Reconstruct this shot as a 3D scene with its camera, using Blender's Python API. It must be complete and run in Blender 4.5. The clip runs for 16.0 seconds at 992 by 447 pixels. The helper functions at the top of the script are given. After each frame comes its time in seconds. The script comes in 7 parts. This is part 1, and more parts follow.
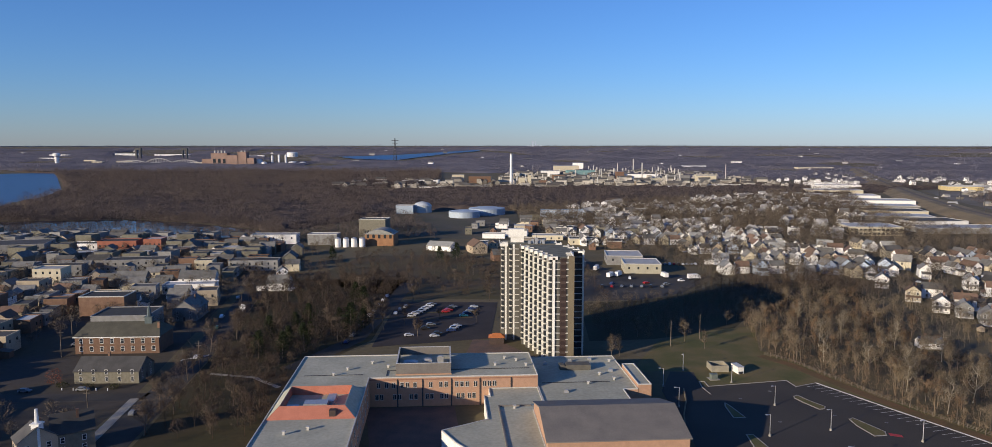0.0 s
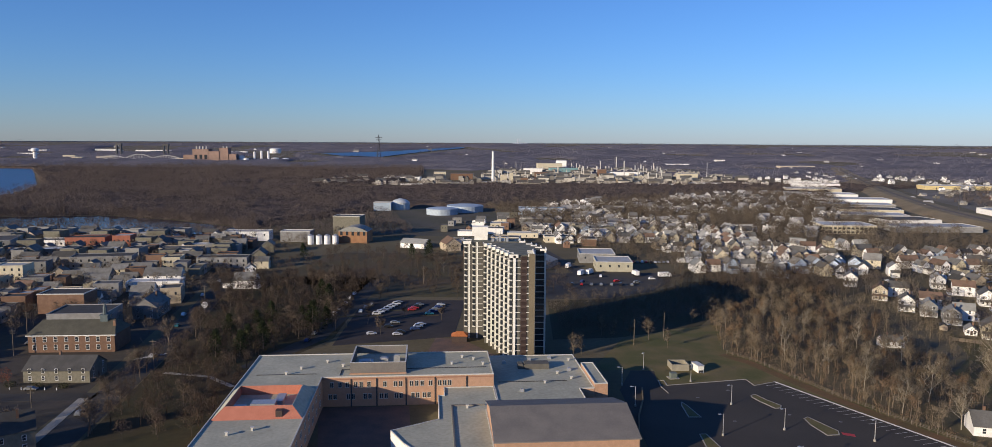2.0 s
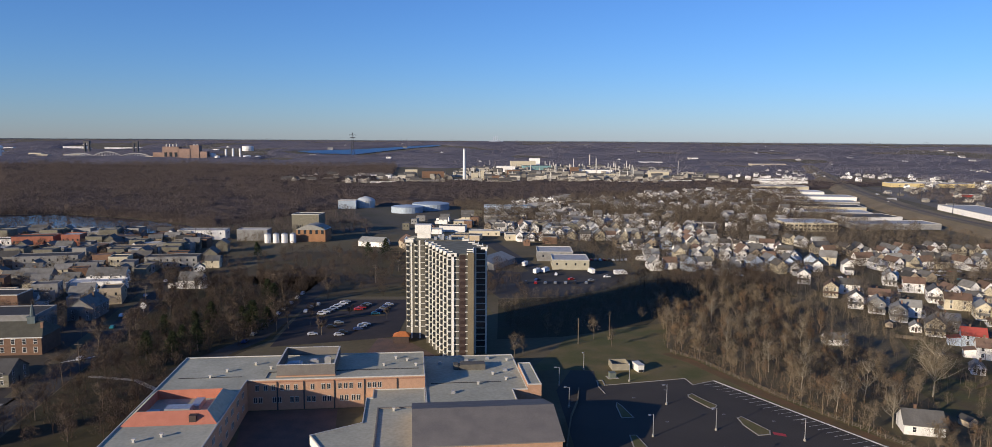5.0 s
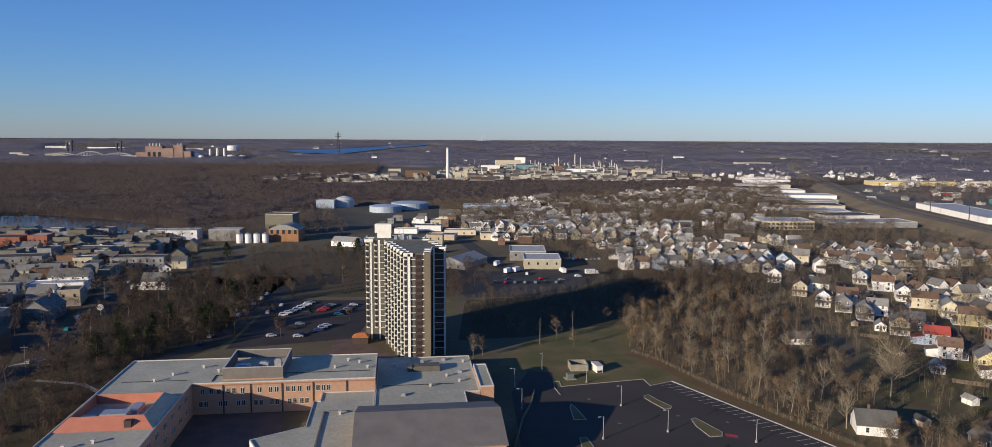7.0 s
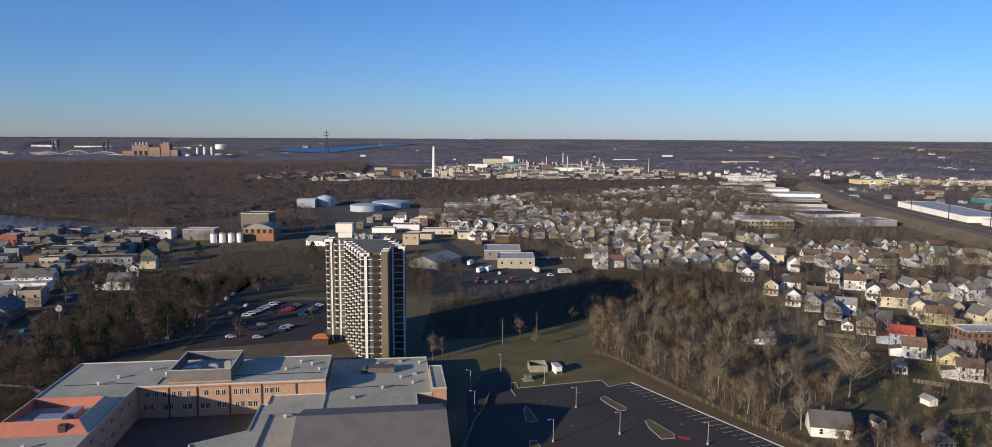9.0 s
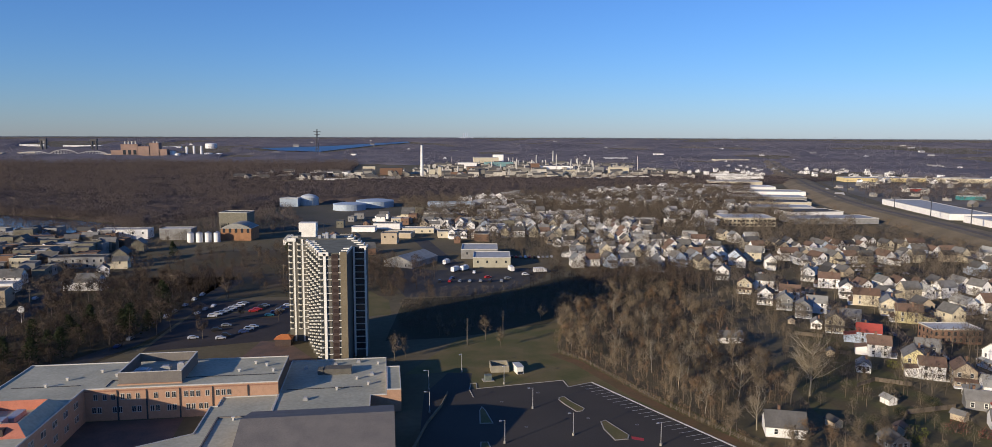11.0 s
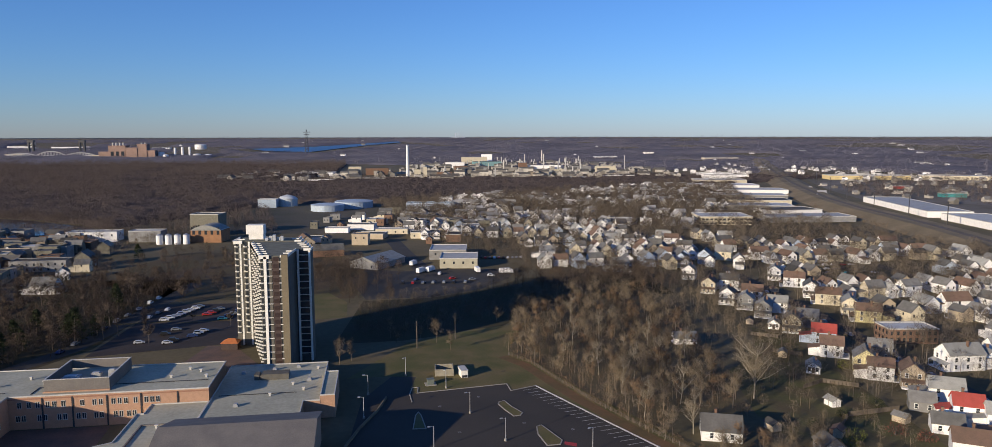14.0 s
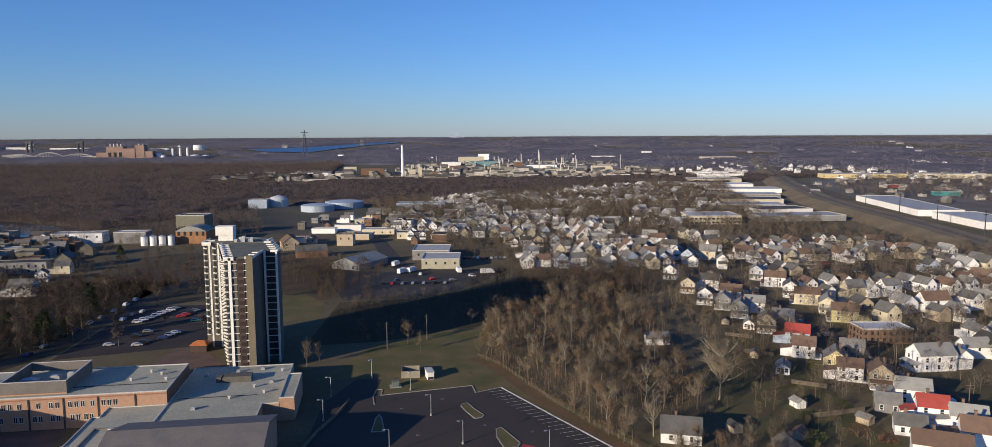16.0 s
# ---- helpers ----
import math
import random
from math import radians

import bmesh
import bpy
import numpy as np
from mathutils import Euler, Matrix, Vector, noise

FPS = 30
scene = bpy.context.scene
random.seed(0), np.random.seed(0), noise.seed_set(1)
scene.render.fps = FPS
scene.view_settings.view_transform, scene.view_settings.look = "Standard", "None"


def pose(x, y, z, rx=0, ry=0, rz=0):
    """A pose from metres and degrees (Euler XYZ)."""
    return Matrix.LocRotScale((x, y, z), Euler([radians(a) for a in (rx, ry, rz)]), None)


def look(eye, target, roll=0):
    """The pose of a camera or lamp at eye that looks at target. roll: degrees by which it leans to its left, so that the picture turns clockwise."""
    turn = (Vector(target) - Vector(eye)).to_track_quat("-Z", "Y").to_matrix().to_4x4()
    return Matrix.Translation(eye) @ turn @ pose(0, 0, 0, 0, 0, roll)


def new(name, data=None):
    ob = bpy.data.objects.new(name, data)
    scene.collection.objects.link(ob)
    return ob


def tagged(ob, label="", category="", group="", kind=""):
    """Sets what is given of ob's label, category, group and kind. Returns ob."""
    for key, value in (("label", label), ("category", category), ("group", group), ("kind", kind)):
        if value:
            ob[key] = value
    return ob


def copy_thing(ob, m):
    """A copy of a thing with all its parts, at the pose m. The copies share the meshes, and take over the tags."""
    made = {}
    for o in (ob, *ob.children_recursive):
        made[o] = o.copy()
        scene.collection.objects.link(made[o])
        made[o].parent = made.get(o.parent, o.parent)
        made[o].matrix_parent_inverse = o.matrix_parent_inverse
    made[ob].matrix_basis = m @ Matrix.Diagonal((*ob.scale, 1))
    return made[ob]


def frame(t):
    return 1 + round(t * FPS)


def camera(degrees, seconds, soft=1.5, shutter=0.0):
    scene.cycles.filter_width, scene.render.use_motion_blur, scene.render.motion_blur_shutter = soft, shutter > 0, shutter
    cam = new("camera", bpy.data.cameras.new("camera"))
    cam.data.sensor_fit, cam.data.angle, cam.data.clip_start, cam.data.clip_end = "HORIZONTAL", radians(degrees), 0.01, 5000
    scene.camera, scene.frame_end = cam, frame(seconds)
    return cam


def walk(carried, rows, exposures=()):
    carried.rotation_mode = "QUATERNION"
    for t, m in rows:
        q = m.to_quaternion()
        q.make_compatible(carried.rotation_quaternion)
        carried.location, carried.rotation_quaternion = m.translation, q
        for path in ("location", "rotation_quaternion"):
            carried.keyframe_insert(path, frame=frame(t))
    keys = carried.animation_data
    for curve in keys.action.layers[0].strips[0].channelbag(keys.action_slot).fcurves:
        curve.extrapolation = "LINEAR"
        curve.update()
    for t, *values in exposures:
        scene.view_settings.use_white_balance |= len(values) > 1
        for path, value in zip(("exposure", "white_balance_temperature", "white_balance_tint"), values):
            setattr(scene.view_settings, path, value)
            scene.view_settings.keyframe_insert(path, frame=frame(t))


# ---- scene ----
cam = camera(67.0, 16.0, 0.75)
PATH = [
    (0, (4.639, -3.012, 89.619), (4.603, -1.024, 89.404), -0.0),
    (0.5, (7.371, -2.332, 89.717), (7.346, -0.345, 89.499), 0.0),
    (1, (10.019, -1.707, 89.634), (10.003, 0.281, 89.414), 0.1),
    (1.5, (12.573, -0.961, 89.566), (12.564, 1.027, 89.345), 0.2),
    (2, (15.003, -0.130, 89.433), (15.003, 1.858, 89.211), 0.3),
    (2.5, (17.711, 0.807, 89.349), (17.721, 2.795, 89.126), 0.3),
    (3, (20.086, 1.804, 89.166), (20.105, 3.792, 88.942), 0.4),
    (3.5, (22.640, 2.591, 89.077), (22.670, 4.578, 88.852), 0.5),
    (4, (25.295, 3.413, 89.015), (25.335, 5.400, 88.789), 0.4),
    (6.5, (40.281, 7.910, 88.636), (40.358, 9.894, 88.408), 0.4),
    (7, (43.599, 8.869, 88.500), (43.683, 10.854, 88.271), 0.3),
    (7.5, (46.944, 9.843, 88.419), (47.034, 11.827, 88.189), 0.3),
    (8, (50.111, 10.724, 88.316), (50.207, 12.709, 88.086), 0.3),
    (8.5, (53.433, 11.497, 88.300), (53.534, 13.481, 88.069), 0.3),
    (9, (56.729, 12.168, 88.273), (56.833, 14.152, 88.041), 0.3),
    (11.5, (72.837, 15.039, 88.035), (72.960, 17.022, 87.799), 0.1),
    (12, (76.165, 15.833, 88.016), (76.290, 17.815, 87.780), 0.0),
    (12.5, (79.211, 16.426, 88.104), (79.335, 18.408, 87.867), 0.0),
    (13, (82.432, 16.854, 88.099), (82.560, 18.837, 87.863), -0.0),
    (13.5, (85.485, 17.185, 88.213), (85.614, 19.167, 87.977), -0.1),
    (14, (88.812, 17.512, 88.226), (88.943, 19.493, 87.989), -0.1),
    (14.5, (91.947, 17.882, 88.184), (92.077, 19.865, 87.947), -0.1),
    (15, (95.190, 18.234, 88.226), (95.320, 20.215, 87.989), -0.2),
    (15.5, (98.501, 18.520, 88.253), (98.629, 20.502, 88.016), -0.2),
    (16, (101.800, 18.726, 88.265), (101.927, 20.708, 88.027), -0.3),
]
walk(cam, [(t, look(eye, target, roll)) for t, eye, target, roll in PATH], [(0, 0.21, 6050, 25), (16, 0.21, 6050, 25)])

# ---- light ----
SUN_TO = Vector((0.766, 0.643, 0)).normalized()      # way along which the shadows fall
SUN_UP = radians(13.6)
world = bpy.data.worlds.new("world")
scene.world = world
world.use_nodes = True
nt = world.node_tree
sky = nt.nodes.new("ShaderNodeTexSky")
sky.sky_type, sky.sun_disc = "NISHITA", False
sky.sun_elevation = SUN_UP
sky.sun_rotation = math.atan2(-SUN_TO.x, -SUN_TO.y)
sky.altitude, sky.air_density, sky.dust_density, sky.ozone_density = 50, 1.0, 0.1, 7.1
nt.links.new(sky.outputs["Color"], nt.nodes["Background"].inputs["Color"])
nt.nodes["Background"].inputs["Strength"].default_value = 0.114
sun = new("sun", bpy.data.lights.new("sun", "SUN"))
sun.data.energy, sun.data.angle, sun.data.color = 4.7, radians(0.6), (1.0, 0.88, 0.57)
sun.matrix_world = look((-60, -60, 40), Vector((-60, -60, 40)) + SUN_TO * math.cos(SUN_UP) - Vector((0, 0, math.sin(SUN_UP))))


# ---- materials ----
def mat(name, c1, c2=None, scale=0.5, rough=0.85, bump=0.0, metal=0.0, fine=0.0, place="Object", rand=0.0, spec=0.3, lo=0.35, hi=0.65):
    m = bpy.data.materials.new(name)
    m.use_nodes = True
    t = m.node_tree
    b = t.nodes["Principled BSDF"]
    b.inputs["Roughness"].default_value, b.inputs["Metallic"].default_value = rough, metal
    b.inputs["Specular IOR Level"].default_value = spec
    c2 = c2 or tuple(0.8 * v for v in c1)
    if place == "World":
        co = t.nodes.new("ShaderNodeNewGeometry").outputs["Position"]
    else:
        co = t.nodes.new("ShaderNodeTexCoord").outputs["Object"]
    n1 = t.nodes.new("ShaderNodeTexNoise")
    n1.inputs["Scale"].default_value, n1.inputs["Detail"].default_value = scale, 6
    t.links.new(co, n1.inputs["Vector"])
    r1 = t.nodes.new("ShaderNodeMapRange")
    r1.inputs["From Min"].default_value, r1.inputs["From Max"].default_value = lo, hi
    t.links.new(n1.outputs["Fac"], r1.inputs["Value"])
    mix = t.nodes.new("ShaderNodeMix")
    mix.data_type = "RGBA"
    mix.inputs["A"].default_value, mix.inputs["B"].default_value = (*c1, 1), (*c2, 1)
    t.links.new(r1.outputs["Result"], mix.inputs["Factor"])
    n2 = t.nodes.new("ShaderNodeTexNoise")
    n2.inputs["Scale"].default_value, n2.inputs["Detail"].default_value = fine or scale * 9, 3
    t.links.new(co, n2.inputs["Vector"])
    r2 = t.nodes.new("ShaderNodeMapRange")
    r2.inputs["To Min"].default_value, r2.inputs["To Max"].default_value = 0.72, 1.28
    t.links.new(n2.outputs["Fac"], r2.inputs["Value"])
    val = r2.outputs["Result"]
    if rand:
        info = t.nodes.new("ShaderNodeObjectInfo")
        r3 = t.nodes.new("ShaderNodeMapRange")
        r3.inputs["To Min"].default_value, r3.inputs["To Max"].default_value = 1 - rand, 1 + rand
        t.links.new(info.outputs["Random"], r3.inputs["Value"])
        mul = t.nodes.new("ShaderNodeMath")
        mul.operation = "MULTIPLY"
        t.links.new(val, mul.inputs[0])
        t.links.new(r3.outputs["Result"], mul.inputs[1])
        val = mul.outputs["Value"]
    hsv = t.nodes.new("ShaderNodeHueSaturation")
    t.links.new(mix.outputs["Result"], hsv.inputs["Color"])
    t.links.new(val, hsv.inputs["Value"])
    t.links.new(hsv.outputs["Color"], b.inputs["Base Color"])
    if bump:
        bp = t.nodes.new("ShaderNodeBump")
        bp.inputs["Strength"].default_value, bp.inputs["Distance"].default_value = 0.6, bump
        t.links.new(n2.outputs["Fac"], bp.inputs["Height"])
        t.links.new(bp.outputs["Normal"], b.inputs["Normal"])
    return m


def island_mat(name, c1, c2, rough=0.95, weight=0.55):
    """Twigs and leaves: each loose piece takes its own tint between two colours."""
    m = bpy.data.materials.new(name)
    m.use_nodes = True
    t = m.node_tree
    b = t.nodes["Principled BSDF"]
    b.inputs["Roughness"].default_value, b.inputs["Specular IOR Level"].default_value = rough, 0.1
    g = t.nodes.new("ShaderNodeNewGeometry")
    n = t.nodes.new("ShaderNodeTexNoise")
    n.inputs["Scale"].default_value = 0.012
    t.links.new(g.outputs["Position"], n.inputs["Vector"])
    add = t.nodes.new("ShaderNodeMath")
    add.operation = "MULTIPLY_ADD"
    add.inputs[1].default_value, add.inputs[2].default_value = weight, 0.225 - weight / 2
    t.links.new(g.outputs["Random Per Island"], add.inputs[0])
    tot = t.nodes.new("ShaderNodeMath")
    t.links.new(add.outputs["Value"], tot.inputs[0])
    t.links.new(n.outputs["Fac"], tot.inputs[1])
    r = t.nodes.new("ShaderNodeMapRange")
    r.inputs["From Min"].default_value, r.inputs["From Max"].default_value = 0.3, 1.1
    t.links.new(tot.outputs["Value"], r.inputs["Value"])
    mix = t.nodes.new("ShaderNodeMix")
    mix.data_type = "RGBA"
    mix.inputs["A"].default_value, mix.inputs["B"].default_value = (*c1, 1), (*c2, 1)
    t.links.new(r.outputs["Result"], mix.inputs["Factor"])
    t.links.new(mix.outputs["Result"], b.inputs["Base Color"])
    return m


LITTER = mat("leaf_litter", (0.14, 0.112, 0.062), (0.10, 0.082, 0.042), 0.02, 0.95, fine=0.4, place="World")
GRASS = mat("winter_grass", (0.092, 0.092, 0.028), (0.16, 0.122, 0.052), 0.075, 0.95, fine=1.5, place="World")
ASPHALT = mat("asphalt", (0.06, 0.051, 0.041), (0.048, 0.041, 0.034), 0.05, 0.9, fine=2.0, place="World")
STREET = mat("street_asphalt", (0.062, 0.055, 0.045), (0.046, 0.041, 0.035), 0.08, 0.85, fine=1.5, place="World")
CONCRETE = mat("concrete", (0.36, 0.33, 0.27), (0.28, 0.26, 0.22), 0.3, 0.85, fine=4, place="World")
PAVERS = mat("red_pavers", (0.16, 0.10, 0.075), (0.11, 0.08, 0.065), 0.2, 0.9, place="World")
WHITE_LINE = mat("white_line", (0.66, 0.64, 0.58), (0.46, 0.44, 0.4), 0.8, 0.8, place="World")
WATER = mat("river_water", (0.014, 0.04, 0.11), (0.02, 0.05, 0.13), 0.004, 0.32, 1.6, fine=0.09, place="World", spec=0.5)
BRICK = mat("salmon_brick", (0.45, 0.27, 0.175), (0.39, 0.235, 0.15), 0.8, 0.9, fine=6)
CORAL = mat("coral_panel", (0.50, 0.19, 0.12), (0.44, 0.16, 0.10), 0.5, 0.7, fine=5)
MEMBRANE = mat("grey_roof_membrane", (0.46, 0.44, 0.33), (0.355, 0.345, 0.262), 0.09, 0.8, fine=0.9)
SHINGLE = mat("dark_roof_shingle", (0.20, 0.18, 0.155), (0.16, 0.145, 0.13), 0.2, 0.9, fine=3)
PARAPET = mat("pale_metal_coping", (0.56, 0.54, 0.48), (0.46, 0.44, 0.40), 0.5, 0.5)
CREAM = mat("cream_concrete", (0.82, 0.79, 0.71), (0.74, 0.71, 0.63), 0.4, 0.85, fine=3)
TAN = mat("tan_render", (0.19, 0.155, 0.10), (0.16, 0.13, 0.085), 0.2, 0.9, fine=2)
BROWN = mat("dark_brown_panel", (0.075, 0.05, 0.042), (0.06, 0.042, 0.036), 0.5, 0.7)
SPANDREL = mat("olive_grey_panel", (0.13, 0.12, 0.098), (0.10, 0.093, 0.077), 0.5, 0.7, rand=0.15)
GLASS = mat("window_glass", (0.025, 0.03, 0.035), (0.04, 0.045, 0.05), 0.7, 0.12, spec=0.5)
STEEL = mat("galvanised_steel", (0.55, 0.55, 0.54), (0.45, 0.45, 0.45), 1.0, 0.45, metal=0.6)
DARKMETAL = mat("dark_metal", (0.06, 0.06, 0.065), (0.045, 0.045, 0.05), 1.0, 0.5, metal=0.4)
WHITE = mat("white_paint", (0.80, 0.79, 0.76), (0.70, 0.69, 0.66), 0.3, 0.6, fine=3)
BARK = mat("grey_bark", (0.165, 0.135, 0.10), (0.12, 0.096, 0.072), 0.5, 0.95, rand=0.25)
PALEBARK = mat("pale_sycamore_bark", (0.34, 0.30, 0.225), (0.22, 0.19, 0.14), 0.4, 0.9, rand=0.1)
TWIG = island_mat("bare_twigs", (0.118, 0.091, 0.06), (0.262, 0.204, 0.134))
RUSTTWIG = island_mat("rusty_twigs", (0.125, 0.08, 0.046), (0.245, 0.162, 0.095))
PALETWIG = island_mat("pale_twigs", (0.13, 0.105, 0.07), (0.25, 0.20, 0.135))
PARKTWIG = island_mat("dark_park_twigs", (0.055, 0.041, 0.032), (0.12, 0.09, 0.066))
YARDTWIG = island_mat("dark_street_twigs", (0.085, 0.068, 0.052), (0.185, 0.15, 0.113))
FARTWIG = island_mat("far_bare_twigs", (0.08, 0.064, 0.057), (0.153, 0.122, 0.106), weight=0.2)
# farthest woods: distance haze put into the twig colour as a blue-grey tint
DISTANT = island_mat("hazed_woods", (0.145, 0.134, 0.148), (0.20, 0.184, 0.198), weight=0.15)
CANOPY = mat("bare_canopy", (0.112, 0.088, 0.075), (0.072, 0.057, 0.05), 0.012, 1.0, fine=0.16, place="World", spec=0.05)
# haze put into this colour too, so paler and bluer than CANOPY
FARCANOPY = mat("hazed_canopy", (0.185, 0.168, 0.18), (0.125, 0.116, 0.13), 0.004, 1.0, fine=0.03, place="World", spec=0.05)
PINE = island_mat("pine_needles", (0.022, 0.03, 0.014), (0.05, 0.06, 0.028))
TYRE = mat("tyre_rubber", (0.02, 0.02, 0.02), (0.03, 0.03, 0.03), 3, 0.9)


# ---- building blocks ----
def box(bm, x0, x1, y0, y1, z0, z1):
    v = [bm.verts.new((x, y, z)) for z in (z0, z1) for x, y in ((x0, y0), (x1, y0), (x1, y1), (x0, y1))]
    for f in ((3, 2, 1, 0), (4, 5, 6, 7), (0, 1, 5, 4), (1, 2, 6, 5), (2, 3, 7, 6), (3, 0, 4, 7)):
        bm.faces.new([v[i] for i in f])


def prism(bm, poly, z0, z1):
    lo, hi = [bm.verts.new((x, y, z0)) for x, y in poly], [bm.verts.new((x, y, z1)) for x, y in poly]
    n = len(poly)
    bm.faces.new(lo[::-1])
    bm.faces.new(hi)
    for i in range(n):
        bm.faces.new((lo[i], lo[(i + 1) % n], hi[(i + 1) % n], hi[i]))


def tube(bm, a, b, r0, r1, n=6):
    a, b = Vector(a), Vector(b)
    d = (b - a).normalized()
    s = d.orthogonal().normalized()
    u = d.cross(s)
    ra = [bm.verts.new(a + (s * math.cos(k) + u * math.sin(k)) * r0) for k in (2 * math.pi * i / n for i in range(n))]
    rb = [bm.verts.new(b + (s * math.cos(k) + u * math.sin(k)) * r1) for k in (2 * math.pi * i / n for i in range(n))]
    for i in range(n):
        bm.faces.new((ra[i], ra[(i + 1) % n], rb[(i + 1) % n], rb[i]))
    bm.faces.new(rb)
    bm.faces.new(ra[::-1])


def mesh_of(bm, material, name):
    bmesh.ops.recalc_face_normals(bm, faces=bm.faces)
    me = bpy.data.meshes.new(name)
    bm.to_mesh(me)
    bm.free()
    if material:
        me.materials.append(material)
    return me


def part(name, bm, material, parent, label=""):
    ob = new(name, mesh_of(bm, material, name) if isinstance(bm, bmesh.types.BMesh) else bm)
    ob.parent = parent
    return tagged(ob, label) if label else ob


def thing(name, label, category, x=0.0, y=0.0, z=0.0, turn=0.0, group=""):
    ob = new(name)
    ob.empty_display_size = 0.5
    ob.matrix_basis = pose(x, y, z, 0, 0, turn)
    return tagged(ob, label, category, group)


def one(name, bm, material, label, category, x=0.0, y=0.0, z=0.0, turn=0.0, group="", kind=""):
    ob = new(name, mesh_of(bm, material, name))
    ob.matrix_basis = pose(x, y, z, 0, 0, turn)
    return tagged(ob, label, category, group, kind)


def shared(bm, material, name):
    return mesh_of(bm, material, name)


def put(name, me, parent, x, y, z, turn=0.0, label=""):
    ob = new(name, me)
    ob.parent = parent
    ob.matrix_basis = pose(x, y, z, 0, 0, turn)
    return tagged(ob, label) if label else ob


def boxes(*rows):
    bm = bmesh.new()
    for r in rows:
        box(bm, *r)
    return bm


def sheet(name, poly, z, material, label, category, thick=0.3):
    bm = bmesh.new()
    prism(bm, poly, z - thick, z)
    return one(name, bm, material, label, category, kind="structure")


def strip(name, line, width, z, material, label, category):
    """A road or a path of even width along a line of points."""
    pts = [Vector(p) for p in line]
    left, right = [], []
    for i, p in enumerate(pts):
        d = (pts[min(i + 1, len(pts) - 1)] - pts[max(i - 1, 0)]).normalized()
        nrm = Vector((-d.y, d.x))
        left.append(p + nrm * width / 2)
        right.append(p - nrm * width / 2)
    bm = bmesh.new()
    lo = [[bm.verts.new((*q, h)) for q in side] for side in (left, right) for h in (z - 0.3, z)]
    for i in range(len(pts) - 1):
        for a, b in ((1, 3), (0, 2), (0, 1), (2, 3)):
            bm.faces.new((lo[a][i], lo[a][i + 1], lo[b][i + 1], lo[b][i]))
    return one(name, bm, material, label, category, kind="structure")


def inside(x, y, poly):
    hit = False
    for (x0, y0), (x1, y1) in zip(poly, poly[1:] + poly[:1]):
        if (y0 > y) != (y1 > y) and x < (x1 - x0) * (y - y0) / (y1 - y0) + x0:
            hit = not hit
    return hit


def scatter(poly, gap, rng, clear=()):
    """Points over a polygon, about one in each square of side gap."""
    xs, ys = [p[0] for p in poly], [p[1] for p in poly]
    out = []
    for i in range(int((max(xs) - min(xs)) / gap) + 1):
        for j in range(int((max(ys) - min(ys)) / gap) + 1):
            x, y = min(xs) + (i + rng.random()) * gap, min(ys) + (j + rng.random()) * gap
            if inside(x, y, poly) and not any(inside(x, y, c) for c in clear):
                out.append((x, y))
    return out


# ---- ground ----
def rise(d):
    return 0.0 if d < 2600 else 66 * (d - 2600) / 2280


def build_ground():
    rings = [0, 100, 300, 600, 1000, 1600, 2200, 2600] + [2600 + 228 * i for i in range(1, 11)]
    n = 96
    bm = bmesh.new()
    rows = [[bm.verts.new((50, 0, 0))] * n]
    for d in rings[1:]:
        rows.append([bm.verts.new((50 + d * math.sin(2 * math.pi * k / n), d * math.cos(2 * math.pi * k / n), rise(d))) for k in range(n)])
    for i in range(len(rows) - 1):
        for k in range(n):
            a, b, c, d = rows[i][k], rows[i + 1][k], rows[i + 1][(k + 1) % n], rows[i][(k + 1) % n]
            bm.faces.new((a, b, c) if i == 0 else (a, b, c, d))
    one("ground", bm, LITTER, "brown winter ground with leaf litter and dry grass", "ground", kind="structure")


build_ground()
# ridge backdrop along the horizon: its blue is distance haze put into the colour
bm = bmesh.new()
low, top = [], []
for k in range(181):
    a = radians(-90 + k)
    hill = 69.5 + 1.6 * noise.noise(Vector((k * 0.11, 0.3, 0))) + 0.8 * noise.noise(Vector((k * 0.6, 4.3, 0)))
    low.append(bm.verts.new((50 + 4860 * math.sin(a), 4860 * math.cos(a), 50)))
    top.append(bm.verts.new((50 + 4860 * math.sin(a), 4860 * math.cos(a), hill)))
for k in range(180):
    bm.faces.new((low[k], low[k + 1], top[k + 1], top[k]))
one("backdrop", bm, mat("haze_blue_ridge", (0.085, 0.105, 0.14), (0.075, 0.095, 0.13), 0.004, 1.0, place="World"), "wooded ridge backdrop along the horizon, haze in its faint blue", "horizon", kind="structure")
LOT = [(60, 150), (60, 262), (68, 285), (77, 284), (75.5, 272), (76.5, 266.5), (109.5, 274.5), (110.4, 267.2), (119.5, 271.8), (183, 150)]
sheet("parking_lot", LOT, 0.05, ASPHALT, "dark smooth asphalt of the school parking lot", "parking lot")
sheet("lawn", [(52, 284), (66, 286), (77, 285), (76, 273), (77, 267.5), (109, 275.3), (111, 268.5), (119.8, 272.8), (184, 151), (192, 151), (137, 262), (124, 296), (113, 316), (125, 360), (100, 350), (72, 331)], 0.03, GRASS, "thin winter lawn sloping beside the parking lot", "lawn")
sheet("river", [(-700, 1040), (-741, 1100), (-755, 1190), (-838, 1391), (-1090, 1795), (-1318, 2163), (-1700, 2190), (-2600, 2190), (-2600, 1040)], 0.06, WATER, "wide blue river under a clear sky", "river", 0.2)
CREEK_WATER = mat("still_creek_water", (0.03, 0.035, 0.05), (0.035, 0.04, 0.055), 0.004, 0.04, 0.01, fine=0.05, place="World", spec=0.5)
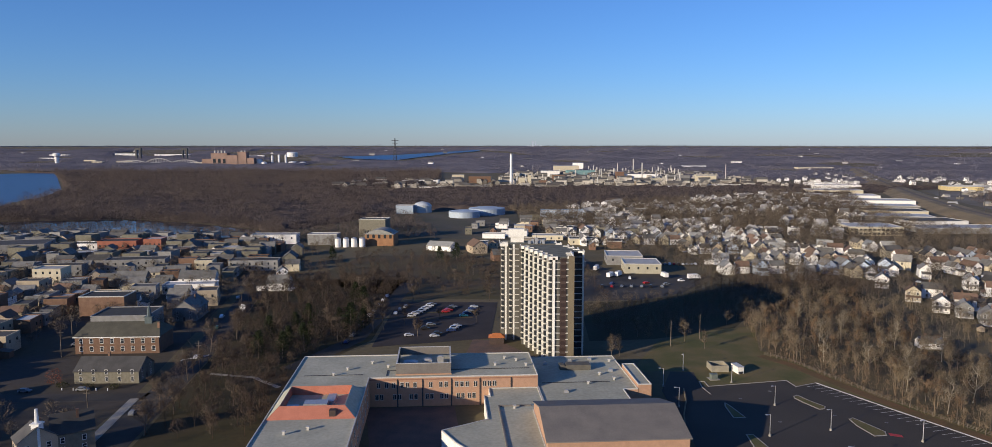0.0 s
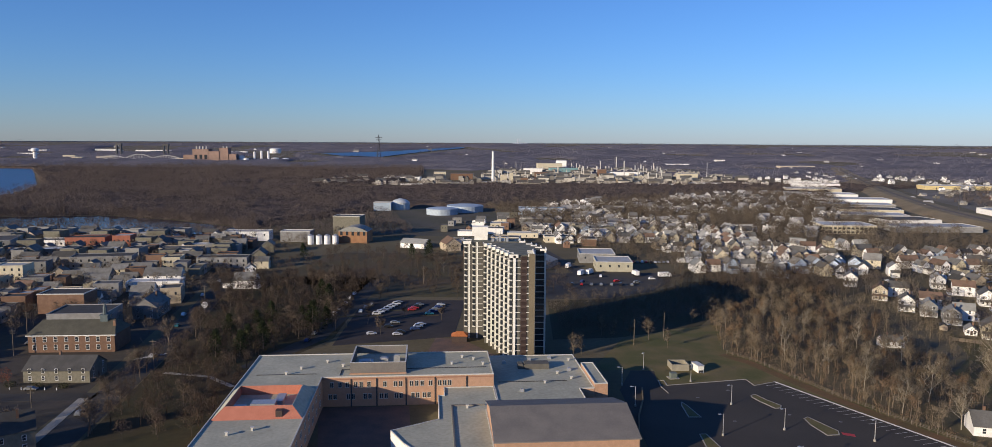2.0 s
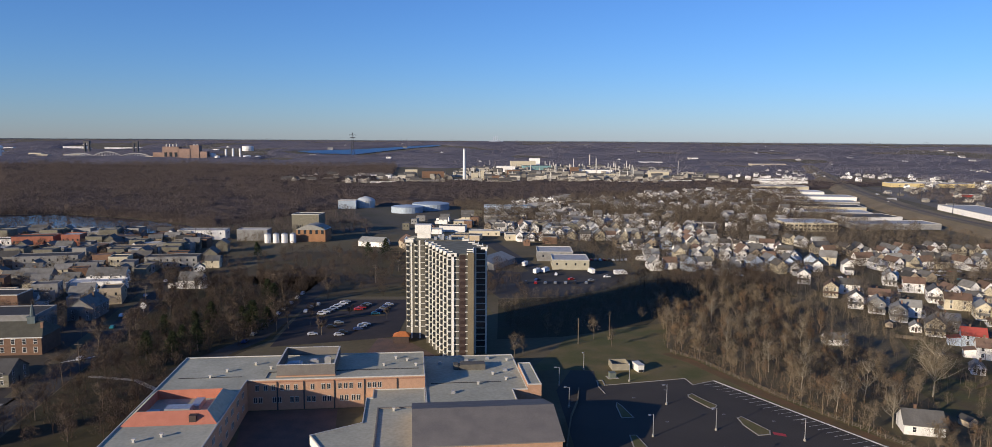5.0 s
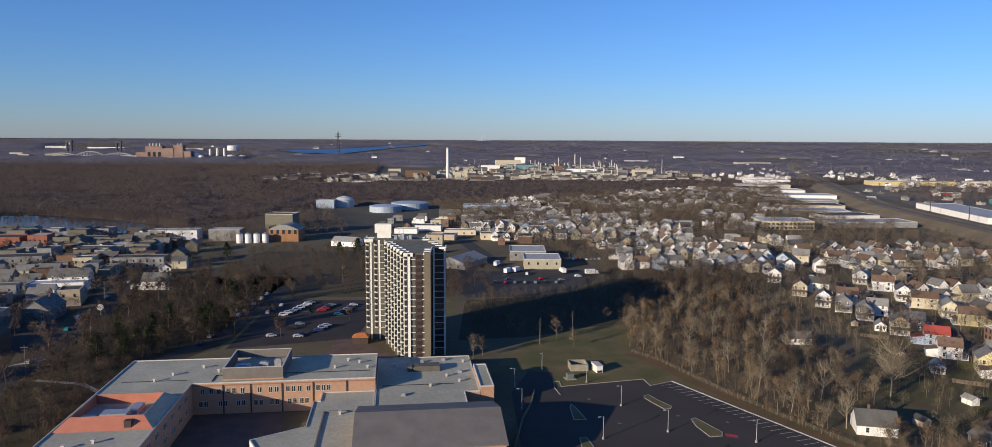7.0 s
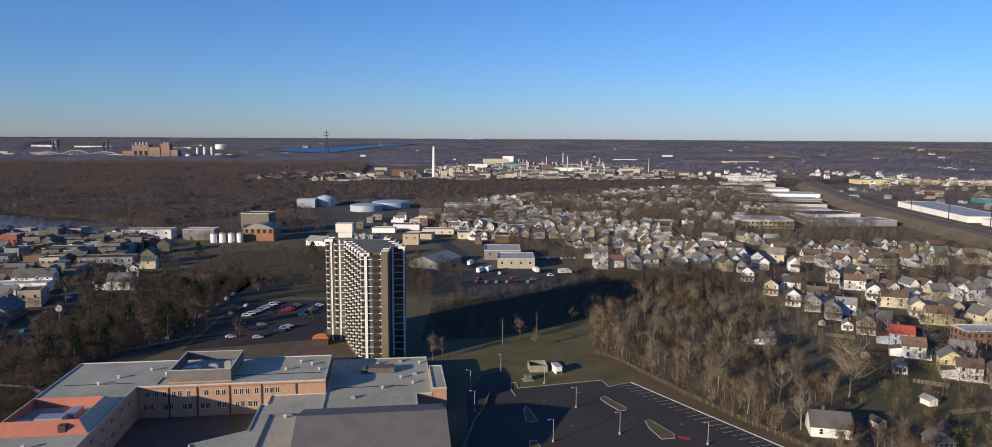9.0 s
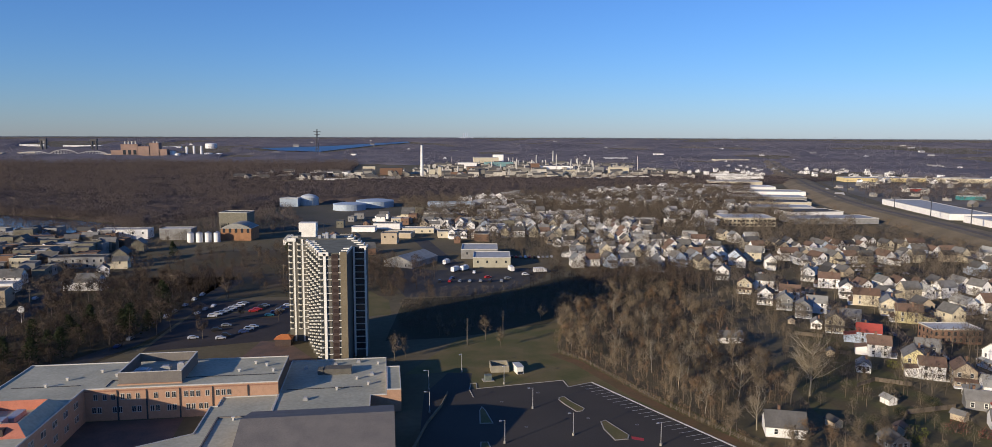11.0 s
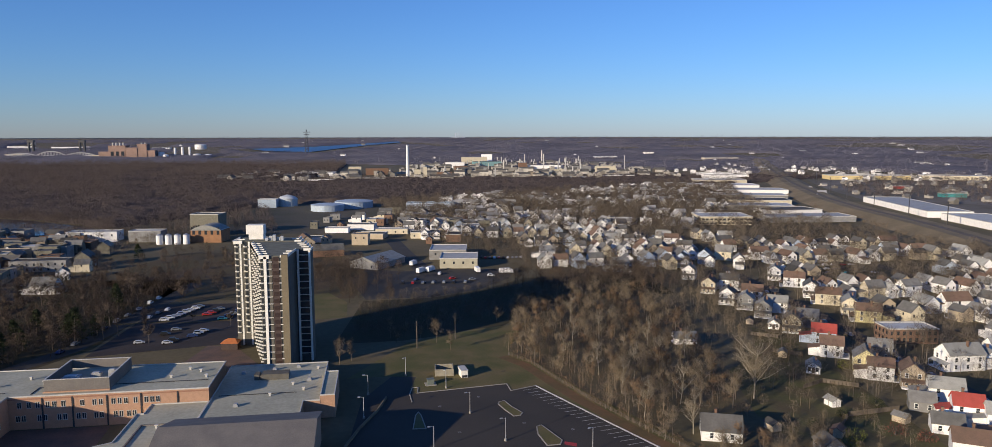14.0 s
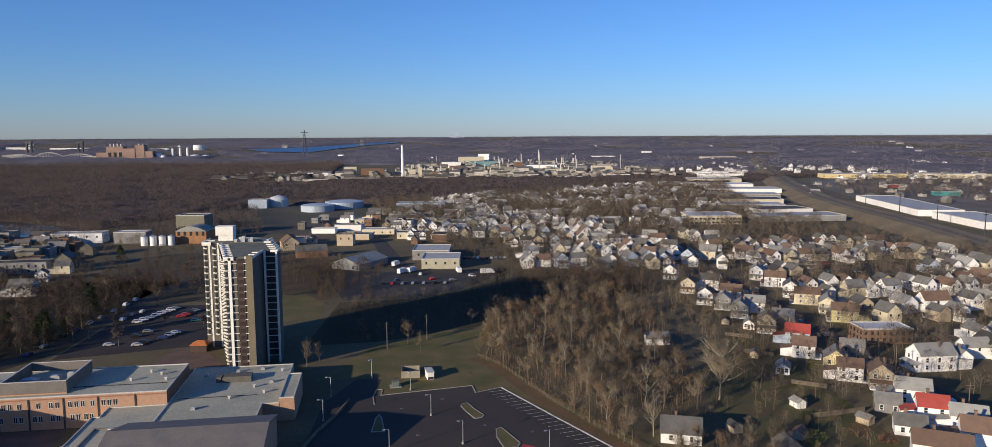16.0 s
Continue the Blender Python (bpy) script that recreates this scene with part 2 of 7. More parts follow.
sheet("creek", [(-900, 735), (-500, 735), (-355, 706), (-243, 696), (-222, 706), (-230, 732), (-264, 764), (-344, 819), (-436, 861), (-560, 836), (-900, 842)], 0.06, CREEK_WATER, "still creek behind bare trees", "water", 0.2)


# ---- apartment tower ----
TOWER_ROOF = mat("gravel_roof", (0.17, 0.172, 0.135), (0.125, 0.125, 0.10), 0.3, 0.95, fine=2)


def build_tower():
    tower = thing("apartment_tower", "tall stepped apartment tower of cream concrete with balconies", "apartment tower", 0, 0)
    H, F, N = 44.0, 2.6, 16
    step_y, step_x = 5.2, 1.75
    Y0 = 293.0
    # slices of the stepped plan, front to back: x0, x1, y0, y1
    slices = []
    for i in range(7):
        x0 = 20.5 - step_x * i
        y0 = Y0 + step_y * i
        x1 = 30.4 if y0 < 308 else 36 - step_x * (i - 3)
        slices.append((x0, x1, y0, y0 + step_y))
    slices.append((0.6, 28.0, 332.0, 337.2))
    slices.append((0.6, 26.0, 337.2, 344.0))
    for s in slices:
        part("bay_block", boxes((s[0], s[1], s[2], s[3] - 0.004, 0, H)), SPANDREL, tower)
    for s in slices:
        part("roof_bay", boxes((s[0] + 0.3, s[1] - 0.3, s[2] + 0.3, s[3] + 0.296, H, H + 0.12)), TOWER_ROOF, tower)
    # white parapet caps, one on each step
    for s in slices:
        part("parapet", boxes((s[0] - 0.7, s[0] + 3.4, s[2] - 0.75, s[2] - 0.3, H - 0.9, H + 0.5), (s[0] - 0.7, s[0] - 0.3, s[2] - 0.75, s[3] - 0.75, H - 0.9, H + 0.5)), CREAM, tower)
        part("parapet", boxes((s[1] - 2.6, s[1] + 0.2, s[2] - 0.35, s[2] + 0.05, H - 0.4, H + 0.5), (s[1] - 0.2, s[1] + 0.2, s[2] + 0.05, s[3], H - 0.4, H + 0.5)), CREAM, tower)
    pier = shared(boxes((-0.35, 0.35, -0.75, 0, 0, H)), CREAM, "pier")
    corner = shared(boxes((-0.1, 0.62, -0.15, 0, 0, H)), CREAM, "pier")
    slab = shared(boxes((0, 1.45, -0.85, 0, -0.12, 0.12), (0, 0.6, -0.95, -0.85, -0.12, 0.5)), CREAM, "balcony")
    front_pier = shared(boxes((-0.5, 0.5, -0.75, 0, 0, H)), CREAM, "pier")
    slim_pier = shared(boxes((0, 0.7, -0.2, 0, 0, H)), CREAM, "pier")
    panel = shared(boxes((0, 1.5, -0.12, 0, 0, 2.0)), SPANDREL, "panel")
    thin = shared(boxes((0, 2.0, -0.5, 0, -0.1, 0.1)), CREAM, "balcony")
    win = shared(boxes((0, 1.0, -0.06, 0, 0.0, 1.7)), GLASS, "window")
    for i in range(7):
        x0, _, y0, _ = slices[i]
        put("pier", corner if i else front_pier, tower, x0 + 1.12 if i else x0 + 1.9, y0, 0)
        for k in range(N):
            z = 2.9 + F * k
            if i:
                put("balcony", slab, tower, x0 - 0.33, y0, z)
                put("window", win, tower, x0 + 0.06, y0 - 0.003, z + 0.35)
            else:
                put("balcony", slab, tower, x0 - 0.35, y0, z)
                put("window", win, tower, x0 + 0.2, y0 - 0.003, z + 0.35)
                put("balcony", thin, tower, x0 + 2.4, y0, z)
                put("panel", panel, tower, x0 + 2.65, y0 - 0.003, z + 0.3)
    for x in (2.4, 6.0):
        put("pier", slim_pier, tower, x + 0.3, 332.0, 0)
        for k in range(1, N):
            put("balcony", slab, tower, x - 1.5, 332.0, 2.9 + F * k)
            put("window", win, tower, x - 1.3, 331.997, 3.15 + F * k)
    for k in range(1, N):
        put("balcony", thin, tower, 7.1, 332.0, 2.9 + F * k)
        put("panel", panel, tower, 7.35, 331.997, 3.2 + F * k)
    # front end: brown window bay and plain tan wall
    part("window_bay", boxes((24.9, 27.4, Y0 - 0.25, Y0, 1.5, H - 0.6)), BROWN, tower, "dark brown glazed bay")
    cell = shared(boxes((0, 1.9, -0.04, 0, 0, 1.5)), mat("bronze_glass", (0.05, 0.032, 0.028), (0.04, 0.027, 0.024), 0.6, 0.3, spec=0.4), "pane")
    lip = shared(boxes((0, 0.9, -0.55, 0, -0.12, 0.12)), CREAM, "slab_end")
    for k in range(N):
        put("pane", cell, tower, 25.2, Y0 - 0.253, 3.2 + F * k)
        put("slab_end", lip, tower, 27.3, Y0, 2.9 + F * k)
    part("end_wall", boxes((28.25, 30.6, Y0 - 0.6, Y0, 0, H + 0.6)), TAN, tower, "plain tan end wall")
    # shaded rear bay on the other side
    put("pier", pier, tower, 35.6, 308.6, 0)
    put("pier", pier, tower, 31.2, 308.6, 0)
    wide = shared(boxes((0, 3.6, -0.05, 0, 0, 2.0)), GLASS, "pane")
    wslab = shared(boxes((0, 5.0, -0.4, 0, -0.09, 0.09)), CREAM, "balcony")
    for k in range(N):
        put("pane", wide, tower, 31.7, 308.597, 3.15 + F * k)
        put("balcony", wslab, tower, 31.0, 308.6, 2.9 + F * k)
    pent = part("penthouse", boxes((4.2, 11.4, 337.5, 342.5, H + 2.4, H + 6.2)), CREAM, tower, "cream rooftop plant room")
    part("penthouse_base", boxes((5.2, 11.2, 337.8, 342.3, H + 0.1, H + 2.4)), CREAM, pent)
    for k in range(5):
        part("vent", boxes((13 + 1.6 * k, 14.2 + 1.6 * k, 333 + (k % 2), 334.4 + (k % 2), H + 0.1, H + 1.4 + 0.6 * (k % 3))), STEEL, pent)
    bm = bmesh.new()
    tube(bm, (15, 336, H), (15, 336, H + 6), 0.12, 0.05, 5)
    tube(bm, (17, 336, H), (17, 336, H + 4.5), 0.12, 0.05, 5)
    part("mast", bm, DARKMETAL, pent)
    # entrance canopy with an orange tiled roof
    can = thing("entrance_canopy", "low entrance canopy with an orange tiled roof", "canopy", -1.5, 327)
    bm = bmesh.new()
    v = [bm.verts.new(p) for p in ((-3.2, -3, 2.8), (4.2, -3, 2.8), (4.2, 3, 2.8), (-3.2, 3, 2.8), (-0.5, 0, 4.4), (2.2, 0, 4.4))]
    for f in ((0, 1, 5, 4), (1, 2, 5), (2, 3, 4, 5), (3, 0, 4), (3, 2, 1, 0)):
        bm.faces.new([v[i] for i in f])
    part("canopy_roof", bm, mat("orange_tile", (0.50, 0.17, 0.05), (0.42, 0.14, 0.05), 0.6, 0.8), can)
    part("canopy_wall", boxes((-2.8, 3.8, -2.6, 2.6, 0, 2.8)), BROWN, can)


build_tower()


# ---- school ----
SX, SY, ST = 14.5, 248.0, 5.0


def window_unit(w, h):
    frame_me = shared(boxes((-w / 2, w / 2, -0.08, 0, 0, 0.14), (-w / 2, w / 2, -0.08, 0, h - 0.14, h), (-w / 2, -w / 2 + 0.09, -0.08, 0, 0.14, h - 0.14), (w / 2 - 0.09, w / 2, -0.08, 0, 0.14, h - 0.14), (-0.06, 0.06, -0.07, 0, 0.14, h - 0.14)), PARAPET, "window_frame")
    pane_me = shared(boxes((-w / 2 + 0.09, w / 2 - 0.09, -0.03, 0, 0.14, h - 0.14)), GLASS, "pane")
    return frame_me, pane_me


def add_window(unit, parent, x, y, z, turn=0.0):
    w = put("window", unit[0], parent, x, y, z, turn)
    put("pane", unit[1], w, 0, 0, 0)


def flat_block(name, poly, z, wall, parent, label, roof=None, rim=0.3):
    bm = bmesh.new()
    prism(bm, poly, 0, z)
    part(name, bm, wall, parent, label)
    inner = []
    n = len(poly)
    for i in range(n):
        p, a, b = Vector(poly[i]), Vector(poly[i - 1]), Vector(poly[(i + 1) % n])
        d1, d2 = (p - a).normalized(), (b - p).normalized()
        n1, n2 = Vector((-d1.y, d1.x)), Vector((-d2.y, d2.x))
        inner.append(tuple(p + (n1 + n2) / max(0.3, 1 + n1.dot(n2)) * rim))
    bm = bmesh.new()
    prism(bm, inner, z + 0.02, z + 0.1)
    part("roof", bm, roof or MEMBRANE, parent, "grey membrane roof")
    bm = bmesh.new()
    rows = [[bm.verts.new((*q, h)) for q in ring] for ring in (poly, inner) for h in (z, z + 0.4)]
    for i in range(n):
        j = (i + 1) % n
        for a, b in ((0, 1), (1, 3), (3, 2)):
            bm.faces.new((rows[a][i], rows[a][j], rows[b][j], rows[b][i]))
    part("coping", bm, PARAPET, parent)


def build_school():
    school = thing("school", "two-storey salmon brick school with flat grey roofs and a courtyard", "school", SX, SY, 0, ST)
    Z = 10.0
    main = part("main_wing", boxes((-57.5, 0, 0, 27.5, 0, Z)), BRICK, school, "salmon brick wing")
    flat_block("upper_wall", [(-57.5, -0.02), (0, -0.02), (0, 27.52), (-84, 27.52), (-84, -80), (-57.5, -80)], Z, BRICK, school, "salmon brick walls")
    unit = window_unit(1.25, 2.0)
    for x in (-54.4, -51.7, -49.3, -46.5, -44.7, -42.1, -36.8, -33.3, -31.5, -27.9, -26.1, -24.3, -21.5, -18.4, -16.7, -15.0):
        add_window(unit, school, x, -0.025, 6.5)
    for g in (-54.2, -48.2, -42.6, -37.2, -32.2, -26.6, -22.8):
        for dx in (-0.8, 0.8):
            add_window(unit, school, g + dx, -0.025, 2.4)
    down = shared(boxes((-0.22, 0.22, -0.2, 0, 0, Z - 0.4)), DARKMETAL, "downpipe")
    for x in (-48.0, -39.5, -29.7, -19.9, -9.2):
        put("downpipe", down, school, x, -0.03, 0)
    put("band", shared(boxes((-57.5, 0, -0.12, 0, Z - 0.75, Z - 0.4)), mat("dark_brick_band", (0.33, 0.17, 0.11), (0.28, 0.15, 0.1), 1, 0.9), "band"), school, 0, -0.03, 0)
    for k in range(9):
        for z in (2.4, 6.6):
            add_window(unit, school, -57.48, -6 - 7.2 * k, z, 90)
            add_window(unit, school, -57.48, -7.6 - 7.2 * k, z, 90)
    # plant enclosure on the main roof
    pl = part("plant_screen", boxes((-48.6, -29.8, 3.2, 3.5, Z, Z + 4), (-48.6, -29.8, 24, 24.3, Z + 1.2, Z + 4), (-48.6, -48.3, 3.5, 24, Z, Z + 4), (-30.1, -29.8, 3.5, 24, Z, Z + 4)), SHINGLE, school, "dark screen wall round the roof plant")
    part("screen_coping", boxes((-48.7, -29.7, 3.1, 3.6, Z + 4, Z + 4.15), (-48.7, -29.7, 23.9, 24.4, Z + 4, Z + 4.15), (-48.7, -48.2, 3.6, 23.9, Z + 4, Z + 4.15), (-30.2, -29.7, 3.6, 23.9, Z + 4, Z + 4.15)), PARAPET, pl)
    part("screen_foot", boxes((-48.8, -29.6, 2.6, 3.2, Z + 0.1, Z + 0.5)), BRICK, pl)
    for x, y, s, h in ((-44, 12, 5, 2.2), (-38, 16, 3, 1.8), (-34, 10, 2.4, 1.5), (-33.5, 17, 2.2, 2.4), (-36.5, 9, 1.6, 1.2)):
        part("air_handler", boxes((x - s / 2, x + s / 2, y - s / 3, y + s / 3, Z + 0.1, Z + h), (x - s / 3, x + s / 3, y - s / 4, y + s / 4, Z + h, Z + h + 0.3)), STEEL, pl)
    # sunken roof well with a coral skirt on the west wing
    bm = bmesh.new()
    lo = [(-83.5, -37), (-57.8, -37), (-57.8, -11.5), (-83.5, -11.5)]
    hi = [(-80.3, -33.5), (-61.2, -33.5), (-61.2, -15.3), (-80.3, -15.3)]
    a = [bm.verts.new((*p, Z + 0.1)) for p in lo]
    b = [bm.verts.new((*p, Z + 3)) for p in hi]
    c = [bm.verts.new((p[0] * 0.985 - 1.06, p[1] * 0.98 - 0.49, Z + 3)) for p in hi]
    d = [bm.verts.new((v.co.x, v.co.y, Z + 0.12)) for v in c]
    for i in range(4):
        j = (i + 1) % 4
        for k, (p, q) in enumerate(((a, b), (b, c), (c, d))):
            f = bm.faces.new((p[i], p[j], q[j], q[i]))
            f.material_index = 1 if k == 1 or (k == 0 and i) else 0
    me = mesh_of(bm, CORAL, "roof_well")
    me.materials.append(MEMBRANE)
    well = part("roof_well", me, None, school, "coral-coloured sloped skirt round a roof well")
    part("skirt_slope", boxes((-57.75, -57.7, -37, -11.5, Z + 0.1, Z + 0.12)), SHINGLE, well)
    part("hatch", boxes((-65.5, -63.6, -36.4, -34.5, Z + 0.3, Z + 2.4)), BROWN, well, "dark hatch")
    part("air_handler", boxes((-74, -67, -30, -26, Z + 0.2, Z + 2.2), (-68, -65.5, -26, -19, Z + 0.2, Z + 1.6)), STEEL, well)
    part("air_handler", boxes((-79, -75.5, -31, -28, Z + 0.2, Z + 1.6)), STEEL, well)
    # lower blocks
    flat_block("low_wing", [(0.05, -21.9), (29, -21.9), (29, -4.5), (34, -4.5), (34, 35.5), (0.05, 35.5)], 5.7, BRICK, school, "low brick wing")
    flat_block("low_annex", [(34.05, -4.4), (38.6, -4.4), (38.6, 19.6), (34.05, 19.6)], 7.2, BRICK, school, "brick annex")
    flat_block("front_wing", [(-19, -29), (-33, -37), (-29, -46.5), (-8, -80), (-4.05, -80), (-4.05, -22.05), (-0.05, -22.05), (-0.05, -0.1), (-17, -0.1), (-17, -8), (-19, -8)], 5.6, CREAM, school, "low front wing with pale walls")
    part("roof_unit", boxes((13, 22, 18, 22.5, 5.8, 7.8), (12.4, 13, 18.6, 22, 5.8, 7.3), (10.6, 12.3, 18.4, 22.2, 5.8, 7.6)), SPANDREL, school, "beige rooftop unit")
    # gymnasium
    bm = bmesh.new()
    x0, x1 = -4.0, 35.6
    prof = [(-54, 0), (-54, 8.4), (-38, 12.4), (-22, 8.4), (-22, 0)]
    v0, v1 = [bm.verts.new((x0, y, z)) for y, z in prof], [bm.verts.new((x1, y, z)) for y, z in prof]
    bm.faces.new(v0)
    bm.faces.new(v1[::-1])
    for i in range(5):
        bm.faces.new((v0[i], v0[(i + 1) % 5], v1[(i + 1) % 5], v1[i]))
    gym = part("gymnasium", bm, BRICK, school, "brick gymnasium")
    bm = bmesh.new()
    prof = [(-54.6, 8.3), (-38, 12.45), (-21.6, 8.3), (-21.6, 8.6), (-38, 12.8), (-54.6, 8.6)]
    v0, v1 = [bm.verts.new((x0 - 0.5, y, z)) for y, z in prof], [bm.verts.new((x1 + 0.5, y, z)) for y, z in prof]
    bm.faces.new(v0)
    bm.faces.new(v1[::-1])
    for i in range(6):
        bm.faces.new((v0[i], v0[(i + 1) % 6], v1[(i + 1) % 6], v1[i]))
    part("gym_roof", bm, SHINGLE, gym, "dark grey shingled roof")
    part("conduit", boxes((-52, -2, 8, 8.25, Z + 0.1, Z + 0.3), (-52, -51.75, 2, 8, Z + 0.1, Z + 0.3)), DARKMETAL, school, "thin dark roof conduit")
    part("conduit", boxes((-80, -60, 4, 4.2, Z + 0.1, Z + 0.28)), DARKMETAL, school)
    part("conduit", boxes((2, 26, 4, 4.2, 5.8, 6.0)), DARKMETAL, school)
    part("roof_step", boxes((-15, -4.3, -18, -17.6, 5.7, 6.1), (-15, -14.6, -60, -18, 5.7, 6.1)), SHINGLE, school, "dark raised roof edge")
    for x, y in ((16, 29), (24, 31), (29, 16), (6, 26), (9, -6)):
        part("roof_fan", boxes((x - 0.7, x + 0.7, y - 0.7, y + 0.7, 5.8, 6.4), (x - 0.5, x + 0.5, y - 0.5, y + 0.5, 6.4, 6.8)), STEEL, school)
    # small vents and pipes on the roofs
    vent = shared(boxes((-0.3, 0.3, -0.3, 0.3, 0, 0.9), (-0.5, 0.5, -0.5, 0.5, 0.9, 1.1)), PARAPET, "roof_vent")
    for x, y, z in ((-14, 12, Z), (-6, 17, Z), (-10, 20, Z), (-3, 11, Z), (-66, 10, Z), (-58, 17, Z), (-70, 4, Z), (-52, 12, Z), (18, 2, 5.7), (24, 12, 5.7), (28, 6, 5.7), (31, 28, 5.7), (-70, -45, Z), (-76, -48, Z), (-10, -20, 5.6)):
        put("roof_vent", vent, school, x, y, z + 0.08)


build_school()
sheet("courtyard", [(-44, 242), (-30, 180), (-5, 180), (-14, 244.5)], 0.05, PAVERS, "red-brown paved school courtyard", "courtyard")


# ---- trees ----
def bare_tree(seed, h, spread, trunk_mat, name="bare_tree", label="", limbs=10, twig_mat=None, fine=9):
    """A leafless tree: tapered trunk that forks low, limbs and two orders of branches, with a crown of fine twigs."""
    rng = random.Random(seed)
    tree = thing(name, label, "tree")
    wood = bmesh.new()
    tris, nors = [], []
    knee = Vector((rng.uniform(-0.5, 0.5), rng.uniform(-0.5, 0.5), h * 0.36))
    top = knee + Vector((rng.uniform(-1.2, 1.2), rng.uniform(-1.2, 1.2), h * 0.4))
    tube(wood, (0, 0, -0.3), knee, h * 0.014, h * 0.0095, 5)
    tube(wood, knee, top, h * 0.0095, h * 0.003, 5)
    heart = Vector((0, 0, h * 0.42))

    def blade(a, b, w):
        d = b - a
        out = ((a + b) / 2 - heart)
        out = (Vector((out.x, out.y, out.z * 0.3 + h * 0.04)).normalized() + Vector((rng.gauss(0, 0.2), rng.gauss(0, 0.2), rng.gauss(0, 0.2)))).normalized()
        s = d.cross(out)
        s = (s.normalized() if s.length > 1e-4 else d.orthogonal().normalized()) * w
        p, q = a - s, a + s
        if (q - p).cross(b - p).dot(out) < 0:
            p, q = q, p
        tris.extend((p, q, b))
        nors.extend((out, out, out))

    for i in range(limbs):
        f = rng.uniform(0.3, 1.0)
        a = knee * (f / 0.5) if f < 0.5 else knee.lerp(top, f * 2 - 1)
        ang = 2 * math.pi * (i + rng.random() * 0.8) / limbs
        out = spread * rng.uniform(0.45, 1.0) * (1.2 - 0.5 * f)
        b = Vector((math.cos(ang) * out, math.sin(ang) * out, h * min(0.98, 0.62 * f + rng.uniform(0.25, 0.45))))
        mid = a.lerp(b, 0.5) + Vector((rng.uniform(-0.5, 0.5), rng.uniform(-0.5, 0.5), -h * 0.03))
        tube(wood, a, mid, h * 0.0055, h * 0.004, 3)
        tube(wood, mid, b, h * 0.004, h * 0.0013, 3)
        for j in range(7):
            g = rng.uniform(0.2, 1.0)
            c = a.lerp(mid, g * 2) if g < 0.5 else mid.lerp(b, g * 2 - 1)
            e = c + Vector((rng.gauss(0, 1), rng.gauss(0, 1), rng.uniform(0.1, 1.5))).normalized() * h * rng.uniform(0.1, 0.2)
            tube(wood, c, e, h * 0.0021, h * 0.0008, 3)
            for k in range(fine):
                p = c.lerp(e, rng.uniform(0.2, 1.0))
                q = p + Vector((rng.gauss(0, 1), rng.gauss(0, 1), rng.gauss(0.5, 0.8))).normalized() * h * rng.uniform(0.05, 0.12)
                blade(p, q, 0.034)
                for _ in range(3):
                    r = p.lerp(q, rng.uniform(0.3, 1))
                    blade(r, r + Vector((rng.gauss(0, 1), rng.gauss(0, 1), rng.gauss(0.4, 0.8))).normalized() * h * rng.uniform(0.03, 0.08), 0.028)
    part("trunk", wood, trunk_mat, tree)
    part("crown", loose_triangles("crown", np.array(tris), np.array(nors), twig_mat or TWIG), None, tree)
    return tree


def pine_tree(seed, h, label):
    rng = random.Random(seed)
    tree = thing("pine_tree", label, "tree")
    wood, leaf = bmesh.new(), bmesh.new()
    tube(wood, (0, 0, -0.3), (0, 0, h * 0.95), h * 0.022, h * 0.004, 5)
    for i in range(460):
        f = rng.random() ** 0.8
        z = h * (0.12 + 0.86 * f)
        r = h * 0.33 * (1.08 - f) ** 0.7 * rng.uniform(0.4, 1.05) * (1 + 0.3 * math.sin(i * 1.7))
        ang = rng.random() * 6.283
        c = Vector((math.cos(ang) * r, math.sin(ang) * r, z))
        s = h * rng.uniform(0.035, 0.07)
        for _ in range(3):
            d1 = Vector((rng.gauss(0, 1), rng.gauss(0, 1), rng.gauss(0, 0.5))).normalized() * s
            d2 = Vector((rng.gauss(0, 1), rng.gauss(0, 1), rng.gauss(-0.3, 0.5))).normalized() * s
            leaf.faces.new([leaf.verts.new(p) for p in (c, c + d1, c + d2)])
    part("trunk", wood, BARK, tree)
    part("crown", leaf, PINE, tree)
    return tree


def loose_triangles(name, tri, normals, material):
    """Many loose triangles as one mesh, each lit as a piece of the rounded crown that it belongs to."""
    me = bpy.data.meshes.new(name)
    m = len(tri)
    faces = np.arange(m, dtype=np.int32)
    me.vertices.add(len(tri))
    me.vertices.foreach_set("co", tri.astype(np.float32).ravel())
    me.loops.add(len(faces))
    me.loops.foreach_set("vertex_index", faces)
    me.polygons.add(len(faces) // 3)
    me.polygons.foreach_set("loop_start", np.arange(0, len(faces), 3, dtype=np.int32))
    me.update()
    me.normals_split_custom_set_from_vertices(normals.astype(np.float32))
    me.materials.append(material)
    return me


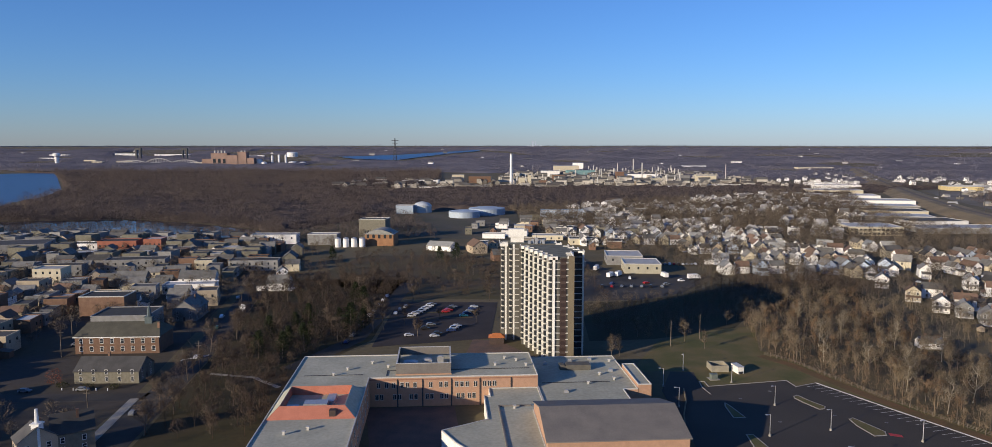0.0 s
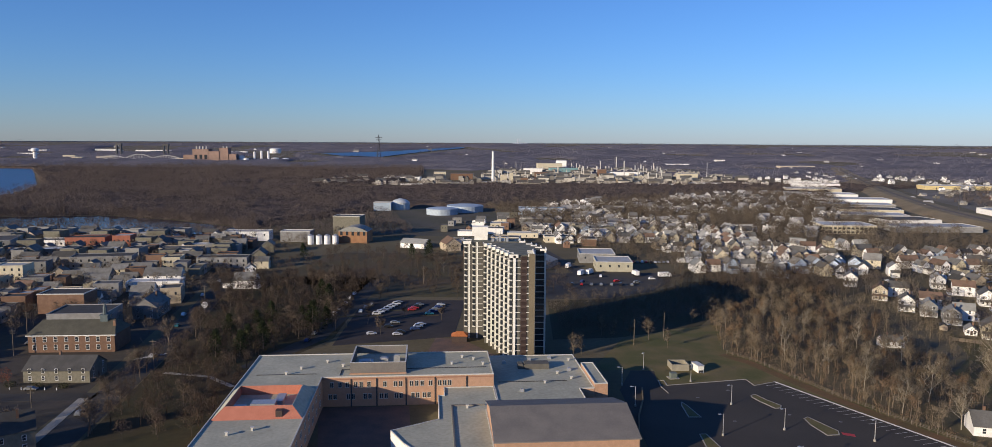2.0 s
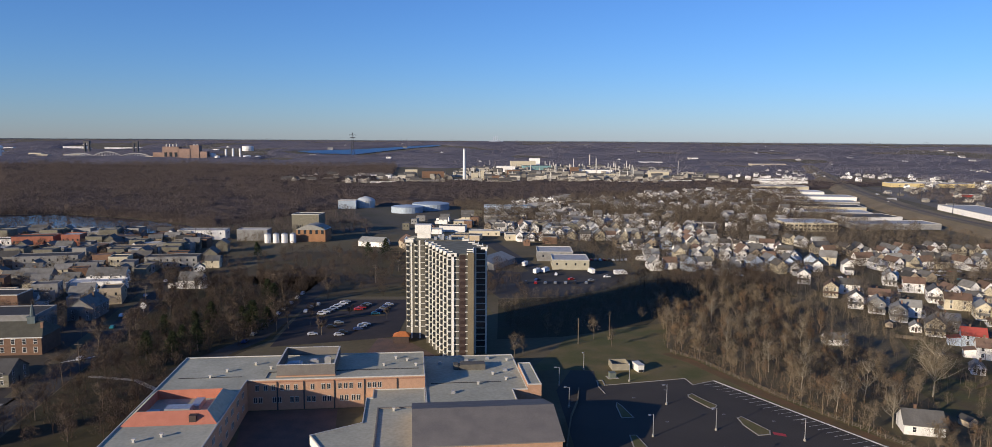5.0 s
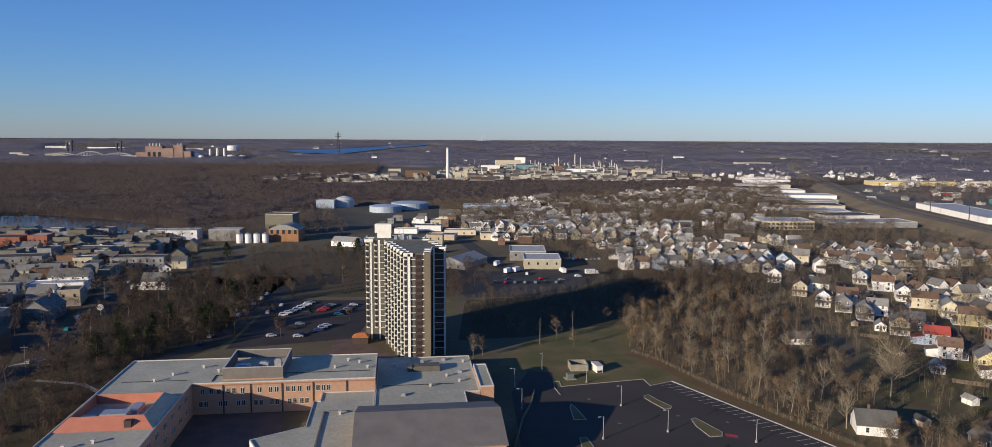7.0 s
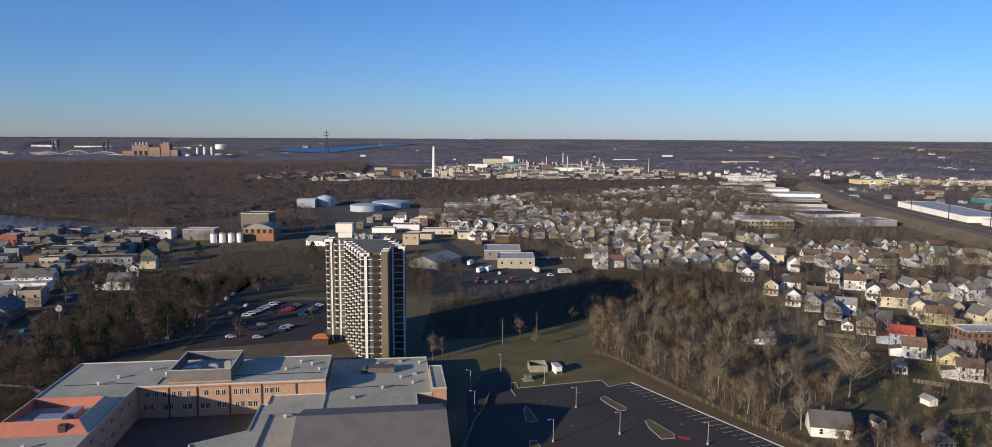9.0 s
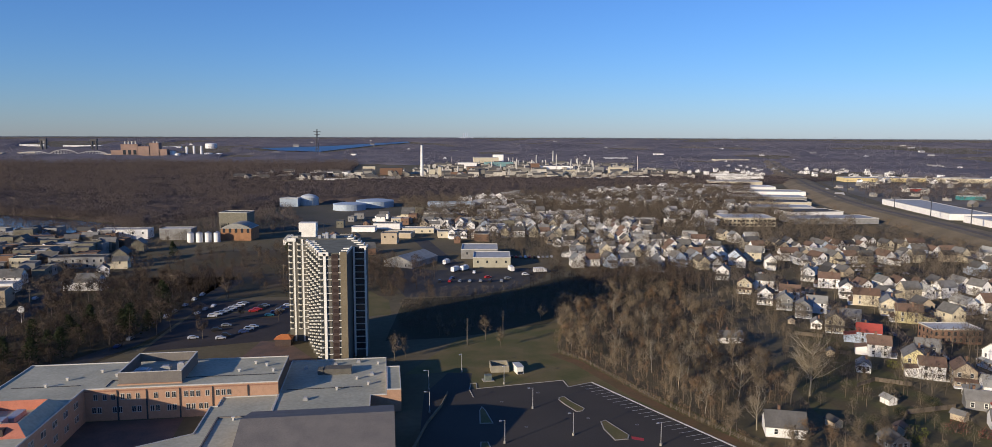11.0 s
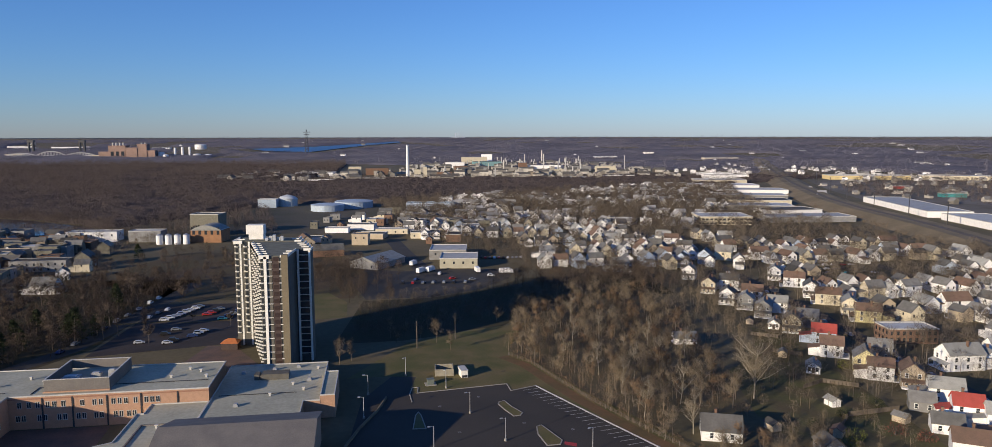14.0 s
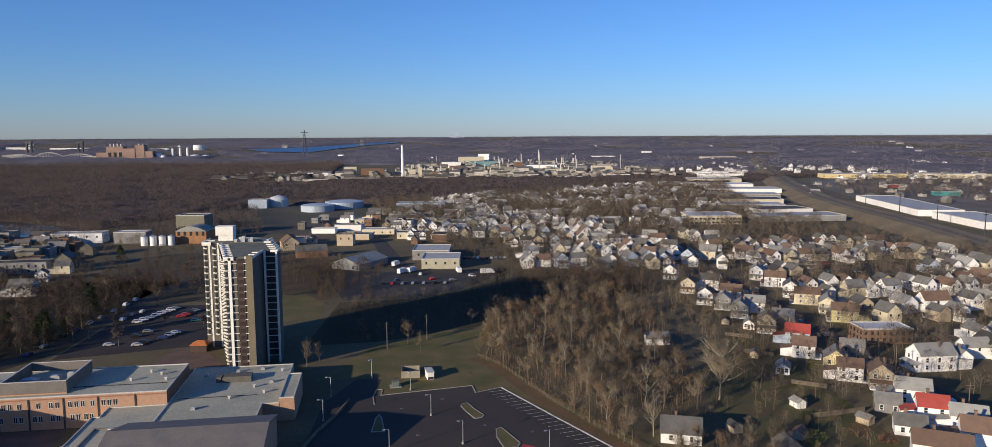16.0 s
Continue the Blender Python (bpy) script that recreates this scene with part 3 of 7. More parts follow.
def canopy(name, poly, step, height, wave, relief, material, label, lift=None, clearing=2.0, clear=()):
    """The closed top of a far wood as one uneven sheet: a soft hump for each crown, with clearings where the noise runs high."""
    xs, ys = [p[0] for p in poly], [p[1] for p in poly]
    x0, y0 = min(xs), min(ys)
    nx, ny = int((max(xs) - x0) / step) + 1, int((max(ys) - y0) / step) + 1
    r = random.Random(len(label))
    index, pts = {}, []
    for i in range(nx + 1):
        for k in range(ny + 1):
            x, y = x0 + step * (i + r.uniform(-0.3, 0.3)), y0 + step * (k + r.uniform(-0.3, 0.3))
            if inside(x, y, poly) and noise.noise(Vector((x * 0.0045, y * 0.003, 2.5))) < clearing and not any(inside(x, y, c) for c in clear):
                near = noise.voronoi(Vector((x / wave, y / wave, 0.5)))[0][0]
                broad = noise.noise(Vector((x / wave / 5, y / wave / 5, 1.5)))
                z = height * (1 - relief + relief * (1 - 1.3 * near) + 0.55 * broad) + r.uniform(-0.5, 0.5) * relief
                index[i, k] = len(pts)
                pts.append((x, y, max(0.3, z) + (lift(x, y) if lift else 0)))
    # the rim of the sheet drops to the ground
    faces = []
    for (i, k), a in index.items():
        ring = [index.get((i + u, k + v)) for u, v in ((1, 0), (1, 1), (0, 1))]
        if None not in ring:
            faces.append((a, *ring))
        if any((i + u, k + v) not in index for u in (-1, 0, 1) for v in (-1, 0, 1)):
            x, y, _ = pts[a]
            pts[a] = (x, y, lift(x, y) if lift else 0)
    me = bpy.data.meshes.new(name)
    me.from_pydata(pts, [], faces)
    me.shade_smooth()
    me.materials.append(material)
    return tagged(new(name, me), label, "trees", kind="stuff")


def unit(v):
    return v / np.maximum(np.linalg.norm(v, axis=1), 1e-6)[:, None]


def woods(name, spots, height, blades, width, material, label, seed, trunk=True, spread=0.32, lift=None, low=0.28, reach=(0.1, 0.24), swell=0.0):
    """Many bare trees too many to count, as one mesh: a stem and a fuzzy crown of thin twigs for each."""
    rng = np.random.default_rng(seed)
    n = len(spots)
    base = np.zeros((n, 3))
    base[:, :2] = np.array(spots, float)
    if lift:
        base[:, 2] = [lift(x, y) for x, y in spots]
    h = height * rng.uniform(0.6, 1.25, n)
    if swell:
        h *= [1 + swell * (noise.noise(Vector((x * 0.014, y * 0.009, 7.5))) + 0.6 * noise.noise(Vector((x * 0.035, y * 0.025, 1.5)))) for x, y in spots]
    tot = n * blades
    own = np.repeat(np.arange(n), blades)
    hh = h[own]
    wide = (spread * rng.uniform(0.75, 1.25, n))[own]
    ang, rad, up = rng.uniform(0, 2 * np.pi, tot), rng.uniform(0, 1, tot) ** 0.42, rng.uniform(0, 1, tot) ** 0.75
    prof = wide * hh * (0.3 + 0.7 * np.sin(np.pi * np.clip(0.15 + 0.8 * up, 0, 1))) * (1 + 0.22 * np.sin(3 * ang + own))
    flat = np.stack([np.cos(ang) * rad, np.sin(ang) * rad, ang * 0], 1)
    p = base[own] + flat * prof[:, None]
    p[:, 2] += hh * (low + (0.94 - low) * up)
    d = unit(unit(flat + np.array((0, 0, 0.5))) + rng.normal(0, 0.5, (tot, 3)) + np.array((0, 0, 0.3)))
    out = unit(flat * 1.1 + np.stack([ang * 0, ang * 0, 0.1 + 0.35 * up], 1) + rng.normal(0, 0.2, (tot, 3)))
    s = unit(np.cross(d, out) + rng.normal(0, 0.15, (tot, 3)))
    w = (width * rng.uniform(0.6, 1.4, tot))[:, None]
    ln = (hh * rng.uniform(*reach, tot))[:, None]
    a, b, c = p - s * w, p + s * w, p + d * ln
    turned = np.einsum("ij,ij->i", np.cross(b - a, c - a), out) < 0
    a[turned], b[turned] = b[turned].copy(), a[turned].copy()
    tri = np.stack([a, b, c], 1).reshape(-1, 3)
    nor = np.repeat(out, 3, 0)
    if trunk:
        ta = rng.uniform(0, 2 * np.pi, n)
        for turn in (0, np.pi / 2):
            q = np.stack([np.cos(ta + turn), np.sin(ta + turn), ta * 0], 1)
            r = (h * 0.013)[:, None]
            topv = base + np.stack([ta * 0, ta * 0, h * 0.8], 1)
            tri = np.concatenate([tri, np.stack([base - q * r, base + q * r, topv], 1).reshape(-1, 3)])
            nor = np.concatenate([nor, np.repeat(np.stack([q[:, 1], -q[:, 0], q[:, 2]], 1), 3, 0)])
    return tagged(new(name, loose_triangles(name, tri, nor, material)), label, "trees", kind="stuff")


rng = random.Random(7)
PLAIN = "bare grey-brown deciduous tree in the winter wood"
SYC = "tall bare sycamore with pale trunk and limbs"
protos = [bare_tree(i, (15, 17, 14, 18, 12, 16)[i], (4.6, 5.2, 4.4, 5.6, 4.4, 4.0)[i], BARK, label=PLAIN, twig_mat=(TWIG, RUSTTWIG)[i % 3 == 2]) for i in range(6)]
parkers = [bare_tree(60 + i, (15, 13, 17)[i], (5.2, 5.0, 6.0)[i], BARK, label="dark bare tree in the park", twig_mat=PARKTWIG) for i in range(3)]
pale = [bare_tree(20 + i, (19, 17, 18)[i], (5.4, 4.8, 4.2)[i], PALEBARK, "sycamore_tree", SYC, 11, PALETWIG, 5) for i in range(3)]
broad = [bare_tree(31, 22, 9.0, PALEBARK, "sycamore_tree", "broad old sycamore with a wide pale crown", 30, PALETWIG, 6)]
WOOD = [(113, 312), (123, 292), (132, 267), (140, 246), (152, 219), (172, 180), (190, 180), (182, 240), (190, 285), (196, 312), (198, 350), (194, 410), (176, 420), (128, 400), (120, 360)]
GARDENS = [(190, 180), (220, 180), (224, 262), (226, 330), (214, 345), (206, 312), (190, 285), (182, 240)]
WOODCLEAR = [[(155, 214), (190, 214), (190, 240), (155, 240)], [(178, 314), (200, 314), (200, 334), (178, 334)]]
spots = scatter(WOOD, 8.6, rng, WOODCLEAR)[:236]
used = set()


def plant(kinds, spots, lo=0.75, hi=1.2):
    for x, y in spots:
        k = rng.randrange(len(kinds))
        m = pose(x, y, 0, rng.uniform(-4, 4), rng.uniform(-4, 4), rng.uniform(0, 360)) @ Matrix.Scale(rng.uniform(lo, hi), 4)
        if kinds[k].name in used:
            ob = copy_thing(kinds[k], m)
        else:
            used.add(kinds[k].name)
            ob = kinds[k]
            ob.matrix_basis = m


plant(protos, spots + scatter(GARDENS, 26, rng), 0.62, 1.06)
plant(broad, [(191, 254)], 1.0, 1.02)
plant(pale, [(161, 226), (165, 251), (156, 277), (148, 262), (158, 300), (172, 318), (150, 240), (144, 282), (134, 300), (168, 286), (176, 262), (154, 330), (141, 322), (182, 300), (164, 350), (147, 362)], 0.72, 0.96)
woods("undergrowth", scatter(WOOD, 3.4, rng, WOODCLEAR), 3.4, 60, 0.026, RUSTTWIG, "tangle of bare saplings and brush in the wood", 3)
woods("wood_fill", scatter(WOOD, 9.4, rng, WOODCLEAR), 8.5, 420, 0.024, TWIG, "dense thin bare trees filling the wood", 4, spread=0.3, low=0.12, reach=(0.05, 0.14))
woods("garden_trees", scatter(GARDENS, 8, rng), 6.2, 360, 0.024, TWIG, "bare fruit and garden trees behind the houses", 22, reach=(0.05, 0.14))
woods("edge_brush", scatter([(196, 312), (222, 330), (230, 410), (182, 428), (178, 421), (195, 410), (199, 350)], 5, rng), 5.5, 80, 0.04, TWIG, "low bare brush between the wood and the houses", 24)
# bare trees standing in the car park and on the slope behind it
plant(parkers, [(-60, 344), (-56, 350), (-79, 340), (-38, 337), (-47, 356), (-31, 371), (-12, 366), (-50, 412), (-66, 470), (-30, 468), (-8, 452), (-40, 520), (-84, 434), (-96, 446), (-20, 500), (10, 470), (-70, 560)], 0.7, 0.95)
# single trees on the lawn and by the tower
plant([protos[0], protos[4], protos[3]], [(47, 301), (51, 306), (64, 338), (70, 341), (77, 336), (67, 330), (90, 318), (84, 330), (112, 362), (120, 372)], 0.62, 0.92)
BROOK = [(46, 345), (66, 338), (92, 358), (122, 378), (142, 402), (150, 425), (125, 452), (90, 430), (58, 424), (44, 400)]
woods("hollow_brush", scatter(BROOK, 4.6, rng), 5.0, 130, 0.035, YARDTWIG, "dark tangled brush and saplings in the hollow", 41, low=0.06, spread=0.4)
# park between the street and the school
PARK = [(-112, 215), (-118, 262), (-126, 320), (-140, 400), (-160, 470), (-60, 470), (-62, 330), (-80, 290), (-72, 215)]
plant(parkers, scatter(PARK, 17, rng)[:56], 0.7, 1.0)
woods("park_brush", scatter(PARK, 6.6, rng), 9, 620, 0.034, PARKTWIG, "bare shrubs and small trees in the park", 5, reach=(0.05, 0.12))
pines = [pine_tree(40 + i, (15, 12)[i], "dark green pine standing among bare trees") for i in range(2)]
plant(pines, [(-78, 352), (-70, 372), (-86, 330), (-92, 318), (-74, 392), (-96, 344), (-82, 408), (-66, 352), (-104, 330), (-100, 300), (-90, 300), (-84, 312), (-94, 356), (-70, 340), (-48, 560), (-36, 566), (-130, 560)], 0.8, 1.25)
PARK2 = [(-60, 415), (0, 415), (60, 400), (60, 500), (-20, 590), (-110, 590), (-140, 480)]
woods("hill_trees", scatter(PARK2, 13.5, rng), 9.5, 480, 0.05, PARKTWIG, "bare trees on the open slope behind the tower", 8, reach=(0.05, 0.13))
RAVINE = [(84, 412), (104, 424), (125, 440), (150, 425), (215, 420), (215, 480), (150, 475), (134, 470), (112, 436)]
woods("slope_brush", scatter([(24, 436), (44, 412), (40, 470), (32, 510), (6, 540), (0, 500)], 6.5, rng), 8, 420, 0.036, PARKTWIG, "bare brush on the slope behind the tower", 46, reach=(0.05, 0.13), low=0.08)
woods("ravine_trees", scatter(RAVINE, 6.6, rng), 11, 460, 0.042, PARKTWIG, "bare trees in the hollow beyond the tower", 9, reach=(0.05, 0.13))


# ---- far woods ----
SHORE = [(-228, 735), (-262, 768), (-342, 824), (-436, 866), (-560, 842), (-700, 850), (-690, 1040), (-741, 1120), (-755, 1200), (-838, 1400), (-1090, 1800), (-1318, 2150), (-1600, 2250), (-200, 2250), (-150, 1650), (-220, 1500), (-330, 1420), (-200, 1200), (-120, 1000), (-150, 900)]
canopy("river_canopy", SHORE, 5, 7.0, 15, 0.6, CANOPY, "closed brown tops of the leafless river woods")
woods("river_woods", scatter(SHORE, 12.5, rng), 13, 56, 0.15, FARTWIG, "wide brown leafless woods along the river", 11, trunk=False, spread=0.5, low=0.1, swell=0.75)
woods("river_thickets", scatter(SHORE, 30, rng), 17, 80, 0.14, FARTWIG, "taller bare crowns standing out of the river woods", 21, trunk=False, spread=0.42)
woods("creek_bank_trees", scatter([(-620, 700), (-350, 690), (-230, 684), (-232, 694), (-350, 703), (-620, 722)], 5.0, rng), 10, 130, 0.075, FARTWIG, "thin bare trees along the creek bank", 12)
woods("far_bank_trees", scatter([(-700, 836), (-560, 830), (-436, 852), (-344, 812), (-264, 758), (-232, 730), (-222, 742), (-256, 776), (-340, 834), (-436, 876), (-560, 852), (-700, 860)], 5.5, rng), 11, 120, 0.10, FARTWIG, "bare trees leaning over the creek", 43, low=0.04)
woods("near_bank_trees", scatter([(-230, 640), (-130, 660), (-60, 690), (-120, 900), (-160, 900), (-230, 730)], 9, rng), 11, 90, 0.09, FARTWIG, "bare trees between the depot and the river", 13)


def lift(x, y):
    return rise(math.hypot(x - 50, y))


REACH = [(-680, 3080), (-430, 3020), (-330, 3380), (-240, 3700), (-90, 4060), (-150, 4240), (-340, 3960), (-540, 3620), (-820, 3340)]
far = [(x, y) for x, y in scatter([(-3400, 2250), (-2100, 2250), (-200, 2250), (900, 1500), (1500, 1250), (3600, 2000), (3600, 3300), (1500, 4700), (-1500, 4700), (-3400, 3300)], 42, rng) if math.hypot(x - 50, y) < 4750 and not inside(x, y, REACH)]
FAR = [(-3400, 2300), (-2100, 2250), (-200, 2250), (700, 1760), (900, 1500), (1500, 1250), (3600, 2000), (3400, 3100), (1500, 4450), (50, 4720), (-1500, 4450), (-3400, 3100)]
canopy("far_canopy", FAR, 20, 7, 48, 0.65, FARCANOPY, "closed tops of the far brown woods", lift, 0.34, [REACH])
woods("far_woods", far, 11, 26, 0.55, DISTANT, "far woods reaching to the horizon, haze in their brown", 14, trunk=False, spread=2.1, lift=lift, low=0.1, swell=0.8, reach=(0.15, 0.4))
MID = [(-120, 980), (120, 1000), (420, 900), (600, 1300), (900, 1500), (500, 1600), (300, 1500), (-150, 1530), (-330, 1420)]
canopy("plain_canopy", MID, 5, 6.0, 15, 0.6, CANOPY, "closed bare tops of the plain wood", clear=[[(-70, 1450), (-20, 1480), (-60, 1540), (-330, 1460), (-330, 1400)]])
woods("plain_woods", scatter(MID, 13, rng), 11, 56, 0.15, FARTWIG, "bare trees between the works and the houses", 15, trunk=False, spread=0.5, low=0.1)
# trees added sunward, mostly out of view, to cast shade on the near street
SUNSIDE = [(-215, 130), (-128, 130), (-132, 205), (-205, 215)]
woods("street_trees", scatter(SUNSIDE, 7.5, rng, [[(-145, 185), (-112, 185), (-112, 222), (-145, 222)]]), 13, 700, 0.026, PARKTWIG, "tall bare trees added along the near street to shade it", 19, reach=(0.04, 0.1))
EAST = [(560, 560), (700, 500), (1500, 900), (1600, 1300), (950, 1500), (700, 1150)]
woods("east_trees", scatter(EAST, 15, rng, [[(575, 620), (700, 620), (760, 1000), (625, 980)]]), 9, 90, 0.17, FARTWIG, "bare trees beyond the railway", 18, trunk=False, low=0.12, spread=0.5)
woods("suburb_trees", scatter([(620, 1330), (1000, 1420), (1800, 1500), (2300, 2400), (1000, 2500), (640, 1750)], 40, rng), 9, 40, 0.2, FARTWIG, "bare trees round the distant suburban houses", 42, trunk=False, spread=0.8, low=0.1)


# ---- streets, lots and their markings ----
WORN = mat("worn_gravel", (0.10, 0.085, 0.062), (0.075, 0.07, 0.04), 0.02, 0.95, fine=0.3, place="World")
LOTDARK = mat("old_car_park_asphalt", (0.05, 0.04, 0.036), (0.034, 0.028, 0.026), 0.06, 0.9, fine=0.7, place="World")
SLOPE = mat("mown_winter_slope", (0.082, 0.068, 0.028), (0.092, 0.062, 0.034), 0.02, 0.95, fine=0.4, place="World")
strip("street", [(-110, 150), (-114, 209), (-122, 272), (-130, 327), (-147, 423), (-163, 520), (-185, 660)], 11, 0.05, STREET, "narrow shaded street of the old town", "road")
strip("pavement", [(-118, 150), (-121, 209), (-127, 250)], 3.2, 0.12, CONCRETE, "pale concrete pavement along the street", "pavement")
strip("road", [(-124, 252), (-160, 250), (-230, 246)], 8, 0.05, STREET, "side street with a paved edge", "road")
strip("road", [(-132, 345), (-170, 352), (-260, 368), (-420, 400)], 8, 0.04, STREET, "side street between old houses", "road")
strip("road", [(-60, 470), (-62, 400), (-66, 330), (-82, 285)], 9, 0.05, STREET, "park road with parked cars", "road")
strip("path", [(-112, 279), (-93, 274.5), (-80, 263)], 2.0, 0.06, CONCRETE, "pale path through the park", "path")
sheet("car_park", [(-56, 318), (-4, 334), (-2, 412), (-58, 412)], 0.06, LOTDARK, "asphalt car park beside the tower", "parking lot")
strip("road", [(266, 150), (267, 238), (267, 300), (270, 363), (271, 430), (272, 520), (276, 640)], 7.5, 0.05, STREET, "residential street in deep shade", "road")
strip("road", [(225, 543), (330, 548), (440, 556)], 8, 0.04, STREET, "cross street between houses", "road")
strip("road", [(372, 250), (376, 420), (380, 560)], 8, 0.045, STREET, "residential street", "road")
strip("road", [(44, 640), (60, 560), (74, 500), (80, 455)], 12, 0.05, STREET, "service road into the works yard", "road")
sheet("yard", [(45, 416), (80, 421), (108, 440), (126, 470), (134, 502), (84, 505), (59, 498), (36, 511), (30, 470)], 0.04, STREET, "worn asphalt of a works yard", "yard")
sheet("retail_ground", [(585, 560), (720, 560), (900, 950), (1130, 1300), (1150, 1420), (780, 1420), (690, 1160), (640, 960), (612, 800)], 0.015, mat("pale_lots_and_dry_grass", (0.20, 0.175, 0.145), (0.115, 0.098, 0.072), 0.009, 0.95, fine=0.06, place="World"), "worn lots and dry grass beyond the railway", "ground")
sheet("tank_field", [(-130, 700), (60, 680), (60, 850), (0, 990), (-140, 1000)], 0.02, WORN, "worn gravel and dull grass round the storage tanks", "field")
sheet("town_ground", [(-540, 690), (-560, 560), (-330, 330), (-240, 160), (-122, 160), (-128, 250), (-142, 330), (-158, 423), (-176, 520), (-196, 690)], 0.012, mat("town_ground_mix", (0.06, 0.05, 0.042), (0.075, 0.06, 0.036), 0.03, 0.95, fine=0.4, place="World"), "dark yards and asphalt lots of the old town", "ground")
# litter colour darkened to hold the shade of park trees and tower
SHADE_LITTER = mat("shade_dark_litter", (0.058, 0.04, 0.02), (0.05, 0.045, 0.016), 0.03, 0.95, fine=0.5, place="World")
sheet("park_ground", [(-104, 150), (-107, 209), (-115, 265), (-123, 325), (-140, 420), (-135, 480), (-62, 480), (-58, 330), (-74, 288), (-66, 150)], 0.02, SHADE_LITTER, "leaf litter under the park trees, darkened with their shade", "ground")
sheet("tower_lawn", [(-55, 420), (38, 420), (44, 520), (-30, 590), (-110, 585), (-130, 480)], 0.02, SLOPE, "dull green and brown grass on the slope", "lawn")
for k, (x, y) in enumerate(((-52, 371), (-35, 384), (-24, 372))):
    sheet("verge", [(x - 14, y - 1.2), (x + 10, y + 3), (x + 10, y + 5), (x - 14, y + 0.8)], 0.13, SLOPE, "narrow grass verge between rows of parked cars", "verge")
YARD_GROUND = mat("worn_garden", (0.10, 0.075, 0.038), (0.105, 0.10, 0.034), 0.08, 0.95, fine=0.8, place="World")
sheet("back_gardens", [(192, 185), (228, 185), (233, 262), (237, 330), (228, 345), (214, 306), (194, 284), (186, 240)], 0.02, YARD_GROUND, "worn brown winter gardens behind the houses", "lawn")
sheet("lawn", [(3, 430), (16, 372), (40, 378), (36, 410), (22, 436)], 0.03, GRASS, "green patch of lawn behind the tower", "lawn")
# lies along the tower's shadow, with that shade put into the colour
sheet("hollow", [(41, 330), (70, 334), (112, 352), (140, 400), (215, 420), (215, 480), (136, 470), (108, 436), (80, 418), (44, 412)], 0.015, SHADE_LITTER, "leaf-strewn hollow beyond the tower, darkened with its shade", "ground")
sheet("forecourt", [(-4, 296), (18, 292), (18, 300), (0, 330), (-12, 332), (-14, 306)], 0.04, PAVERS, "brown paved forecourt of the tower", "forecourt")


def kerb(name, ring, closed=True, w=0.35, h=0.2):
    bm = bmesh.new()
    pts = ring + ring[:1] if closed else ring
    for (x0, y0), (x1, y1) in zip(pts, pts[1:]):
        d = Vector((x1 - x0, y1 - y0)).normalized() * w / 2
        n = Vector((-d.y, d.x))
        quad = [(x0 - d.x - n.x, y0 - d.y - n.y), (x1 + d.x - n.x, y1 + d.y - n.y), (x1 + d.x + n.x, y1 + d.y + n.y), (x0 - d.x + n.x, y0 - d.y + n.y)]
        prism(bm, quad, 0, h)
    return bm


one("kerb", kerb("kerb", [(76.7, 258.5), (75.6, 266), (76.2, 272.8), (78.2, 272.8), (78.2, 267), (109.5, 274.5), (110.4, 267.2), (119.5, 271.8)], False), CONCRETE, "pale concrete kerb round the lot", "kerb", kind="structure")
one("edge_line", kerb("edge_line", [(119.5, 271.8), (134, 244), (149, 216), (183, 150)], False, 0.55, 0.16), WHITE_LINE, "broad pale kerb along the parking bays", "kerb", kind="structure")
bm = bmesh.new()
for k in range(33):
    a = Vector((119.2, 270.3)).lerp(Vector((165, 182.5)), (k + 0.5) / 33)
    d = Vector((-5.3, -1.6))
    n = Vector((1.6, -5.3)).normalized() * 0.07
    prism(bm, [tuple(a - n), tuple(a + n), tuple(a + d + n), tuple(a + d - n)], 0.03, 0.062)
one("bay_lines", bm, WHITE_LINE, "thin white lines between parking bays", "markings", kind="structure")

ISLANDS = [
    [(105.6, 256.5), (107.3, 257.6), (109.2, 252.2), (112.3, 246.2), (111.3, 244.2), (109.3, 243.6), (106.6, 250.2), (105.2, 254.6)],
    [(115.4, 234.6), (117, 235.8), (121.6, 224), (120.6, 221.2), (116.8, 220.6), (115.2, 229)],
    [(78.1, 235.3), (78.4, 246), (79.2, 249.2), (80.2, 246), (82, 235.3)],
    [(76.8, 206), (77.8, 221), (79.8, 221), (82, 206)],
]
for ring in ISLANDS:
    isl = thing("traffic_island", "planted traffic island with a pale kerb in the lot", "traffic island", group="islands in the lot")
    part("kerb", kerb("kerb", ring), CONCRETE, isl)
    bm = bmesh.new()
    prism(bm, ring, 0.0, 0.17)
    part("turf", bm, GRASS, isl)
bm = bmesh.new()
prism(bm, [(122.2, 223.2), (125.5, 221.6), (125, 219.6), (121.8, 221.2)], 0.03, 0.064)
one("red_marking", bm, mat("red_road_paint", (0.45, 0.05, 0.05), (0.36, 0.05, 0.05), 1, 0.8), "red painted patch on the asphalt", "markings", kind="structure")


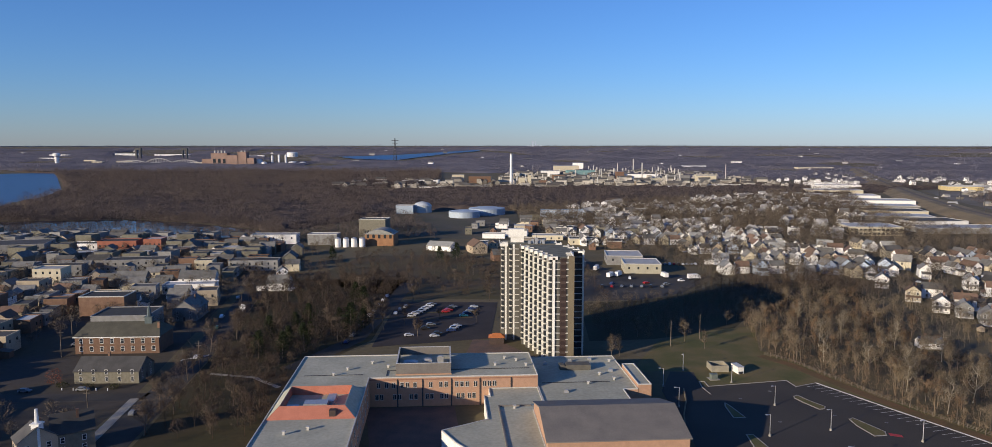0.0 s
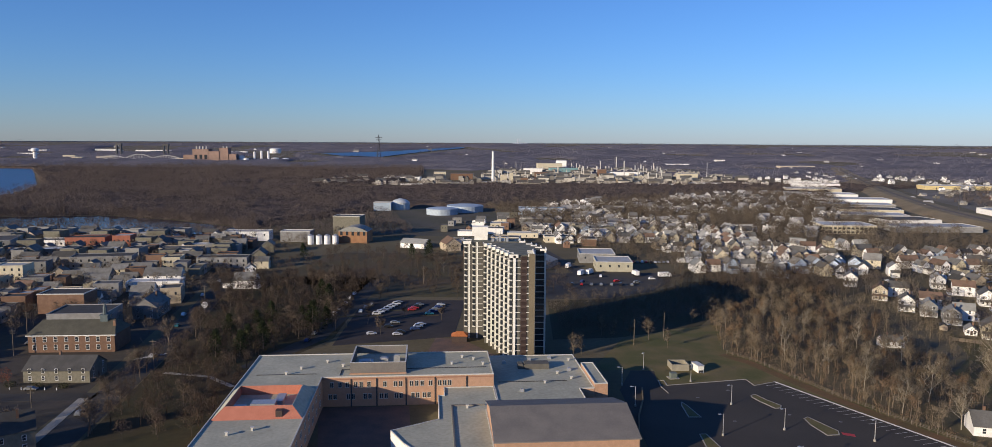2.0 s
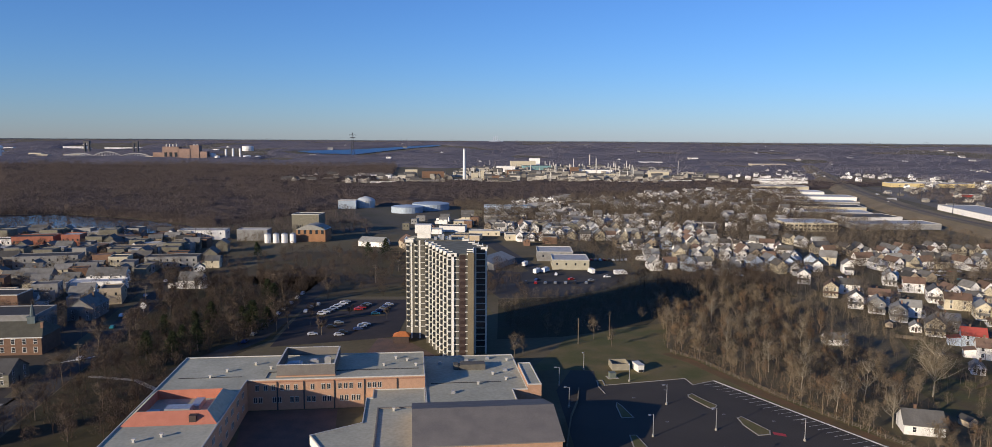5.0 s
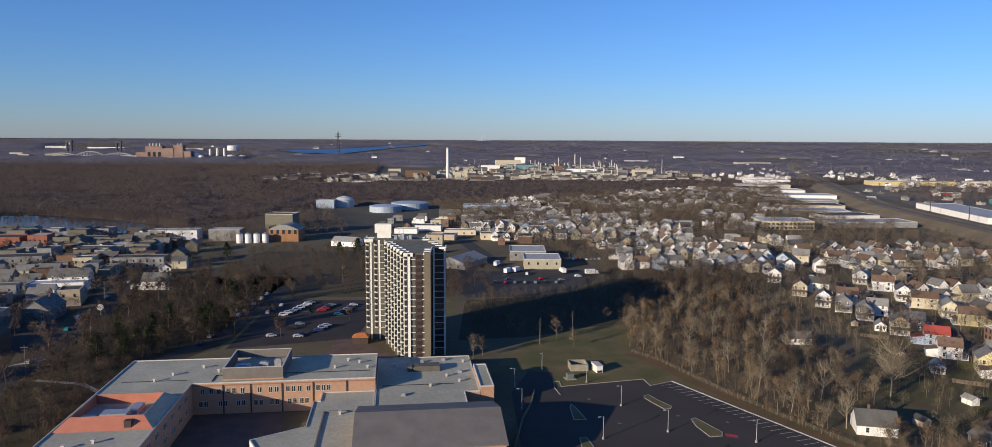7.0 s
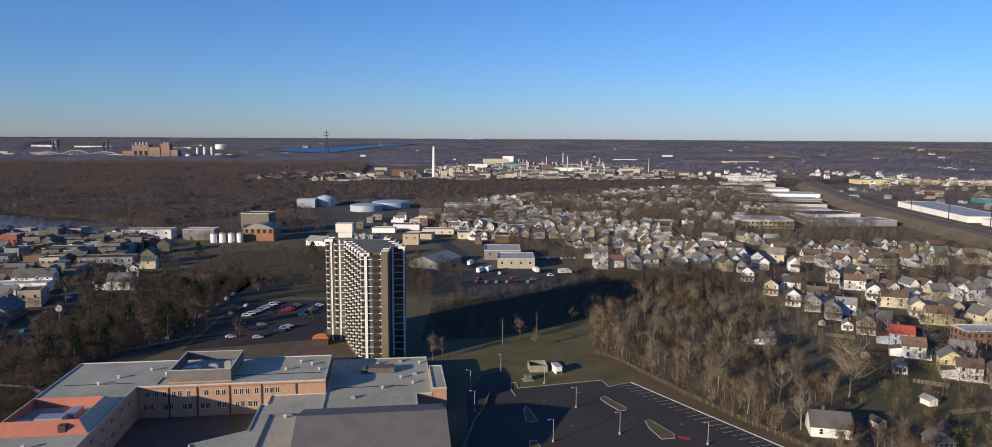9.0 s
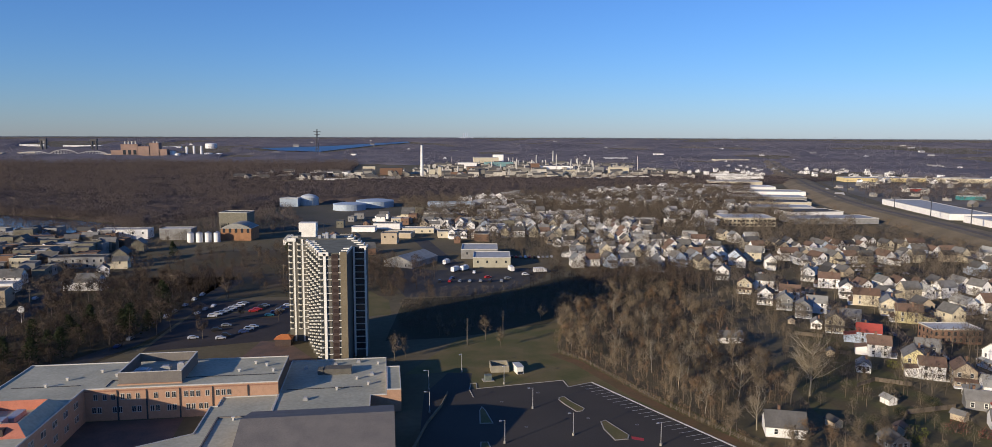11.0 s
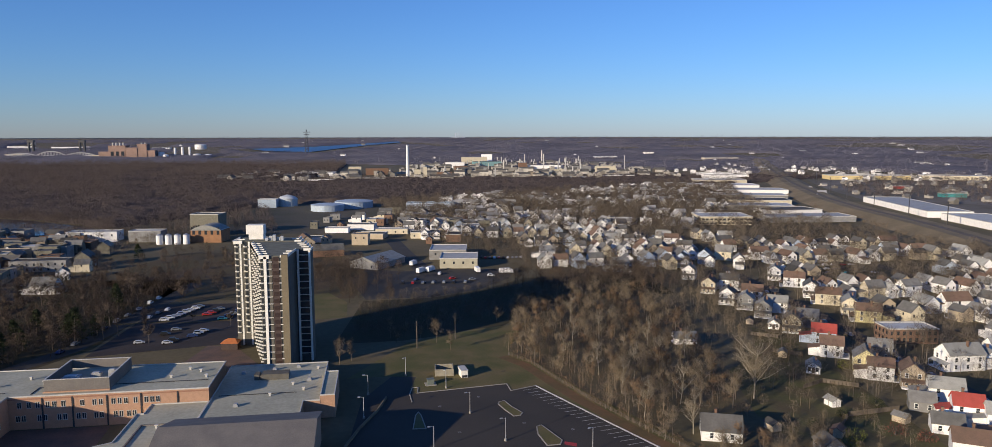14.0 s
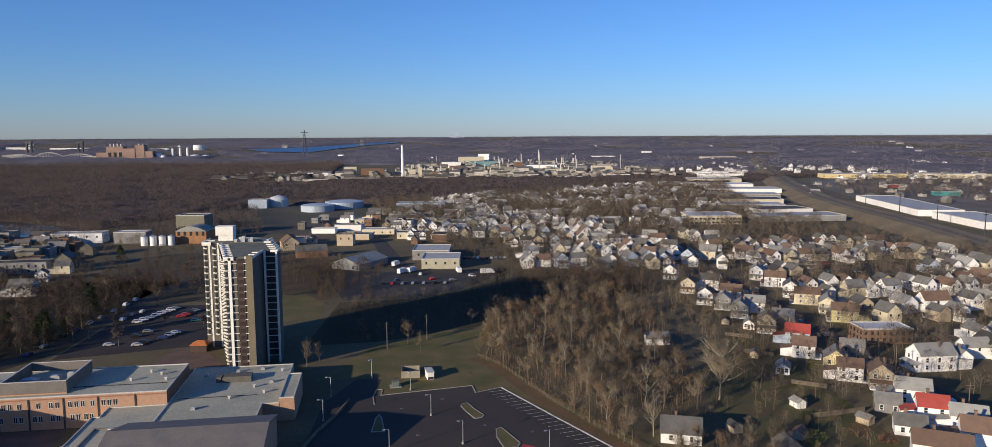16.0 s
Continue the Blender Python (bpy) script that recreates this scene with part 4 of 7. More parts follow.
def lamp_post(h=7.0):
    lamp = thing("lamp_post", "pale steel lamp post with a single arm in the lot", "lamp post", group="lamp posts in the lot")
    bm = bmesh.new()
    tube(bm, (0, 0, 0.7), (0, 0, h), 0.13, 0.09, 6)
    part("pole", bm, STEEL, lamp)
    bm = bmesh.new()
    tube(bm, (0, 0, 0), (0, 0, 0.75), 0.4, 0.36, 8)
    part("footing", bm, CONCRETE, lamp)
    bm = bmesh.new()
    tube(bm, (0, 0, h - 0.15), (-1.2, 0, h + 0.05), 0.06, 0.05, 5)
    part("arm", bm, STEEL, lamp)
    part("head", boxes((-1.8, -1.0, -0.22, 0.22, h - 0.08, h + 0.14)), STEEL, lamp)
    return lamp


for k in range(6):
    bm = bmesh.new()
    prism(bm, [(-131.6 + 1.5 * k, 296 + 1.2 * k), (-130.8 + 1.5 * k, 296 + 1.2 * k), (-129.6 + 1.5 * k, 299 + 1.2 * k), (-130.4 + 1.5 * k, 299 + 1.2 * k)], 0.03, 0.066)
    one("crosswalk_bar", bm, WHITE_LINE, "worn white crosswalk bar on the street", "markings", kind="structure")
for x, y in ((92, 232), (99, 262), (112, 238), (86, 254), (126, 232), (104, 210)):
    cover = thing("drain_cover", "dark iron drain cover in the asphalt", "drain cover", x, y, 0.05, group="drain covers in the lot")
    bm = bmesh.new()
    tube(bm, (0, 0, 0), (0, 0, 0.015), 0.42, 0.42, 12)
    part("lid", bm, DARKMETAL, cover)
    bm = bmesh.new()
    tube(bm, (0, 0, 0), (0, 0, 0.008), 0.55, 0.55, 12)
    part("rim", bm, CONCRETE, cover)
sign = thing("round_sign", "round pale sign on a steel pole beside the street", "sign", -131, 369, 0, 8)
bm = bmesh.new()
tube(bm, (0, 0, 0), (0, 0, 5.2), 0.12, 0.1, 6)
part("pole", bm, STEEL, sign)
bm = bmesh.new()
tube(bm, (0, -0.15, 6.4), (0, 0.15, 6.4), 1.5, 1.5, 20)
part("disc", bm, WHITE, sign)


LAMPS = [(95.6, 247.2, 20), (105.2, 224.8, 20), (84.6, 220, 20), (129, 216.2, 30), (88, 271.5, 70), (73.2, 286, 60), (61.5, 266.6, 0), (62.4, 245, 0), (99, 196, 20), (140, 190, 30)]
lamp = lamp_post()
for i, (x, y, a) in enumerate(LAMPS):
    if i:
        copy_thing(lamp, pose(x, y, 0, 0, 0, a))
    else:
        lamp.matrix_basis = pose(x, y, 0, 0, 0, a)

# enclosure, shed and cabinet on the lawn
BLOCKWORK = mat("tan_blockwork", (0.31, 0.28, 0.21), (0.25, 0.225, 0.17), 0.5, 0.9, fine=4)
enc = thing("bin_enclosure", "open-topped pale block enclosure on the lawn", "enclosure", 87.3, 288, 0, 2)
part("wall", boxes((-3.4, 3.4, -3.4, -3.1, 0, 2.6)), BLOCKWORK, enc)
part("wall", boxes((-3.4, 3.4, 3.1, 3.4, 0, 2.6)), BLOCKWORK, enc)
part("wall", boxes((-3.4, -3.1, -3.1, 3.1, 0, 2.6)), BLOCKWORK, enc)
part("wall", boxes((3.1, 3.4, -3.1, 3.1, 0, 2.6)), BLOCKWORK, enc)
part("bin", boxes((-3, -0.8, -1, 1, 0, 1.3), (-3.1, -0.7, -1.1, 1.1, 1.3, 1.42)), DARKMETAL, enc)
part("bin", boxes((0.6, 2.8, -1, 1, 0, 1.3), (0.5, 2.9, -1.1, 1.1, 1.3, 1.42)), DARKMETAL, enc)
shed = thing("storage_shed", "small white flat-roofed shed on the lawn", "shed", 94.2, 285, 0, 12)
part("body", boxes((-1.2, 1.2, -2.8, 2.8, 0, 2.7)), CREAM, shed)
part("roof", boxes((-1.35, 1.35, -3.0, 3.0, 2.7, 2.9)), PARAPET, shed)
part("base", boxes((-1.0, 1.0, -2.84, -2.8, 0.1, 1.0)), DARKMETAL, shed)
cab = thing("transformer_box", "grey-green transformer box on a concrete pad", "transformer", 82.5, 276, 0, 10)
part("cabinet", boxes((-1.2, 1.2, -1, 1, 0.2, 2.0), (-1.3, 1.3, -1.1, 1.1, 2.0, 2.1)), mat("green_grey_paint", (0.16, 0.18, 0.15), (0.12, 0.14, 0.12), 1, 0.6), cab)
part("pad", boxes((-2, 2, -1.8, 1.8, 0, 0.2)), CONCRETE, cab)
# retaining wall and stair ramp east of the gymnasium
# dark tan on a concrete wall: the shade it stands in, put into colour
one("retaining_wall", kerb("retaining_wall", [(54, 190), (58, 214), (62, 236), (66, 250), (68, 262)], False, 0.4, 1.0), TAN, "curved low concrete wall beside the school", "wall", kind="structure")

# timber fence along the wood
FENCE = [(113, 309), (121, 297), (128.5, 276), (136, 256), (144, 238), (153, 220), (165, 196)]
strip("leaf_verge", [(x - 2.6, y - 1.4) for x, y in FENCE], 4.6, 0.045, mat("rusty_leaf_verge", (0.17, 0.095, 0.045), (0.12, 0.085, 0.036), 0.12, 0.95, fine=1.2, place="World"), "rust-brown leaves and rough grass along the fence", "verge")
woods("fence_brush", [(x0 + (x1 - x0) * k / 16 + rng.uniform(-1, 3), y0 + (y1 - y0) * k / 16 + rng.uniform(-1, 2)) for (x0, y0), (x1, y1) in zip(FENCE, FENCE[1:]) for k in range(16)], 1.9, 120, 0.022, RUSTTWIG, "rusty low brush along the fence", 47, trunk=False, low=0.02, spread=0.7)
fence = thing("fence", "weathered post-and-rail fence along the wood", "fence")
post = shared(boxes((-0.09, 0.09, -0.09, 0.09, 0, 1.5)), BARK, "post")
for (x0, y0), (x1, y1) in zip(FENCE, FENCE[1:]):
    n = int(math.hypot(x1 - x0, y1 - y0) / 2.6)
    ang = math.degrees(math.atan2(y1 - y0, x1 - x0))
    for k in range(n):
        put("post", post, fence, x0 + (x1 - x0) * k / n, y0 + (y1 - y0) * k / n, 0, ang)
    for z in (0.5, 0.95, 1.35):
        bm = bmesh.new()
        tube(bm, (x0, y0, z), (x1, y1, z), 0.06, 0.06, 4)
        part("rail", bm, BARK, fence)


# ---- houses ----
WALLS = {
    "stone": mat("old_stone_wall", (0.20, 0.185, 0.14), (0.15, 0.14, 0.105), 0.8, 0.9, fine=5),
    "white": mat("white_siding", (0.86, 0.84, 0.79), (0.76, 0.74, 0.70), 0.4, 0.7, fine=4, rand=0.12),
    "cream": mat("cream_siding", (0.60, 0.53, 0.38), (0.52, 0.46, 0.33), 0.4, 0.7, fine=4, rand=0.12),
    "grey": mat("grey_siding", (0.25, 0.245, 0.235), (0.20, 0.195, 0.185), 0.4, 0.7, fine=4, rand=0.2),
    "yellow": mat("yellow_siding", (0.62, 0.54, 0.29), (0.55, 0.48, 0.25), 0.4, 0.7, fine=4, rand=0.1),
    "blue": mat("pale_blue_siding", (0.48, 0.56, 0.66), (0.42, 0.49, 0.58), 0.4, 0.7, fine=4, rand=0.12),
    "brick": mat("red_brick", (0.205, 0.122, 0.08), (0.16, 0.096, 0.064), 0.6, 0.9, fine=5, rand=0.2),
    "tan": mat("tan_siding", (0.44, 0.36, 0.25), (0.38, 0.31, 0.22), 0.4, 0.75, fine=4, rand=0.15),
}
ROOFS = {
    "grey": mat("grey_shingle", (0.19, 0.184, 0.168), (0.14, 0.135, 0.122), 0.4, 0.9, fine=4, rand=0.35),
    "pale": mat("pale_grey_shingle", (0.34, 0.335, 0.30), (0.28, 0.275, 0.245), 0.4, 0.85, fine=4, rand=0.2),
    "brown": mat("brown_shingle", (0.19, 0.12, 0.085), (0.15, 0.10, 0.07), 0.4, 0.9, fine=4, rand=0.25),
    "red": mat("red_shingle", (0.42, 0.08, 0.06), (0.35, 0.07, 0.05), 0.4, 0.85, fine=4),
    "tar": mat("tar_roof", (0.105, 0.10, 0.092), (0.075, 0.072, 0.066), 0.25, 0.85, fine=2, rand=0.45),
    "white": mat("white_roof_membrane", (0.80, 0.78, 0.74), (0.66, 0.64, 0.61), 0.1, 0.7, fine=1, rand=0.08),
    "silver": mat("silver_coated_roof", (0.46, 0.455, 0.43), (0.38, 0.375, 0.355), 0.2, 0.7, fine=2, rand=0.2),
}
WIN = {}


def window_mesh(w=0.95, h=1.5):
    if (w, h) not in WIN:
        bm = bmesh.new()
        box(bm, -w / 2, w / 2, -0.07, 0, 0, h)
        me = shared(bm, GLASS, "window")
        bm = boxes((-w / 2 - 0.12, w / 2 + 0.12, -0.05, 0, -0.12, 0.0), (-w / 2 - 0.12, w / 2 + 0.12, -0.05, 0, h, h + 0.12), (-w / 2 - 0.12, -w / 2, -0.05, 0, 0, h), (w / 2, w / 2 + 0.12, -0.05, 0, 0, h), (-w / 2, w / 2, -0.09, -0.02, h / 2 - 0.04, h / 2 + 0.04))
        WIN[(w, h)] = (me, shared(bm, WHITE, "window_frame"))
    return WIN[(w, h)]


def gable(bm, w, d, h0, h1, over, thick):
    """Two roof slopes with eaves and thickness; the ridge runs along y."""
    e = over
    drop = (h1 - h0) / (w / 2) * e
    prof = [(-w / 2 - e, h0 - drop), (0, h1), (w / 2 + e, h0 - drop), (w / 2 + e, h0 - drop + thick), (0, h1 + thick), (-w / 2 - e, h0 - drop + thick)]
    a, b = [bm.verts.new((x, -d / 2 - e, z)) for x, z in prof], [bm.verts.new((x, d / 2 + e, z)) for x, z in prof]
    bm.faces.new(a)
    bm.faces.new(b[::-1])
    for i in range(6):
        bm.faces.new((a[i], a[(i + 1) % 6], b[(i + 1) % 6], b[i]))


def house(w, d, h, wall, roof, label, detail=2, porch=True, wing=True, pitch=0.75, name="house"):
    """A gabled house, ridge along y, front towards -y. detail 2: all windows, porch and chimney; 1: front windows; 0: none."""
    ob = thing(name, label, "house")
    h1 = h + w / 2 * pitch
    bm = bmesh.new()
    prof = [(-w / 2, 0), (w / 2, 0), (w / 2, h), (0, h1), (-w / 2, h)]
    a, b = [bm.verts.new((x, -d / 2, z)) for x, z in prof], [bm.verts.new((x, d / 2, z)) for x, z in prof]
    bm.faces.new(a)
    bm.faces.new(b[::-1])
    for i in range(5):
        bm.faces.new((a[i], a[(i + 1) % 5], b[(i + 1) % 5], b[i]))
    part("body", bm, WALLS[wall], ob)
    bm = bmesh.new()
    gable(bm, w, d, h, h1, 0.35, 0.18)
    part("roof", bm, ROOFS[roof], ob)
    win, fr = window_mesh()

    def pane(x, y, z, turn):
        f = put("window", win, ob, x, y, z, turn)
        if detail > 1:
            put("window_frame", fr, f, 0, 0, 0)

    if detail:
        for z in (((1.0, 3.7) if detail > 1 else (3.7,)) if h > 4.5 else (1.0,)):
            for x in (-w * 0.27, w * 0.27):
                pane(x, -d / 2 - 0.005, z, 0)
            n = max(2, int(d / 4.6))
            for y in ([(k + 0.5) * d / n - d / 2 for k in range(n)] if detail > 1 else (0,)):
                pane(-w / 2 - 0.005, y, z, -90)
                if detail > 1:
                    pane(w / 2 + 0.005, y, z, 90)
    if detail > 1:
        part("door", boxes((-0.5, 0.5, -d / 2 - 0.06, -d / 2, 0.2, 2.3)), BROWN, ob)
        part("chimney", boxes((w * 0.12, w * 0.12 + 0.7, d * 0.1, d * 0.1 + 0.7, h, h1 + 1.1), (w * 0.12 - 0.08, w * 0.12 + 0.78, d * 0.1 - 0.08, d * 0.1 + 0.78, h1 + 0.95, h1 + 1.12)), WALLS["brick"], ob)
    if porch and detail:
        bm = bmesh.new()
        v = [bm.verts.new(p) for p in ((-w / 2, -d / 2 - 2.2, 2.5), (w / 2, -d / 2 - 2.2, 2.5), (w / 2, -d / 2 - 0.02, 3.2), (-w / 2, -d / 2 - 0.02, 3.2), (-w / 2, -d / 2 - 2.2, 2.65), (w / 2, -d / 2 - 2.2, 2.65), (w / 2, -d / 2 - 0.02, 3.35), (-w / 2, -d / 2 - 0.02, 3.35))]
        for f in ((3, 2, 1, 0), (4, 5, 6, 7), (0, 1, 5, 4), (1, 2, 6, 5), (2, 3, 7, 6), (3, 0, 4, 7)):
            bm.faces.new([v[i] for i in f])
        part("porch_roof", bm, ROOFS[roof], ob)
        part("porch", boxes((-w / 2, w / 2, -d / 2 - 2.2, -d / 2 - 0.02, 0, 0.4), *((x - 0.07, x + 0.07, -d / 2 - 2.15, -d / 2 - 2.0, 0.4, 2.52) for x in (-w / 2 + 0.1, 0, w / 2 - 0.1))), WHITE, ob)
    if wing and detail:
        bm = bmesh.new()
        ww, wd, wh = w * 0.72, d * 0.5, h * 0.55
        v = [bm.verts.new(p) for p in ((-ww / 2, d / 2 + 0.01, 0), (ww / 2, d / 2 + 0.01, 0), (ww / 2, d / 2 + wd, 0), (-ww / 2, d / 2 + wd, 0), (-ww / 2, d / 2 + 0.01, wh + 0.9), (ww / 2, d / 2 + 0.01, wh + 0.9), (ww / 2, d / 2 + wd, wh), (-ww / 2, d / 2 + wd, wh))]
        for f in ((3, 2, 1, 0), (4, 5, 6, 7), (0, 1, 5, 4), (1, 2, 6, 5), (2, 3, 7, 6), (3, 0, 4, 7)):
            bm.faces.new([v[i] for i in f])
        part("rear_wing", bm, WALLS[wall], ob)
        bm = bmesh.new()
        v = [bm.verts.new(p) for p in ((-ww / 2 - 0.25, d / 2 + 0.02, wh + 0.92), (ww / 2 + 0.25, d / 2 + 0.02, wh + 0.92), (ww / 2 + 0.25, d / 2 + wd + 0.3, wh), (-ww / 2 - 0.25, d / 2 + wd + 0.3, wh), (-ww / 2 - 0.25, d / 2 + 0.02, wh + 1.07), (ww / 2 + 0.25, d / 2 + 0.02, wh + 1.07), (ww / 2 + 0.25, d / 2 + wd + 0.3, wh + 0.15), (-ww / 2 - 0.25, d / 2 + wd + 0.3, wh + 0.15))]
        for f in ((3, 2, 1, 0), (4, 5, 6, 7), (0, 1, 5, 4), (1, 2, 6, 5), (2, 3, 7, 6), (3, 0, 4, 7)):
            bm.faces.new([v[i] for i in f])
        part("wing_roof", bm, ROOFS[roof], ob)
    return ob


def at(ob, x, y, turn=0.0):
    ob.matrix_basis = pose(x, y, 0, 0, 0, turn)
    return ob


# houses along the street past the wood: x, y, turn, width, depth, wall height, wall, roof, words
HOMES = []
NEAR = [
    (250, 211, 62, 9, 11, 5.8, "white", "brown", "white two-storey house with a brown shingle roof"),
    (235, 206, 62, 8, 15, 4.4, "white", "brown", "long low white house with a brown roof"),
    (249, 231, 64, 8, 9, 5.6, "white", "red", "white house with a bright red roof and a dormer"),
    (237, 223, 64, 7, 9, 3.2, "white", "grey", "white outbuilding with a dark grey roof"),
    (254, 222, 62, 7.5, 10, 5.8, "white", "pale", "white house with a pale grey roof and tall chimney"),
    (253, 247, 64, 8, 11, 5.4, "white", "pale", "white house with a silvery grey roof"),
    (241, 241, 64, 7, 8, 3.2, "grey", "grey", "grey garage with a flat-pitched dark roof"),
    (252, 264, -24, 7.5, 10, 6, "tan", "brown", "tan gabled house with a brown roof"),
    (245, 271, 64, 7, 9, 5.4, "white", "brown", "white house with a tan-brown roof"),
    (245, 281, -26, 8.5, 10, 5.8, "yellow", "grey", "yellow house with a dark grey roof"),
    (259, 295, 64, 7, 9, 5.4, "grey", "grey", "grey house with a charcoal roof"),
    (242, 300, 64, 8, 9, 5.2, "white", "brown", "white cottage with a rust-brown roof"),
    (248, 318, 64, 8, 10, 5.4, "blue", "red", "pale blue house with a faded red roof"),
    (244, 339, -26, 8, 10, 5.6, "cream", "grey", "cream gabled house with a grey roof"),
    (254, 345, 64, 8, 10, 5.4, "grey", "grey", "grey house with dark shingles"),
    (243, 367, -26, 8, 11, 5.4, "grey", "grey", "grey gabled house with dark shingles"),
    (253, 374, 64, 8, 10, 5.4, "white", "pale", "white house with pale shingles"),
    (241, 384, -26, 8, 10, 5.4, "grey", "pale", "grey house with pale shingles"),
    (236, 396, -26, 8, 11, 5.8, "white", "grey", "white gabled house by the street"),
    (251, 400, 64, 8, 11, 5.8, "white", "brown", "white gabled house with brown shingles"),
    (236, 424, -26, 8, 11, 5.8, "cream", "brown", "cream gabled house by the street"),
    (250, 430, 64, 8, 11, 5.8, "white", "grey", "white gabled house by the street"),
    (238, 464, -26, 8, 11, 5.8, "white", "grey", "white gabled house by the street"),
    (200, 489, 90, 9, 11, 5.8, "grey", "grey", "grey-roofed square house at the wood's edge"),
    (282, 281, -88, 9.5, 15, 6.2, "white", "pale", "large white house with a pale grey roof"),
    (294, 283, 0, 7, 8, 4.4, "white", "grey", "white side wing with a grey roof"),
    (287, 352, -115, 8, 12, 5.8, "yellow", "brown", "pale yellow house with a tan roof"),
    (288, 370, -25, 8, 12, 5.8, "cream", "pale", "cream house with a pale roof"),
    (287, 389, -115, 8, 13, 5.8, "cream", "brown", "cream house with a tan roof"),
    (288, 410, -25, 8, 13, 5.8, "white", "grey", "white house with grey shingles"),
    (290, 434, -115, 8, 12, 5.8, "white", "brown", "white house with brown shingles"),
    (289, 458, -25, 8, 12, 5.8, "white", "pale", "white house with a pale roof"),
    (168.5, 224, 74, 9.5, 12, 3.2, "white", "tar", "low white house with a dark roof in the wood"),
    (189, 322, 88, 6, 10, 2.8, "white", "grey", "white shed with a grey roof among the trees"),
    (195, 212, 0, 6, 7, 2.6, "grey", "tar", "dark garage behind the houses"),
    (238, 344, -26, 5, 8, 2.6, "white", "pale", "small white garage behind the houses"),
    (225, 281, -26, 5, 8, 2.6, "white", "pale", "small pale garage at the wood's edge"),
]
for x, y, a, w, d, h, wall, roof, words in NEAR:
    HOMES.append((x, y))
    at(house(w * 0.97, d * 0.95, h * 1.0, wall, roof, words, 2, porch=h > 5, wing=h > 5), x, y, a)

KINDS = [("white", "grey"), ("white", "pale"), ("cream", "grey"), ("white", "tar"), ("white", "brown"), ("white", "brown"), ("blue", "grey"), ("cream", "tar"), ("white", "grey"), ("tan", "tar"), ("white", "pale"), ("white", "tar")]
MIDS = []
for i, (wall, roof) in enumerate(KINDS):
    MIDS.append(house((7, 7.5, 8, 6.5)[i % 4], (10, 12, 11)[i % 3], (5.8, 5.4, 6.2)[i % 3], wall, roof, f"{wall} gabled house with a {roof} roof among bare trees", 1, porch=i % 3 == 0, wing=i % 2 == 0, pitch=0.8 + 0.1 * (i % 3)))
placed = set()


def settle(kinds, x, y, turn, scale=1.0):
    HOMES.append((x, y))
    k = rng.randrange(len(kinds))
    m = pose(x, y, 0, 0, 0, turn) @ Matrix.Scale(scale, 4)
    if kinds[k].name in placed:
        copy_thing(kinds[k], m)
    else:
        placed.add(kinds[k].name)
        kinds[k].matrix_basis = m


def rows_of(poly, along, across, turn, kinds, skip=0.12, jitter=2.0, clear=(), faces=(0, 180)):
    """House rows over a polygon: spacing along and across the streets, which run at the angle turn."""
    c, s = math.cos(radians(turn)), math.sin(radians(turn))
    us, vs = [x * c + y * s for x, y in poly], [-x * s + y * c for x, y in poly]
    n = 0
    v, r = min(vs), 0
    while v < max(vs):
        u = min(us) + rng.uniform(0, along)
        while u < max(us):
            x, y = u * c - v * s + rng.uniform(-jitter, jitter), u * s + v * c + rng.uniform(-jitter, jitter)
            if inside(x, y, poly) and rng.random() > skip and not any(inside(x, y, q) for q in clear):
                settle(kinds, x, y, turn + rng.choice(faces) + rng.uniform(-7, 7), rng.uniform(0.84, 1.08))
                n += 1
            u += along * rng.uniform(0.9, 1.25)
        v += across[r % len(across)]
        r += 1
    return n


GARAGE = [(60, 495), (130, 495), (140, 600), (70, 600)]
rows_of([(150, 498), (250, 498), (250, 730), (40, 730), (60, 640), (150, 620)], 10.6, (17, 38), 3, MIDS, 0.14, jitter=1.2, clear=[GARAGE], faces=(0, 0, 180, 90))
rows_of([(308, 250), (440, 250), (450, 480), (470, 560), (300, 640), (300, 450)], 10.8, (18, 36), 4, MIDS, 0.24, jitter=1.4, clear=[[(318, 440), (400, 440), (400, 505), (318, 505)]], faces=(0, 0, 180, 90))
rows_of([(244, 480), (284, 480), (284, 640), (244, 640)], 13, (20, 20), 88, MIDS, 0.1, faces=(-23, 67))


